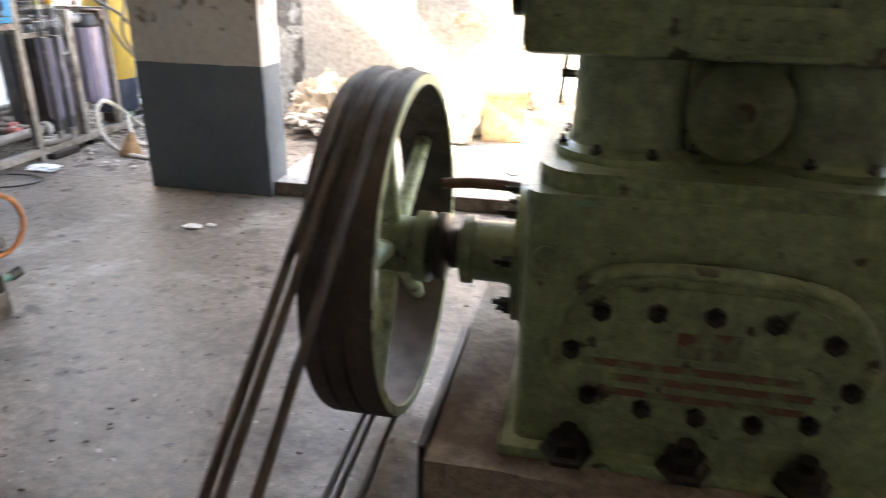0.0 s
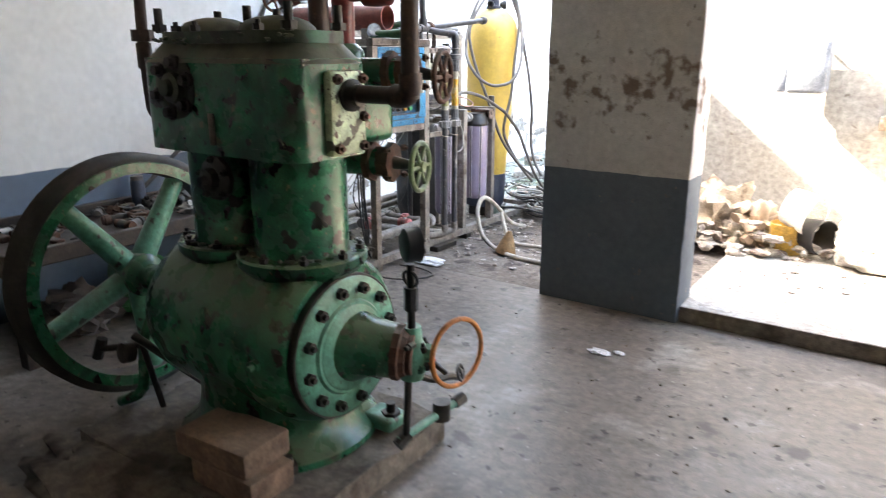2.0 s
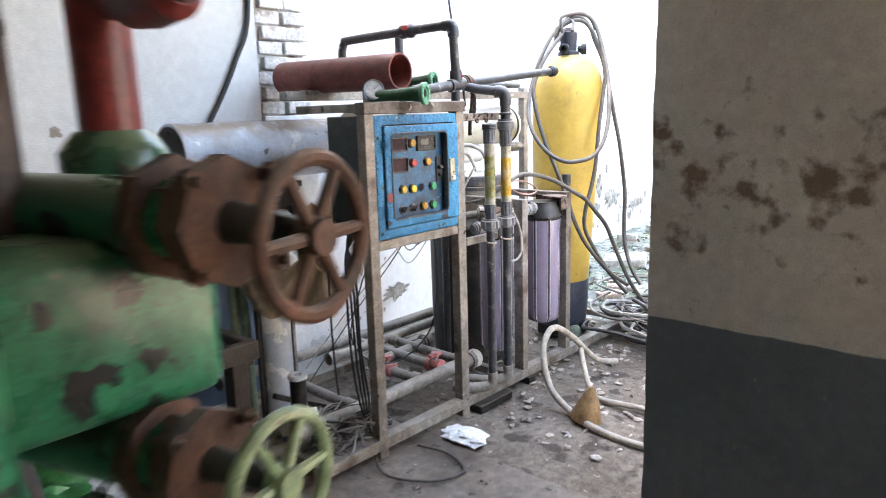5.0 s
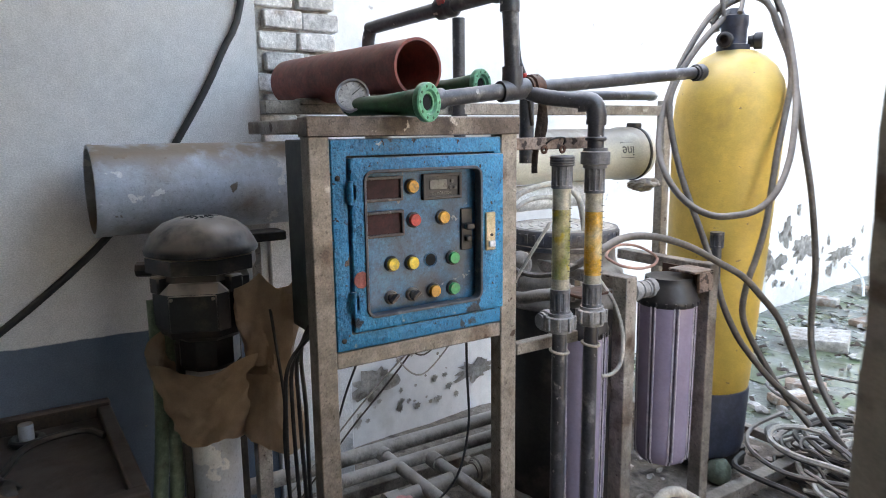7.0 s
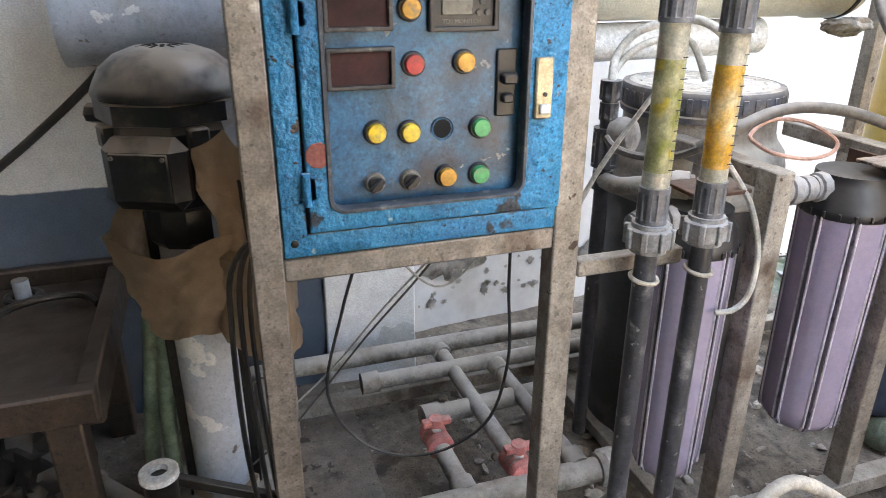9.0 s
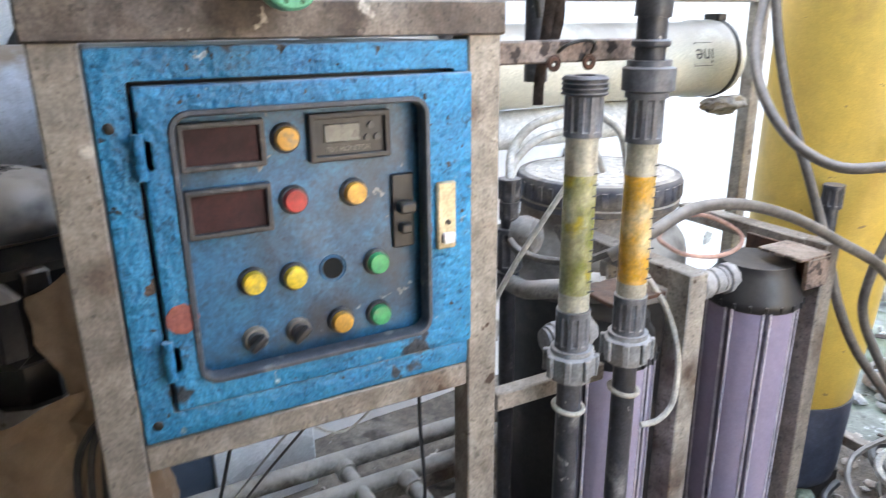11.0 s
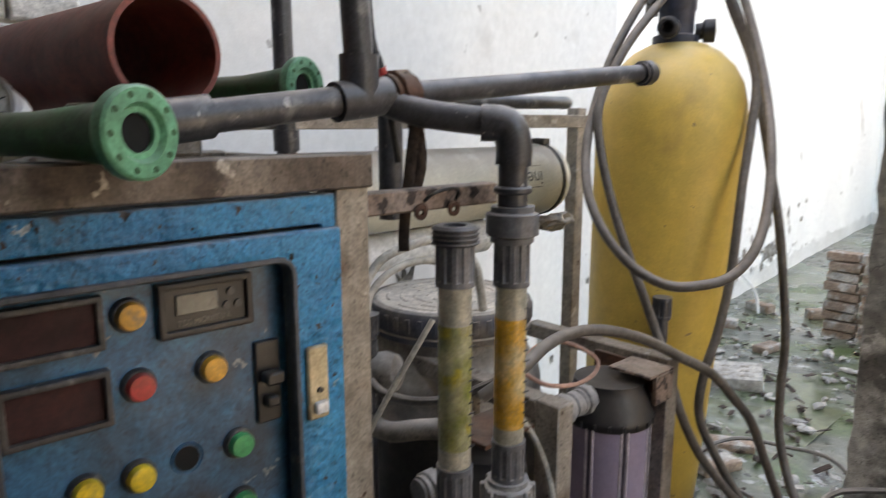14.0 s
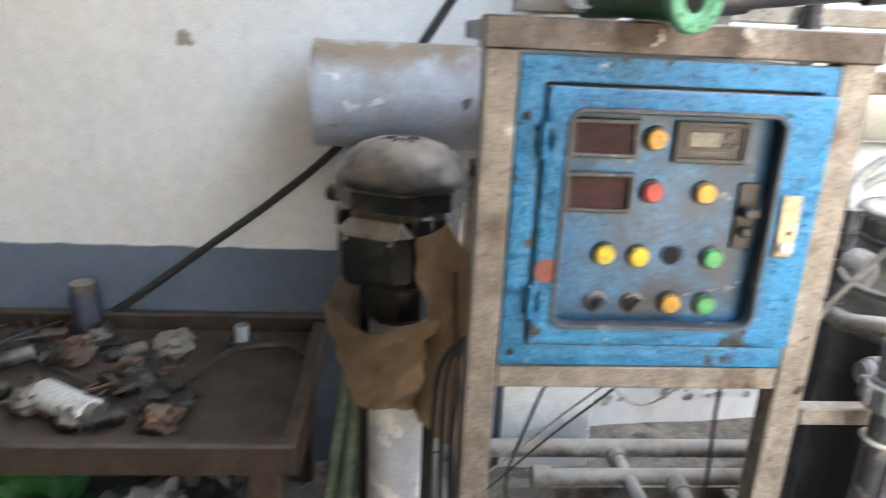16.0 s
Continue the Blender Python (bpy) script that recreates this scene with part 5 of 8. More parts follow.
part("filter_bracket", box(-4.06, 5.195, 0.935, -3.855, 5.205, 1.006, 0.001), "rust", rack)
part("filter_bracket", box(-4.02, 4.62, 0.975, -3.905, 4.765, 0.985, 0.002), "rust", rack)
part("brace", box(-0.012, -0.20, -0.012, 0.012, 0.20, 0.012, 0.002, 1, pose(-4.25, 3.62, 0.19, -28, 0, 0)), "iron", rack)

# ---- control panel ----
pan = thing("control_panel", (-4.0, 4.01, 0.972), "blue painted control panel with a recessed window of buttons", "control panel")
part("enclosure", box(-4.17, 3.765, 0.974, -3.894, 4.258, 1.49, 0.004), "darkbox", pan, "dark sheet metal enclosure")


def frame_plate(y0, z0, y1, z1, iy0, iz0, iy1, iz1, x, t, bev=0.003):
    out = [(y0, z0), (y1, z0), (y1, z1), (y0, z1)]
    inn = [(iy0, iz0), (iy1, iz0), (iy1, iz1), (iy0, iz1)]
    bm = bmesh.new()
    ring = lambda pts, xx: [bm.verts.new((xx, y, z)) for y, z in pts]
    of, nf, ob_, nb = ring(out, x + t), ring(inn, x + t), ring(out, x), ring(inn, x)
    for k in range(4):
        j = (k + 1) % 4
        bm.faces.new((of[k], of[j], nf[j], nf[k]))
        bm.faces.new((ob_[j], ob_[k], nb[k], nb[j]))
        bm.faces.new((ob_[k], ob_[j], of[j], of[k]))
        bm.faces.new((nf[k], nf[j], nb[j], nb[k]))
    bmesh.ops.recalc_face_normals(bm, faces=bm.faces)
    bmesh.ops.bevel(bm, geom=bm.edges[:], offset=bev, segments=2, profile=0.5, affect="EDGES")
    return bm


part("outer_frame", frame_plate(3.760, 0.974, 4.262, 1.492, 3.80, 1.014, 4.240, 1.452, -3.885, 0.028), "blue", pan)
part("door_gap", box(-3.8935, 3.79, 1.005, -3.8845, 4.25, 1.462, 0.001), "black", pan)
door = part("panel_door", frame_plate(3.805, 1.018, 4.264, 1.447, 3.845, 1.055, 4.185, 1.410, -3.874, 0.026), "blue", pan, "blue door standing slightly ajar")
gk = bmesh.new()
loops = []
for grow, xx in ((0.0075, -3.8465), (0.006, -3.844), (0.001, -3.844), (-0.001, -3.8465), (-0.001, -3.870)):
    r_ = 0.020 + grow
    loops.append([gk.verts.new((xx, cy_ + r_ * math.cos(radians(q0 + q)), cz_ + r_ * math.sin(radians(q0 + q)))) for cy_, cz_, q0 in ((4.165, 1.390, 0), (3.865, 1.390, 90), (3.865, 1.075, 180), (4.165, 1.075, 270)) for q in (0, 22.5, 45, 67.5, 90)])
for la_, lb_ in zip(loops, loops[1:]):
    for q in range(len(la_)):
        gk.faces.new((la_[q], la_[(q + 1) % len(la_)], lb_[(q + 1) % len(la_)], lb_[q]))
bmesh.ops.recalc_face_normals(gk, faces=gk.faces)
part("window_gasket", gk, "gasket", door, "grimy rounded window gasket")
for y_, z_ in ((3.775, 1.40), (3.778, 1.00), (4.252, 1.10)):
    part("frame_screw", lathe((-3.858, y_, z_), (1, 0, 0), [(0.007, 0), (0.007, 0.002), (0.004, 0.004), (0, 0.004)], 12), "iron", pan)
part("button_plate", box(-3.900, 3.835, 1.045, -3.881, 4.20, 1.42, 0.001), "dblue", pan, "grimy blue button plate")
for z in (1.365, 1.095):
    part("hinge", merge(cyl((-3.846, 3.803, z - 0.028), (-3.846, 3.803, z + 0.028), 0.007, None, 10), box(-3.856, 3.795, z - 0.02, -3.848, 3.82, z + 0.02, 0.002)), "blue", pan)
la = part("door_latch", box(-3.849, 4.200, 1.185, -3.840, 4.233, 1.290, 0.003), "brass", pan, "dull brass door latch")
part("latch_tongue", box(-3.841, 4.207, 1.195, -3.832, 4.227, 1.212, 0.002), "white", la)
part("latch_screw", cyl((-3.841, 4.217, 1.228), (-3.836, 4.217, 1.228), 0.004, None, 8), "black", la)
part("paint_chip", lathe((-3.8480, 3.826, 1.150), (1, 0, 0), [(0.022, 0), (0.021, 0.0012), (0, 0.0012)], 9), surf("red_primer", (0.36, 0.10, 0.08), (0.42, 0.14, 0.11), 20, 0.7), pan, "patch of bare red primer")
for y0, z0, y1, z1 in ((3.858, 1.336, 3.968, 1.398), (3.858, 1.246, 3.970, 1.312)):
    dsp = part("display_bezel", frame_plate(y0, z0, y1, z1, y0 + 0.007, z0 + 0.007, y1 - 0.007, z1 - 0.007, -3.874, 0.014, 0.0015), "gunmetal", pan)
    part("display_glass", box(-3.874, y0 + 0.006, z0 + 0.006, -3.868, y1 - 0.006, z1 - 0.006, 0.001), "display", dsp, "dusty dark red display")
tds = part("tds_meter", frame_plate(4.028, 1.332, 4.148, 1.399, 4.036, 1.340, 4.140, 1.391, -3.874, 0.014, 0.0015), "black", pan, "black digital meter")
part("meter_face", box(-3.874, 4.035, 1.339, -3.867, 4.141, 1.392, 0.001), "black", tds)
part("meter_screen", box(-3.868, 4.050, 1.358, -3.864, 4.103, 1.383, 0.001), "lcd", tds)
for y, z in ((4.120, 1.378), (4.114, 1.361), (4.129, 1.361)):
    part("meter_key", cyl((-3.868, y, z), (-3.863, y, z), 0.005, None, 12), "gunmetal", tds)
fc = bpy.data.curves.new("meter_text", "FONT")
fc.body = "TDS MONITOR"
fc.size, fc.extrude, fc.align_x = 0.010, 0.0004, "CENTER"
tmp = new("meter_text", fc)
dg = bpy.context.evaluated_depsgraph_get()
tme = bpy.data.meshes.new_from_object(tmp.evaluated_get(dg))
bpy.data.objects.remove(tmp)
tme.transform(pose(-3.8664, 4.085, 1.3445, 90, 0, 90))
tb = bmesh.new()
tb.from_mesh(tme)
part("meter_lettering", tb, "lcd", tds)


def push_button(y, z, mat):
    b = part("button_ring", lathe((-3.874, y, z), (1, 0, 0), [(0.0205, 0), (0.0205, 0.006), (0.0185, 0.009), (0.0165, 0.009), (0.0165, 0.002), (0, 0.002)], 24), "gunmetal", pan)
    part("button_cap", lathe((-3.870, y, z), (1, 0, 0), [(0.0162, 0), (0.0162, 0.012), (0.0148, 0.0145), (0, 0.0155)], 24), mat, b)


for y, z, c in ((3.997, 1.369, "orangep"), (4.002, 1.283, "redp"), (4.091, 1.283, "orangep"), (3.935, 1.174, "yellowp"), (3.994, 1.171, "yellowp"), (4.122, 1.171, "greenp"), (4.060, 1.088, "orangep"), (4.122, 1.087, "greenp")):
    push_button(y, z, c)
for y, z in ((3.931, 1.087), (3.994, 1.087)):
    kb = part("selector_ring", lathe((-3.874, y, z), (1, 0, 0), [(0.0185, 0), (0.0185, 0.006), (0.016, 0.010), (0, 0.010)], 24), "steel", pan)
    part("selector_knob", merge(lathe((-3.866, y, z), (1, 0, 0), [(0.0135, 0), (0.012, 0.010), (0, 0.010)], 18), box(-0.003, -0.015, -0.0045, 0.012, 0.015, 0.0045, 0.002, 1, pose(-3.855, y, z, 40, 0, 0))), "black", kb)
part("hole_rim", ring_plate((-3.8735, 4.053, 1.172), (1, 0, 0), 0.0205, 0.0162, 0.0022, 24), "dblue", pan)
part("empty_hole", lathe((-3.8728, 4.053, 1.172), (1, 0, 0), [(0.0163, 0), (0.0163, 0.0008), (0, 0.0008)], 22), "void", pan, "empty black button hole")
br = part("breaker_plate", box(-3.874, 4.150, 1.188, -3.866, 4.186, 1.302, 0.002), "black", pan)
part("breaker_toggle", box(-3.867, 4.155, 1.245, -3.846, 4.182, 1.262, 0.003), "black", br)
part("breaker_toggle", box(-3.867, 4.158, 1.212, -3.853, 4.178, 1.228, 0.003), "black", br)
WINDOW_SHIFT = Matrix.Translation((-0.008, -0.008, 0))
for piece in pan.children:
    if piece.name.split(".")[0] in ("display_bezel", "tds_meter", "button_ring", "selector_ring", "hole_rim", "empty_hole", "breaker_plate"):
        for ob_ in (piece, *piece.children):
            ob_.data.transform(WINDOW_SHIFT)
for k, (y0_, y1_, zm) in enumerate(((3.95, 4.24, 0.80), (3.99, 4.22, 0.86), (4.06, 4.25, 0.88), (4.00, 4.18, 0.90))):
    part("wiring", tube([(-4.0 - 0.02 * k, y0_, 0.972), (-4.0, y0_ + 0.15 * (y1_ - y0_), (0.972 + zm) / 2), (-4.02, (y0_ + y1_) / 2, zm), (-4.0, y1_ - 0.12 * (y1_ - y0_), (0.972 + zm) / 2 + 0.02), (-3.99, y1_, 0.972)], 0.0026, 6, 6), ("wire", "hose", "cable", "hose")[k], pan)
part("wiring", tube([(-3.99, 4.235, 0.972), (-3.98, 4.23, 0.80), (-3.99, 4.24, 0.60), (-4.02, 4.20, 0.42), (-4.10, 4.08, 0.30), (-4.16, 3.94, 0.32), (-4.20, 3.86, 0.46), (-4.16, 3.90, 0.70), (-4.10, 3.93, 0.86), (-4.05, 3.94, 0.972)], 0.0038, 6, 6), "cable", pan, "black cable drooping in a long loop")
part("wiring", tube([(-4.08, 4.20, 0.972), (-4.16, 4.10, 0.78), (-4.28, 3.98, 0.56), (-4.38, 3.86, 0.34), (-4.42, 3.76, 0.20), (-4.38, 3.62, 0.12)], 0.0030, 6, 5), "hose", pan)
part("wiring", tube([(-4.06, 4.22, 0.972), (-4.20, 4.14, 0.80), (-4.34, 4.04, 0.60), (-4.48, 3.92, 0.36), (-4.50, 3.80, 0.24)], 0.0030, 6, 5), "wire", pan)
for k in range(4):
    y = 3.66 + 0.018 * k
    part("power_cable", tube([(-4.0 - 0.02 * k, 3.77, 1.0), (-3.98 - 0.02 * k, y + 0.02, 0.93), (-3.97, y, 0.80), (-3.965, y + 0.01 * math.sin(k), 0.5), (-3.96, y + 0.03, 0.25), (-3.93 - 0.03 * k, y + 0.09, 0.05), (-3.95, y + 0.2, 0.02)], 0.0055, 6, 5), "cable", pan, "black power cable hanging from the panel")

# ---- flow meters ----
def rib_cap(x, y, z0, z1, r, n=20):
    """A fluted coupling: one body whose outline steps in and out round its girth."""
    bm = bmesh.new()
    rings = []
    for z, flute in ((z0, 0), (z0 + 0.008, 0), (z0 + 0.010, 1), (z1 - 0.012, 1), (z1 - 0.010, 0), (z1, 0)):
        rings.append([bm.verts.new((x + rr * math.cos(a), y + rr * math.sin(a), z)) for a, rr in
                      ((2 * math.pi * (k + 0.5 * (k % 2)) / (2 * n), r * (0.90 if flute and k % 4 in (0, 1) else 1.0)) for k in range(4 * n // 2))])
    for a_, b_ in zip(rings, rings[1:]):
        for k in range(len(a_)):
            q = (k + 1) % len(a_)
            bm.faces.new((a_[k], a_[q], b_[q], b_[k]))
    bm.faces.new(rings[0][::-1])
    bm.faces.new(rings[-1])
    bmesh.ops.recalc_face_normals(bm, faces=bm.faces)
    return bm


def union_nut(c, axis, r, h):
    return merge(lathe(c, axis, [(r * 0.8, 0), (r, 0.004), (r, h - 0.004), (r * 0.8, h), (0, h)], 10), lathe(Vector(c) - Vector(axis).normalized() * 0.008, axis, [(r * 0.82, 0), (r * 0.82, h + 0.016), (0, h + 0.016)], 20))


for i, (x, y, lean, res, open_top) in enumerate(((-3.80, 4.435, -0.012, "algae", True), (-3.80, 4.563, 0.0, "amber", False))):
    fm = thing("flow_meter", (x, y, 0.1), ("clear flow meter tube stained green with algae" if i == 0 else "clear flow meter tube stained amber") + " on a grey pipe", "flow meter", "flow meters")
    lift = 0.02 if open_top else 0.0
    part("meter_tube", cyl((x, y, 1.045), (x, y, 1.335 + lift), 0.026, None, 28), "tube", fm, "clear graduated tube")
    part("meter_core", cyl((x, y, 1.05), (x, y, 1.33 + lift), 0.0220, None, 20), "milky", fm)
    part("residue", merge(lathe((x, y, 1.085 if i == 0 else 1.08), (0, 0, 1), [(0.022, 0), (0.0245, 0.02), (0.0245, 0.10), (0.0245, 0.17 if i == 0 else 0.15), (0.0228, 0.20 if i == 0 else 0.19)], 20)), res, fm, "stained residue")
    for k in range(12):
        part("graduation", box(x + 0.0235, y + 0.006, 1.09 + 0.018 * k, x + 0.0262, y + (0.015 if k % 3 else 0.019), 1.0915 + 0.018 * k, 0), "black", fm)
    part("upper_socket", rib_cap(x, y, 1.325 + lift, 1.405 + lift, 0.030), "pvcgrey", fm)
    part("lower_socket", rib_cap(x, y, 0.985, 1.055, 0.029), "pvcgrey", fm)
    part("union_nut", union_nut((x, y, 0.935), (0, 0, 1), 0.043, 0.042), "pvcpale", fm, "pale lugged union nut")
    for k in range(8):
        a = 2 * math.pi * k / 8
        part("nut_lug", box(-0.004, -0.006, 0, 0.005, 0.006, 0.040, 0.002, 1, Matrix.Translation((x, y, 0.936)) @ pose(0, 0, 0, 0, 0, math.degrees(a)) @ Matrix.Translation((0.043, 0, 0))), "pvcpale", fm)
    part("riser_pipe", cyl((x, y, 0.17), (x - 0.0, y, 0.945), 0.0215, None, 18), "pvc", fm)
    part("clamp", torus((x, y, 0.868), (0.1, 0.1, 1), 0.0265, 0.0045, 24, 6), "beige", fm, "bent wire clamp")
    part("foot_elbow", tube([(x, y, 0.20), (x, y, 0.15), (x - 0.02, y - 0.02, 0.125), (x - 0.08, y - 0.08, 0.12), (x - 0.16, y - 0.12, 0.12)], 0.026, 12, 4), "dustpipe", fm)
    if open_top:
        part("threaded_cap", merge(ring_plate((x, y, 1.387 + lift), (0, 0, 1), 0.034, 0.018, 0.03, 24), *[ring_plate((x, y, 1.388 + lift + 0.0072 * q), (0, 0, 1), 0.0365, 0.03, 0.005, 24) for q in range(4)]), "pvc", fm)
    else:
        part("upper_nut", union_nut((x, y, 1.405), (0, 0, 1), 0.043, 0.042), "pvcgrey", fm)
        part("upper_pipe", cyl((x, y, 1.44), (x, y, 1.54), 0.024, None, 18), "pvc", fm)
        part("pipe_collar", ring_plate((x, y, 1.475), (0, 0, 1), 0.031, 0.022, 0.012, 18), "pvc", fm)

# ---- overhead pipework ----
pp = thing("overhead_pipework", (-3.9, 4.5, 1.545), "dusty grey plastic pipework lying along the top of the rack", "pipework")
TEE = Vector((-3.945, 4.372, 1.622))
GFL = Vector((-3.945, 4.055, 1.585))
part("pipe", tube([GFL, TEE], 0.0225, 20, 1), "pvc", pp)
part("pipe_socket", cyl(GFL + Vector((0, 0.02, 0.002)), GFL + Vector((0, 0.075, 0.009)), 0.029, None, 20), "pvc", pp)
part("tee", merge(cyl(TEE + Vector((0, -0.045, -0.006)), TEE + Vector((0, 0.05, 0.006)), 0.030, None, 20), cyl(TEE, TEE + Vector((0, 0, 0.065)), 0.030, None, 20)), "pvc", pp)
part("pipe", cyl(TEE + Vector((0, 0, 0.05)), TEE + Vector((0, -0.012, 0.245)), 0.0225, None, 20), "pvc", pp)
part("elbow", tube([TEE + Vector((0, -0.011, 0.215)), TEE + Vector((0, -0.012, 0.245)), TEE + Vector((-0.010, -0.016, 0.268)), TEE + Vector((-0.05, -0.022, 0.272))], 0.0285, 18, 4), "pvc", pp)
part("pipe", tube([TEE + Vector((-0.02, -0.018, 0.272)), TEE + Vector((-0.62, -0.098, 0.25)), TEE + Vector((-0.67, -0.104, 0.24)), TEE + Vector((-0.69, -0.106, 0.20)), TEE + Vector((-0.69, -0.106, 0.14))], 0.0225, 18, 3), "pvc", pp)
vv = part("ball_valve", lathe(TEE + Vector((-0.22, -0.045, 0.264)), (-1, -0.13, -0.03), [(0.026, 0), (0.034, 0.01), (0.034, 0.03), (0.028, 0.035), (0.03, 0.05), (0.034, 0.055), (0.034, 0.075), (0, 0.075)], 14), "pvc", pp)
part("valve_handle", box(-0.012, -0.03, -0.01, 0.035, 0.03, 0.014, 0.005, 2, Matrix.Translation(TEE + Vector((-0.265, -0.052, 0.275)))), "redp", vv, "red valve handle")
part("pipe", cyl(TEE, (-4.005, 5.29, 1.708), 0.0205, None, 20), "pvc", pp)
part("end_union", union_nut((-4.0, 5.255, 1.704), (-0.06, 0.92, 0.086), 0.031, 0.04), "pvc", pp)
part("union_nut", union_nut(TEE + Vector((-0.003, 0.062, 0.007)), (-0.06, 0.92, 0.086), 0.040, 0.035), "rust", pp, "brown wrapped union")
part("pipe", tube([TEE + Vector((0, 0.05, -0.004)), TEE + Vector((0.05, 0.09, -0.022)), (-3.83, 4.53, 1.588), (-3.806, 4.556, 1.58), (-3.80, 4.563, 1.55), (-3.80, 4.563, 1.50)], 0.0225, 18, 4), "pvc", pp)
part("elbow", tube([(-3.835, 4.525, 1.586), (-3.808, 4.552, 1.582), (-3.80, 4.563, 1.555), (-3.80, 4.563, 1.52)], 0.029, 18, 4), "pvc", pp)
part("hanging_rag", merge(tube([TEE + Vector((0.01, 0.075, 0.04)), TEE + Vector((0.035, 0.08, -0.02)), TEE + Vector((0.03, 0.075, -0.10)), TEE + Vector((0.025, 0.065, -0.20)), TEE + Vector((0.03, 0.06, -0.24))], 0.009, 6, 4, False, 0.3),
                          tube([TEE + Vector((0.02, 0.085, 0.0)), TEE + Vector((0.035, 0.09, -0.09)), TEE + Vector((0.028, 0.08, -0.15))], 0.012, 6, 4, False, 0.3)), "darkrag", pp, "rotten brown rag tied round the pipe")
part("red_tip", cyl(TEE + Vector((-0.01, 0.05, 0.05)), TEE + Vector((-0.012, 0.058, 0.03)), 0.008, None, 8), "redp", pp)
part("thin_cable", tube([TEE + Vector((-0.30, 0.20, 0.95)), TEE + Vector((-0.12, 0.10, 0.4)), TEE + Vector((-0.03, 0.045, 0.12)), TEE + Vector((-0.01, 0.05, 0.05)), TEE + Vector((-0.02, 0.075, -0.02)), TEE + Vector((-0.03, 0.10, -0.10))], 0.006, 8, 5), "cable", pp)
part("back_pipe", cyl((-4.55, 4.60, 1.40), (-4.55, 4.60, 1.92), 0.024, None, 16), "pvc", pp)
part("back_socket", cyl((-4.55, 4.60, 1.52), (-4.55, 4.60, 1.57), 0.031, None, 16), "pvc", pp)
part("short_pipe", cyl((-4.13, 4.58, 1.40), (-4.13, 4.58, 1.66), 0.024, None, 16), "pvc", pp)
part("long_pipe", tube([(-4.45, 4.60, 1.64), (-4.45, 5.2, 1.645), (-4.45, 5.55, 1.65), (-4.5, 5.60, 1.65)], 0.02, 12, 2), "pvc", pp)


def green_valve(base, axis, L, name="valve_tube"):
    axis = Vector(axis).normalized()
    g = thing("flanged_valve", base, "green plastic flanged valve fitting lying on the rack", "valve", "loose valve fittings")
    b = Vector(base)
    part("valve_body", lathe(b, axis, [(0.018, 0), (0.024, 0.01), (0.024, L * 0.45), (0.03, L * 0.8), (0.036, L), (0, L)], 22), "gvalve", g)
    part("flange", lathe(b + axis * L, axis, [(0.020, 0), (0.045, 0), (0.047, 0.003), (0.047, 0.016), (0.044, 0.019), (0.030, 0.019), (0.026, 0.012), (0.020, 0.012), (0.020, 0)], 32), "mint_f", g)
    part("bore", lathe(b + axis * (L + 0.004), axis, [(0.0198, 0), (0.0198, 0.003), (0, 0.003)], 20), "void", g, "dark open bore")
    part("flange_throat", lathe(b + axis * (L - 0.004), axis, [(0.021, 0), (0.021, 0.002), (0, 0.002)], 20), "black", g)
    q = axis.to_track_quat("Z", "Y").to_matrix()
    for k in range(10):
        a = 2 * math.pi * k / 10
        part("flange_slot", lathe(b + axis * (L + 0.0185) + q @ Vector((0.038 * math.cos(a), 0.038 * math.sin(a), 0)), axis, [(0.0035, 0), (0.0035, 0.0012), (0, 0.0012)], 8), "gvalve", g)
    return g


green_valve((-4.02, 3.883, 1.572), (0.93, 0.37, 0.015), 0.25)
gv2 = green_valve((-4.28, 4.28, 1.64), (0.93, 0.32, 0.02), 0.21)
dg_ = thing("loose_gauge", (-4.02, 3.90, 1.545), "round white pressure gauge lying beside the valve", "gauge")
gauge(dg_, (-4.0, 3.895, 1.592), (0.75, -0.55, 0.35), 0.042, "white faced gauge", "galv")
part("gauge_thread", cyl((-4.0, 3.90, 1.55), (-4.02, 3.95, 1.56), 0.010, None, 10), "brass", dg_)
rc = thing("maroon_pipe_offcut", (-4.45, 4.2, 1.615), "maroon painted steel pipe offcut resting on the rack", "pipe")
part("pipe_wall", lathe((-4.87, 4.062, 1.690), (0.80, 0.073, -0.004), [(0.075, 0), (0.083, 0), (0.083, 0.80), (0.075, 0.80), (0.075, 0)], 44), "maroon", rc)
part("saddle", box(-4.64, 3.98, 1.60, -4.57, 4.16, 1.622, 0.003), "steel", rc)
part("saddle", box(-4.24, 4.04, 1.535, -4.17, 4.22, 1.615, 0.003), "steel", rc)

# ---- pressure vessels ----
ves = thing("pressure_vessel", (-4.78, 4.6, 1.19), "large grey dust-caked steel drum pipe with an open end", "pressure vessel")
part("vessel_shell", lathe((-4.78, 3.345, 1.333), (0, 1, 0), [(0.135, 0), (0.146, 0), (0.148, 0.01), (0.146, 0.02), (0.146, 0.9), (0.138, 0.9), (0.135, 0)], 44), "galv", ves)
part("vessel_back", lathe((-4.78, 3.75, 1.333), (0, 1, 0), [(0.136, 0), (0.136, 0.01), (0, 0.01)], 30), "iron", ves)
part("vessel_saddle", box(-4.66, 3.775, 1.155, -4.56, 3.90, 1.185, 0.003), "iron", ves)
mem = thing("membrane_housing", (-4.60, 5.1, 1.27), "cream fibreglass membrane housing with a clamped end cap", "membrane housing")
part("housing", lathe((-4.62, 4.27, 1.395), (0, 1, 0), [(0.115, 0), (0.115, 1.25), (0.122, 1.26), (0.122, 1.38), (0.115, 1.40), (0.09, 1.42), (0, 1.425)], 40), "cream", mem)
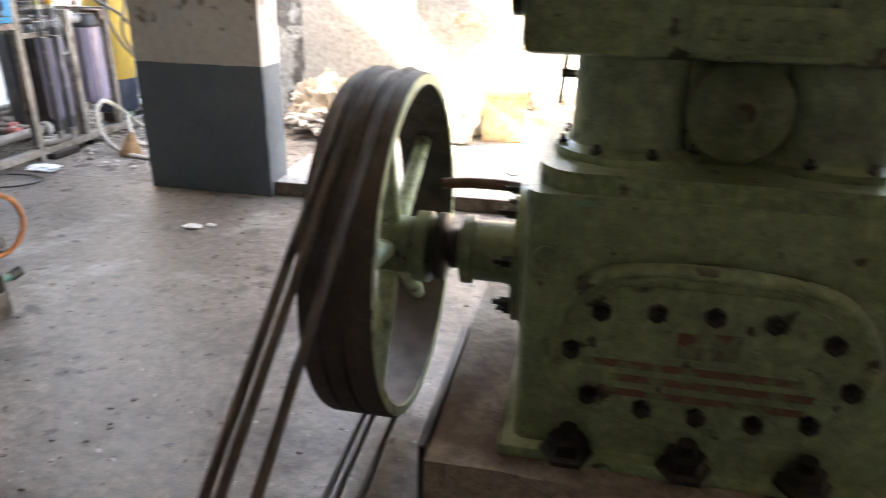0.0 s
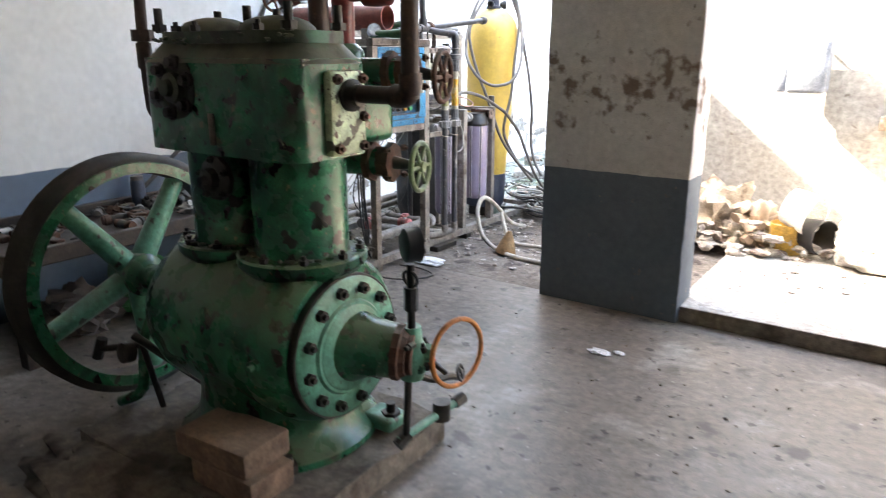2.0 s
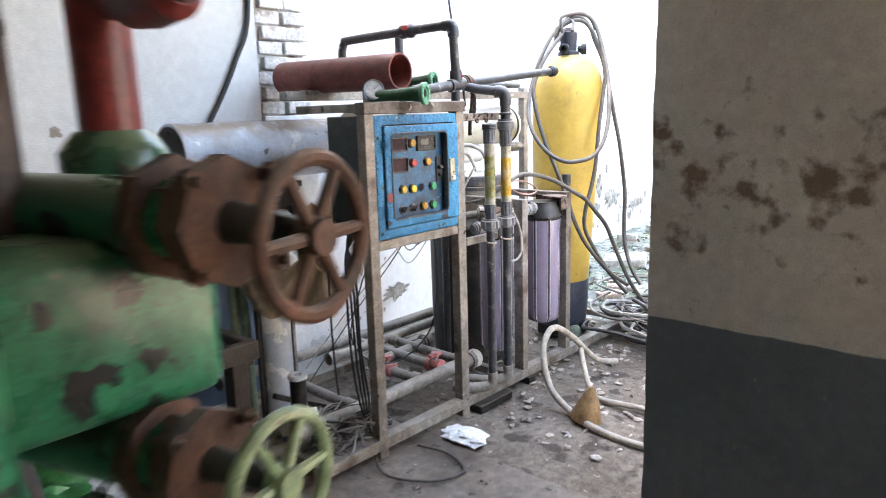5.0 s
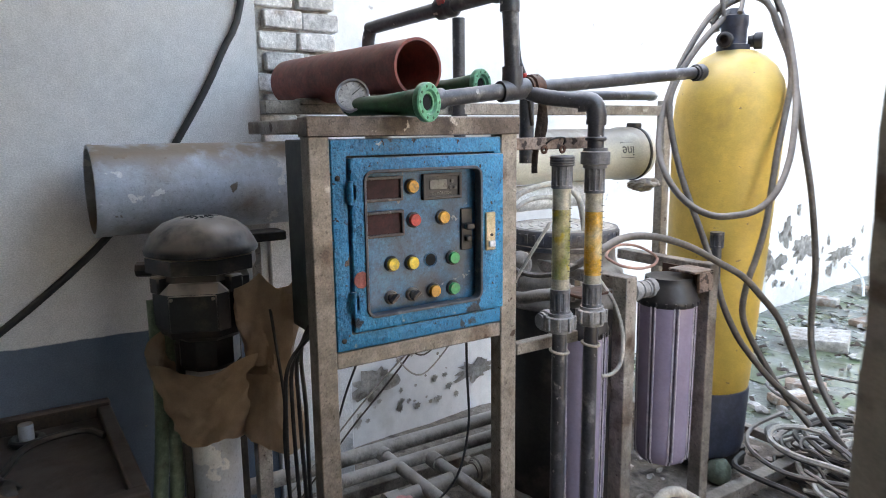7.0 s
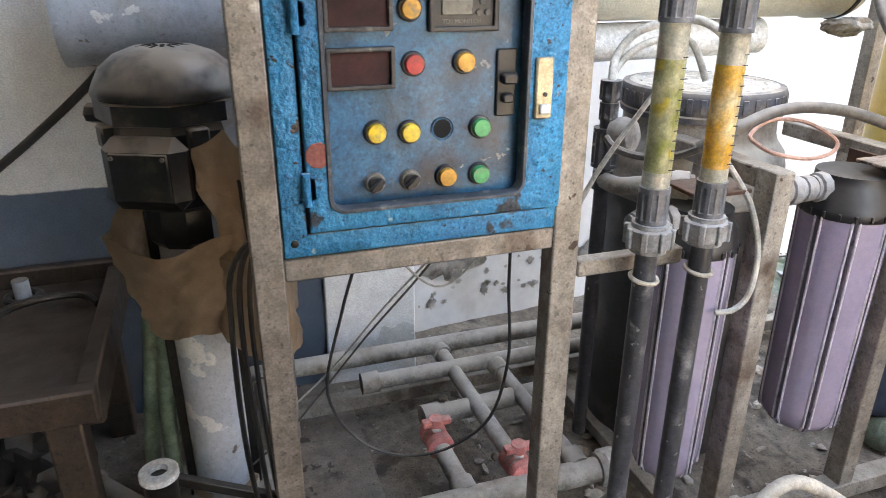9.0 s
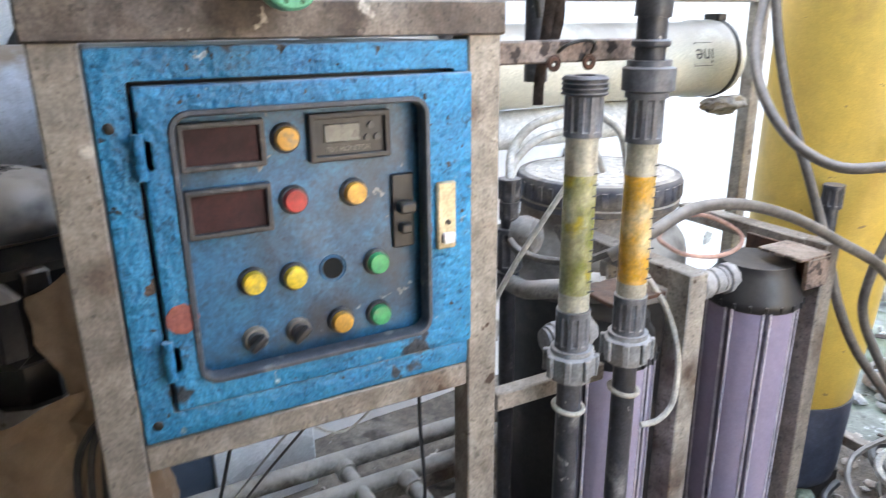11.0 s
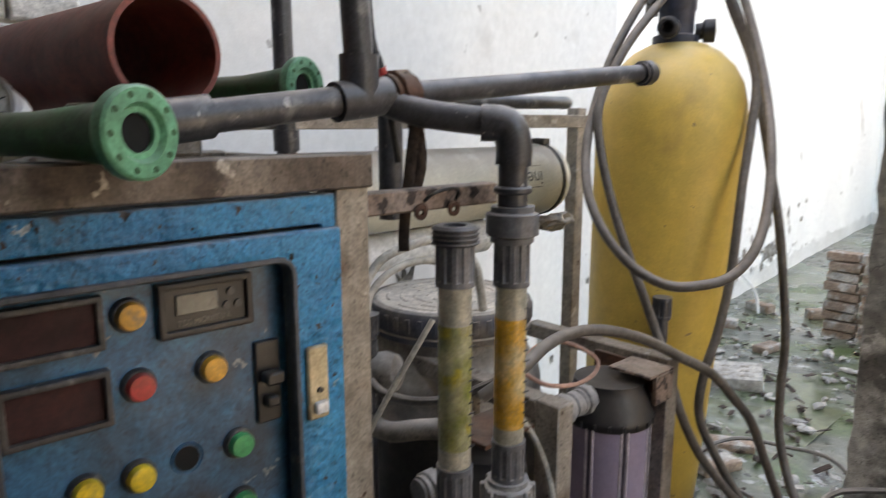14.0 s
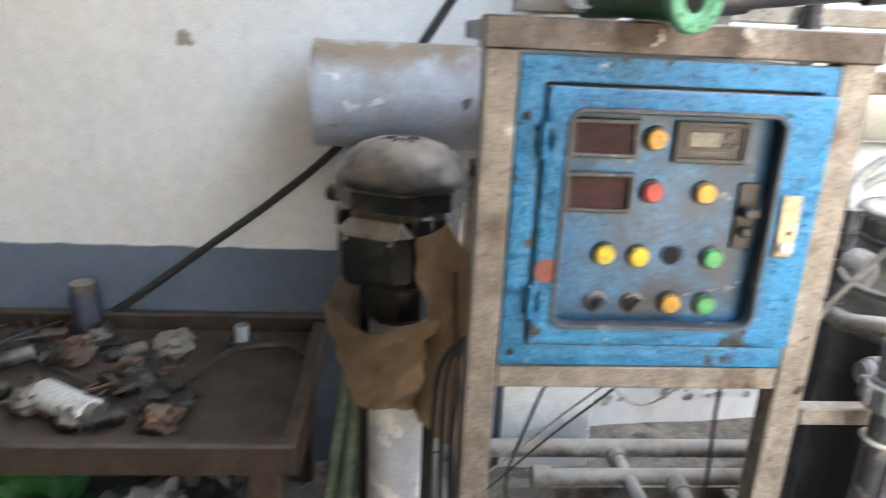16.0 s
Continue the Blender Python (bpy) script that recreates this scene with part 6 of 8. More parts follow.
part("end_strap", ring_plate((-4.62, 5.62, 1.395), (0, 1, 0), 0.126, 0.12, 0.018, 36), "iron", mem)
part("strap_clip", box(-4.64, 5.61, 1.51, -4.58, 5.65, 1.535, 0.003), "iron", mem)
# stencilled word, upside down, curved with the housing
fc = bpy.data.curves.new("stencil_text", "FONT")
fc.body = "Line"
fc.size, fc.extrude, fc.align_x = 0.066, 0.0, "CENTER"
tmp = new("stencil_text", fc)
tme = bpy.data.meshes.new_from_object(tmp.evaluated_get(bpy.context.evaluated_depsgraph_get()))
bpy.data.objects.remove(tmp)


def on_housing(bm, y, ang, r=0.1158):
    for v in bm.verts:
        a = ang + v.co.y / r
        v.co = Vector((-4.62 + (r + v.co.z) * math.cos(a), y + v.co.x, 1.395 + (r + v.co.z) * math.sin(a)))
    bmesh.ops.recalc_face_normals(bm, faces=bm.faces)
    return bm


tb = bmesh.new()
tb.from_mesh(tme)
bmesh.ops.rotate(tb, verts=tb.verts, matrix=Matrix.Rotation(math.pi, 3, "Z"))
ext = bmesh.ops.extrude_face_region(tb, geom=tb.faces[:])
bmesh.ops.translate(tb, verts=[v for v in ext["geom"] if isinstance(v, bmesh.types.BMVert)], vec=(0, 0, 0.0006))
part("stencilled_word", on_housing(tb, 5.50, 0.32), "gunmetal", mem, "dark stencilled word, upside down")
for w_, h_, dx_, dy_ in ((0.115, 0.002, 0, 0.022), (0.115, 0.002, 0, -0.048), (0.002, 0.07, -0.0575, -0.013), (0.002, 0.07, 0.0575, -0.013)):
    part("stencil_line", on_housing(box(dx_ - w_ / 2, dy_ - h_ / 2, 0, dx_ + w_ / 2, dy_ + h_ / 2, 0.0006, 0), 5.50, 0.30), "gunmetal", mem)
part("lower_pipe", cyl((-4.62, 4.27, 1.215), (-4.62, 5.35, 1.225), 0.055, None, 28), "white", mem, "white lower pipe")
part("plastic_wrap", blob((-4.53, 5.62, 1.255), (0.030, 0.095, 0.030), 0.32, 1.4, 4, None, 5), "tornwrap", mem, "torn dusty plastic wrap")
# ---- black drum tank behind the flow meters ----
DX, DY = -4.365, 4.965
bt = thing("plastic_drum", (DX, DY, 0.05), "black plastic drum with a dusty ribbed screw lid", "drum")
part("drum_body", lathe((DX, DY, 0.0), (0, 0, 1), [(0.20, 0.02), (0.235, 0.05), (0.248, 0.35), (0.25, 0.70), (0.247, 0.84), (0, 0.84)], 48), "drum", bt)
part("drum_shoulder", lathe((DX, DY, 0.838), (0, 0, 1), [(0.246, 0), (0.252, 0.006), (0.252, 0.026), (0.246, 0.034), (0.244, 0.09), (0.236, 0.125), (0.214, 0.155), (0.206, 0.175), (0.204, 0.222), (0, 0.222)], 48), "dustyshoulder", bt, "dust-coated shoulder of the drum")
lid = part("drum_lid", lathe((DX, DY, 1.055), (0, 0, 1), [(0.205, 0), (0.214, 0.004), (0.216, 0.018), (0.212, 0.022), (0.217, 0.028), (0.217, 0.070), (0.212, 0.080), (0.196, 0.083), (0.192, 0.070), (0.0, 0.070)], 52), "lid", bt, "blue-black screw lid caked with dust")
part("lid_top", lathe((DX, DY, 1.124), (0, 0, 1), [(0.198, 0), (0.200, 0.008), (0.196, 0.013), (0.186, 0.011), (0, 0.011)], 48), "dustlid", lid, "dust-caked lid top")
for R, cuts in ((0.060, 3), (0.095, 4), (0.130, 5), (0.165, 6)):
    for k in range(cuts):
        a0 = 2 * math.pi * k / cuts + R * 9
        part("lid_ridge", tube([(DX + R * math.cos(a0 + i * 0.16 * 5.2 / cuts), DY + R * math.sin(a0 + i * 0.16 * 5.2 / cuts), 1.134) for i in range(6)], 0.0042, 6, 2), "dustlid", lid)
for k in range(40):
    a0 = 2 * math.pi * k / 40
    part("lid_grip", box(-0.002, -0.007, 0.0, 0.003, 0.007, 0.036, 0.001, 1, Matrix.Translation((DX, DY, 1.086)) @ pose(0, 0, 0, 0, 0, math.degrees(a0)) @ Matrix.Translation((0.2165, 0, 0))), "lid", lid)
vt = thing("suction_valve", (-4.265, 4.615, 0.88), "grey plastic union valve with ribbed nuts and a dusty cap", "valve")
part("valve_pipe", cyl((-4.262, 4.612, 0.13), (-4.262, 4.612, 1.17), 0.020, None, 16), "pvc", vt)
for z0, z1, r_ in ((1.125, 1.172, 0.027), (1.075, 1.118, 0.024), (0.955, 1.055, 0.034), (0.895, 0.945, 0.027)):
    part("ribbed_nut", rib_cap(-4.262, 4.612, z0, z1, r_, 14), "pvc", vt)
part("round_cap", lathe((-4.255, 4.625, 1.035), (0.85, 0.5, 0.1), [(0.02, 0), (0.045, 0.005), (0.048, 0.03), (0.040, 0.055), (0.02, 0.066), (0, 0.068)], 24), "dustpipe", vt, "dust-caked round cap")
part("valve_hose", tube([(-4.262, 4.612, 1.165), (-4.324, 4.659, 1.221), (-4.318, 4.702, 1.274), (-4.302, 4.763, 1.298), (-4.276, 4.818, 1.31), (-4.232, 4.858, 1.297), (-4.194, 4.886, 1.252), (-4.19, 4.91, 1.14)], 0.011, 10, 6), "wire", vt, "pale translucent hose arching over the drum lid")
part("valve_hose", tube([(-4.262, 4.612, 1.165), (-4.31, 4.66, 1.20), (-4.30, 4.71, 1.245), (-4.29, 4.78, 1.262), (-4.27, 4.84, 1.25), (-4.25, 4.88, 1.16)], 0.009, 10, 6), "wire", vt)
part("elbow_nut", union_nut((-4.06, 4.66, 0.955), (0.6, 0.8, 0), 0.040, 0.05), "dustpipe", vt)
part("elbow_pipe", tube([(-4.262, 4.612, 0.92), (-4.17, 4.60, 0.93), (-4.10, 4.63, 0.95), (-4.02, 4.70, 0.96)], 0.022, 12, 5), "dustpipe", vt)

# ---- cartridge filters ----
def cartridge(x, y, z0, z1, r, label):
    f = thing("cartridge_filter", (x, y, z0), label, "water filter", "cartridge filters")
    part("bowl", lathe((x, y, z0), (0, 0, 1), [(0.0, 0.004), (r * 0.62, 0), (r * 0.80, 0.012), (r * 0.93, 0.04), (r * 0.965, 0.08), (r, z1 - z0 - 0.05), (r * 1.0, z1 - z0 - 0.012), (0, z1 - z0 - 0.012)], 44), "lilac", f, "lilac-grey filter bowl with upright ribs")
    for k in range(8):
        a = 2 * math.pi * (k + 0.25) / 8
        # dark middle stripe paints the groove's shade, pale outer ones the ribs' highlights
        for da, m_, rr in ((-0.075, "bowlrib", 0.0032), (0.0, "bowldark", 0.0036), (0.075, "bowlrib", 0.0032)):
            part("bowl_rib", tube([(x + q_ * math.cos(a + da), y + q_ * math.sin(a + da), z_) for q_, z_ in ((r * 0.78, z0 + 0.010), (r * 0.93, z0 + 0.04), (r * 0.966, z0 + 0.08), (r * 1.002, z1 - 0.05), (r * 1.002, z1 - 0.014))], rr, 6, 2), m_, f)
    part("head", lathe((x, y, z1 - 0.022), (0, 0, 1), [(r * 1.01, 0), (r * 1.04, 0.006), (r * 1.04, 0.022), (r * 0.99, 0.030), (r * 0.95, 0.060), (r * 0.82, 0.078), (r * 0.80, 0.100), (0, 0.100)], 36), "black", f, "black ribbed filter head")
    for k in range(20):
        a = 2 * math.pi * k / 20
        part("head_rib", box(-0.004, -0.003, 0, 0.004, 0.003, 0.016, 0.001, 1, Matrix.Translation((x, y, z1 - 0.018)) @ pose(0, 0, 0, 0, 0, math.degrees(a)) @ Matrix.Translation((r * 1.035, 0, 0))), "black", f)
    part("head_pipe", cyl((x - 0.01, y - r * 2.0, z1 + 0.045), (x, y - r * 0.4, z1 + 0.045), 0.024, None, 18), "pvcpale", f)
    for q_, r_ in ((1.85, 0.036), (1.45, 0.031), (1.05, 0.036)):
        part("head_nut", union_nut((x - 0.005, y - r * q_, z1 + 0.045), (0.05, 1, 0), r_, 0.030), "pvcpale", f)
    return f


cartridge(-3.955, 5.105, 0.28, 0.905, 0.104, "lilac cartridge filter housing hanging in the rack beside the tank")
cartridge(-3.965, 4.685, 0.22, 0.86, 0.088, "lilac cartridge filter housing behind the flow meters")
part("third_post", bar(-4.12, 4.77, 0.09, -4.09, 4.80, 0.99), "steel", rack)

# ---- yellow vessel ----
TX, TY = -4.16, 5.70


def leaning(bm):
    """The tank stands a little out of plumb."""
    for v in bm.verts:
        v.co.x -= 0.026 * (1.6 - v.co.z)
        v.co.y -= 0.024 * (1.6 - v.co.z)
    return bm


tank = thing("fibreglass_tank", (TX, TY, 0.09), "tall yellow fibreglass pressure tank with looped hoses", "water tank")
part("tank_boot", leaning(lathe((TX, TY, 0.10), (0, 0, 1), [(0.0, 0), (0.165, 0), (0.178, 0.012), (0.184, 0.05), (0.187, 0.285), (0.184, 0.295), (0, 0.295)], 48)), "navy", tank, "dark blue plastic boot")
part("tank_shell", leaning(lathe((TX, TY, 0.39), (0, 0, 1), [(0.176, 0), (0.182, 0.012), (0.1865, 0.12), (0.1965, 0.42), (0.2065, 0.72), (0.2165, 1.02), (0.220, 1.13), (0.2195, 1.19), (0.213, 1.25), (0.197, 1.31), (0.168, 1.36), (0.125, 1.402), (0.081, 1.425), (0.060, 1.43), (0, 1.43)], 60)), "tank", tank)
hd = part("tank_head", lathe((TX, TY, 1.81), (0, 0, 1), [(0.062, 0), (0.066, 0.005), (0.066, 0.03), (0.05, 0.035), (0.052, 0.10), (0.056, 0.105), (0.056, 0.145), (0.04, 0.15), (0.03, 0.175), (0, 0.175)], 24), "navy", tank, "dark valve head")
part("head_outlet", lathe((TX + 0.01, TY - 0.05, 1.855), (0.35, -0.8, -0.02), [(0.022, 0), (0.024, 0.03), (0.030, 0.035), (0.030, 0.075), (0.022, 0.08), (0.016, 0.08), (0.016, 0.05), (0, 0.05)], 20), "black", hd)
part("head_outlet", lathe((TX + 0.04, TY + 0.04, 1.855), (0.9, 0.5, 0), [(0.022, 0), (0.024, 0.02), (0.034, 0.025), (0.034, 0.055), (0.0, 0.06)], 20), "black", hd)
part("tank_foot", box(TX - 0.16, TY - 0.12, 0.0, TX + 0.10, TY + 0.12, 0.10, 0.01), "iron", tank)
part("moss_block", blob((TX + 0.13, TY - 0.12, 0.05), (0.05, 0.05, 0.06), 0.3, 3, 2, 0.0, 2), "algaeplug", tank)
part("side_coupling", rib_cap(-4.04, 5.494, 1.035, 1.098, 0.027), "pvc", tank)
part("side_coupling_pipe", cyl((-4.04, 5.494, 0.88), (-4.04, 5.494, 1.04), 0.02, None, 14), "pvc", tank)


def tank_hose(pts, r, mat, label=""):
    return part("hose", tube(pts, r, 10, 7), mat, tank, label)


tank_hose([(-4.167, 5.719, 2.039), (-4.196, 5.61, 1.97), (-4.219, 5.49, 1.814), (-4.217, 5.396, 1.666), (-4.185, 5.305, 1.526), (-4.124, 5.231, 1.412), (-4.052, 5.2, 1.32), (-3.973, 5.205, 1.243), (-3.898, 5.24, 1.2), (-3.843, 5.292, 1.197),
           (-3.79, 5.361, 1.219), (-3.767, 5.436, 1.283), (-3.781, 5.524, 1.388), (-3.82, 5.61, 1.53), (-3.889, 5.711, 1.684), (-3.966, 5.779, 1.853), (-4.035, 5.809, 1.994), (-4.094, 5.793, 2.062), (-4.149, 5.754, 2.059)], 0.0125, "hose", "grey rubber hose looped round the tank")
tank_hose([(-4.169, 5.678, 1.976), (-4.18, 5.503, 1.828), (-4.187, 5.406, 1.713), (-4.183, 5.351, 1.618), (-4.156, 5.33, 1.511), (-4.109, 5.322, 1.376), (-4.059, 5.321, 1.259), (-4.015, 5.341, 1.14), (-3.978, 5.358, 1.035), (-3.938, 5.353, 0.953), (-3.898, 5.347, 0.858), (-3.872, 5.382, 0.761), (-3.845, 5.433, 0.673), (-3.79, 5.56, 0.52), (-3.72, 5.70, 0.40)], 0.0125, "hose")
tank_hose([(-4.23, 5.66, 1.90), (-4.22, 5.68, 1.99), (-4.17, 5.73, 2.05), (-4.11, 5.78, 2.04), (-4.07, 5.81, 1.98), (-4.043, 5.814, 1.912), (-3.976, 5.822, 1.757), (-3.927, 5.811, 1.589), (-3.89, 5.805, 1.439), (-3.857, 5.81, 1.289), (-3.837, 5.826, 1.118), (-3.818, 5.828, 0.947), (-3.818, 5.826, 0.788), (-3.80, 5.808, 0.642), (-3.74, 5.781, 0.50), (-3.66, 5.76, 0.40)], 0.013, "hose")
tank_hose([(-4.21, 5.62, 1.93), (-4.18, 5.67, 2.00), (-4.12, 5.74, 2.03), (-4.06, 5.785, 1.985), (-3.993, 5.793, 1.839), (-3.938, 5.765, 1.704), (-3.917, 5.704, 1.557), (-3.904, 5.648, 1.415), (-3.892, 5.604, 1.26), (-3.892, 5.582, 1.134), (-3.896, 5.543, 1.012), (-3.909, 5.51, 0.903), (-3.913, 5.501, 0.789), (-3.88, 5.522, 0.686), (-3.80, 5.60, 0.50), (-3.70, 5.66, 0.36)], 0.0125, "hose")
tank_hose([(-4.167, 5.641, 1.95), (-4.183, 5.648, 2.039), (-4.159, 5.704, 2.064), (-4.12, 5.77, 2.074), (-4.074, 5.809, 2.048), (-4.043, 5.827, 1.97)], 0.011, "hose")
tank_hose([(-4.21, 5.66, 1.90), (-4.22, 5.67, 1.98), (-4.19, 5.70, 2.03), (-4.13, 5.70, 2.02), (-4.11, 5.66, 1.96)], 0.010, "hose")
# hose over the filter heads
solo("grey_hose", tube([(-3.90, 4.60, 1.09), (-3.862, 4.666, 1.138), (-3.88, 4.764, 1.158), (-3.896, 4.873, 1.157), (-3.891, 4.986, 1.139), (-3.863, 5.102, 1.099), (-3.828, 5.209, 1.04), (-3.802, 5.32, 0.978), (-3.79, 5.427, 0.889), (-3.774, 5.522, 0.793), (-3.76, 5.608, 0.65), (-3.70, 5.70, 0.42), (-3.62, 5.85, 0.2)], 0.0125, 10, 6), "hose", "grey hose arching over the filter heads", "hose")
solo("copper_loop", tube([(-3.928, 4.753, 1.10), (-3.96, 4.832, 1.12), (-3.95, 4.919, 1.112), (-3.905, 4.965, 1.08), (-3.884, 4.943, 1.058), (-3.879, 4.873, 1.050), (-3.884, 4.788, 1.066), (-3.905, 4.754, 1.085)], 0.0048, 7, 6, True), surf("pinkish_tube", (0.42, 0.23, 0.17), (0.52, 0.31, 0.24), 10, 0.5), "thin pinkish coil of tube lying on the rail", "tube")
solo("white_tube", tube([(-3.931, 4.70, 1.05), (-3.92, 4.738, 1.0), (-3.893, 4.760, 0.945), (-3.862, 4.768, 0.858), (-3.847, 4.752, 0.767), (-3.850, 4.720, 0.727), (-3.862, 4.68, 0.719)], 0.0065, 8, 6), "wire", "thin white tube hanging in front of a filter", "tube")
solo("white_tube", tube([(-4.032, 4.60, 1.21), (-4.051, 4.556, 1.134), (-4.075, 4.52, 1.06), (-4.098, 4.483, 0.976), (-4.12, 4.45, 0.88)], 0.006, 8, 3), "wire", "thin white tube slanting behind the flow meter", "tube")
solo("white_tube", tube([(-4.19, 4.565, 1.05), (-4.159, 4.574, 1.03), (-4.097, 4.604, 1.022), (-4.018, 4.64, 1.04), (-3.959, 4.674, 1.076), (-3.92, 4.70, 1.10)], 0.009, 8, 4), "hose", "grey tube slung between the valve and the filter", "tube")
# ---- floor piping under the panel ----
fp = thing("floor_piping", (-4.2, 4.0, 0.1), "dust covered pipework with red valves under the panel", "pipework")
PIPES = (((-4.74, 3.45, 0.215), (-4.74, 5.10, 0.215), 0.030), ((-4.60, 4.02, 0.205), (-4.60, 4.98, 0.205), 0.026), ((-4.05, 3.40, 0.170), (-4.05, 4.60, 0.170), 0.034), ((-4.40, 4.16, 0.180), (-4.43, 4.62, 0.180), 0.030),
         ((-4.74, 4.32, 0.205), (-4.09, 4.34, 0.190), 0.024), ((-4.58, 4.47, 0.20), (-4.06, 4.50, 0.18), 0.024), ((-4.36, 4.17, 0.175), (-4.06, 4.18, 0.170), 0.026), ((-4.74, 3.72, 0.21), (-4.06, 3.74, 0.18), 0.024), ((-4.52, 3.22, 0.12), (-4.05, 3.62, 0.13), 0.028))
for a, b, r_ in PIPES:
    part("pipe", cyl(a, b, r_, None, 18), "dustpipe", fp)
    d_ = (Vector(b) - Vector(a)).normalized()
    for e_, q_ in ((a, 0.0), (b, -0.055)):
        part("coupling", cyl(Vector(e_) + d_ * q_, Vector(e_) + d_ * (q_ + 0.055), r_ * 1.32, None, 18), "dustpipe", fp)
part("pipe_union", union_nut((-4.43, 4.58, 0.18), (0, 1, 0), 0.052, 0.05), "dustpipe", fp)
part("pipe_union", union_nut((-4.05, 4.56, 0.17), (0, 1, 0), 0.052, 0.045), "white", fp, "pale end union")
for p, ax in (((-4.30, 4.172, 0.178), (1, 0.03, 0)), ((-4.11, 4.34, 0.190), (1, 0.03, 0))):
    P_, A_ = Vector(p), Vector(ax).normalized()
    rv = part("ball_valve", lathe(P_ - A_ * 0.05, A_, [(0.03, 0), (0.038, 0.006), (0.038, 0.03), (0.030, 0.036), (0.036, 0.05), (0.030, 0.064), (0.038, 0.07), (0.038, 0.094), (0.03, 0.10), (0, 0.10)], 18), "pinkp", fp, "faded red ball valve")
    part("valve_stem", cyl(P_ + Vector((0, 0, 0.03)), P_ + Vector((0, 0, 0.055)), 0.014, None, 12), "white", rv)
    part("valve_handle", merge(box(p[0] - 0.013, p[1] - 0.042, p[2] + 0.05, p[0] + 0.013, p[1] + 0.042, p[2] + 0.068, 0.005, 2), cyl(P_ + Vector((0, 0, 0.048)), P_ + Vector((0, 0, 0.072)), 0.021, None, 14)), "pinkp", rv)

# ---- pump motor wrapped in cloth ----
MX, MY = -4.43, 3.59
pm = thing("pump_motor", (MX, MY, 0.05), "black vertical pump motor with dusty domed cap and cloth wrap", "pump motor")
part("domed_cap", lathe((MX, MY, 1.165), (0, 0, 1), [(0.150, 0), (0.160, 0.004), (0.162, 0.014), (0.155, 0.030), (0.137, 0.062), (0.105, 0.088), (0.064, 0.103), (0, 0.108)], 40), "motor", pm, "dust-coated domed fan cap")
for k in range(14):
    a = 2 * math.pi * k / 14
    part("vent_slot", box(0.024 if k % 2 else 0.016, -0.005, -0.002, 0.062 if k % 2 else 0.044, 0.005, 0.003, 0.001, 1, Matrix.Translation((MX, MY, 1.2715)) @ pose(0, 0, 0, 0, 6, math.degrees(a))), "void", pm)
part("cap_band", lathe((MX, MY, 1.118), (0, 0, 1), [(0.150, 0), (0.160, 0.003), (0.160, 0.044), (0.152, 0.048), (0, 0.048)], 8), "motor", pm, "faceted black band", 20)
part("motor_body", lathe((MX, MY, 0.915), (0, 0, 1), [(0.098, 0), (0.128, 0.018), (0.145, 0.05), (0.148, 0.185), (0.140, 0.205), (0, 0.205)], 8), "motor", pm, "eight-sided black motor body", 20)
for k in range(4):
    a = radians(20 + 90 * k)
    part("body_lug", box(-0.016, -0.022, 0, 0.016, 0.022, 0.05, 0.005, 1, pose(MX + 0.145 * math.cos(a), MY + 0.145 * math.sin(a), 1.065, 0, 0, math.degrees(a))), "motor", pm)
part("motor_neck", lathe((MX, MY, 0.82), (0, 0, 1), [(0.08, 0), (0.092, 0.015), (0.092, 0.10), (0, 0.10)], 10), "motor", pm, "", 20)
tbx = part("terminal_box", box(0.11, -0.092, -0.072, 0.178, 0.092, 0.085, 0.026, 1, pose(MX, MY, 1.015, 0, 0, -24)), "motor", pm, "smooth black terminal box", 20)
part("box_lid", box(0.176, -0.064, -0.046, 0.183, 0.064, 0.058, 0.003, 1, pose(MX, MY, 1.015, 0, 0, -24)), "motor", tbx)
for sy in (-0.055, 0.055):
    part("lid_screw", cyl(pose(MX, MY, 1.015, 0, 0, -24) @ Vector((0.182, sy, 0.048)), pose(MX, MY, 1.015, 0, 0, -24) @ Vector((0.186, sy, 0.048)), 0.005, None, 8), "steel", tbx)
part("lifting_lug", cyl((MX - 0.04, MY - 0.175, 1.125), (MX - 0.01, MY - 0.12, 1.125), 0.022, None, 8), "motor", pm)


def wrap(c, a0, a1, top, low, rad, seed, amp, na=90, nz=26):
    """A sheet of stiff paper hung round an upright axis, with sharp creases; top, low and rad are functions of the turn or the height, 0 to 1."""
    bm = bmesh.new()
    g = []
    for i in range(na + 1):
        w = i / na
        a = radians(a0 + (a1 - a0) * w)
        row = []
        for j in range(nz + 1):
            u = j / nz
            z = low(w) + (top(w) - low(w)) * u
            f = abs(noise.noise(Vector((w * 4.5 + seed, u * 0.8, 0.3)))) + 0.40 * abs(noise.noise(Vector((w * 9 - u * 3 + seed, u * 2.6, 4.1)))) + 0.10 * abs(noise.noise(Vector((w * 20 + u * 7, u * 7, seed))))
            r = rad(u) + amp * (1.0 - 2.6 * f)
            row.append(bm.verts.new((c[0] + r * math.cos(a), c[1] + r * math.sin(a), z)))
        g.append(row)
    for i in range(na):
        for j in range(nz):
            bm.faces.new((g[i][j], g[i + 1][j], g[i + 1][j + 1], g[i][j + 1]))
    bmesh.ops.solidify(bm, geom=bm.faces[:], thickness=0.002)
    bmesh.ops.recalc_face_normals(bm, faces=bm.faces)
    return bm


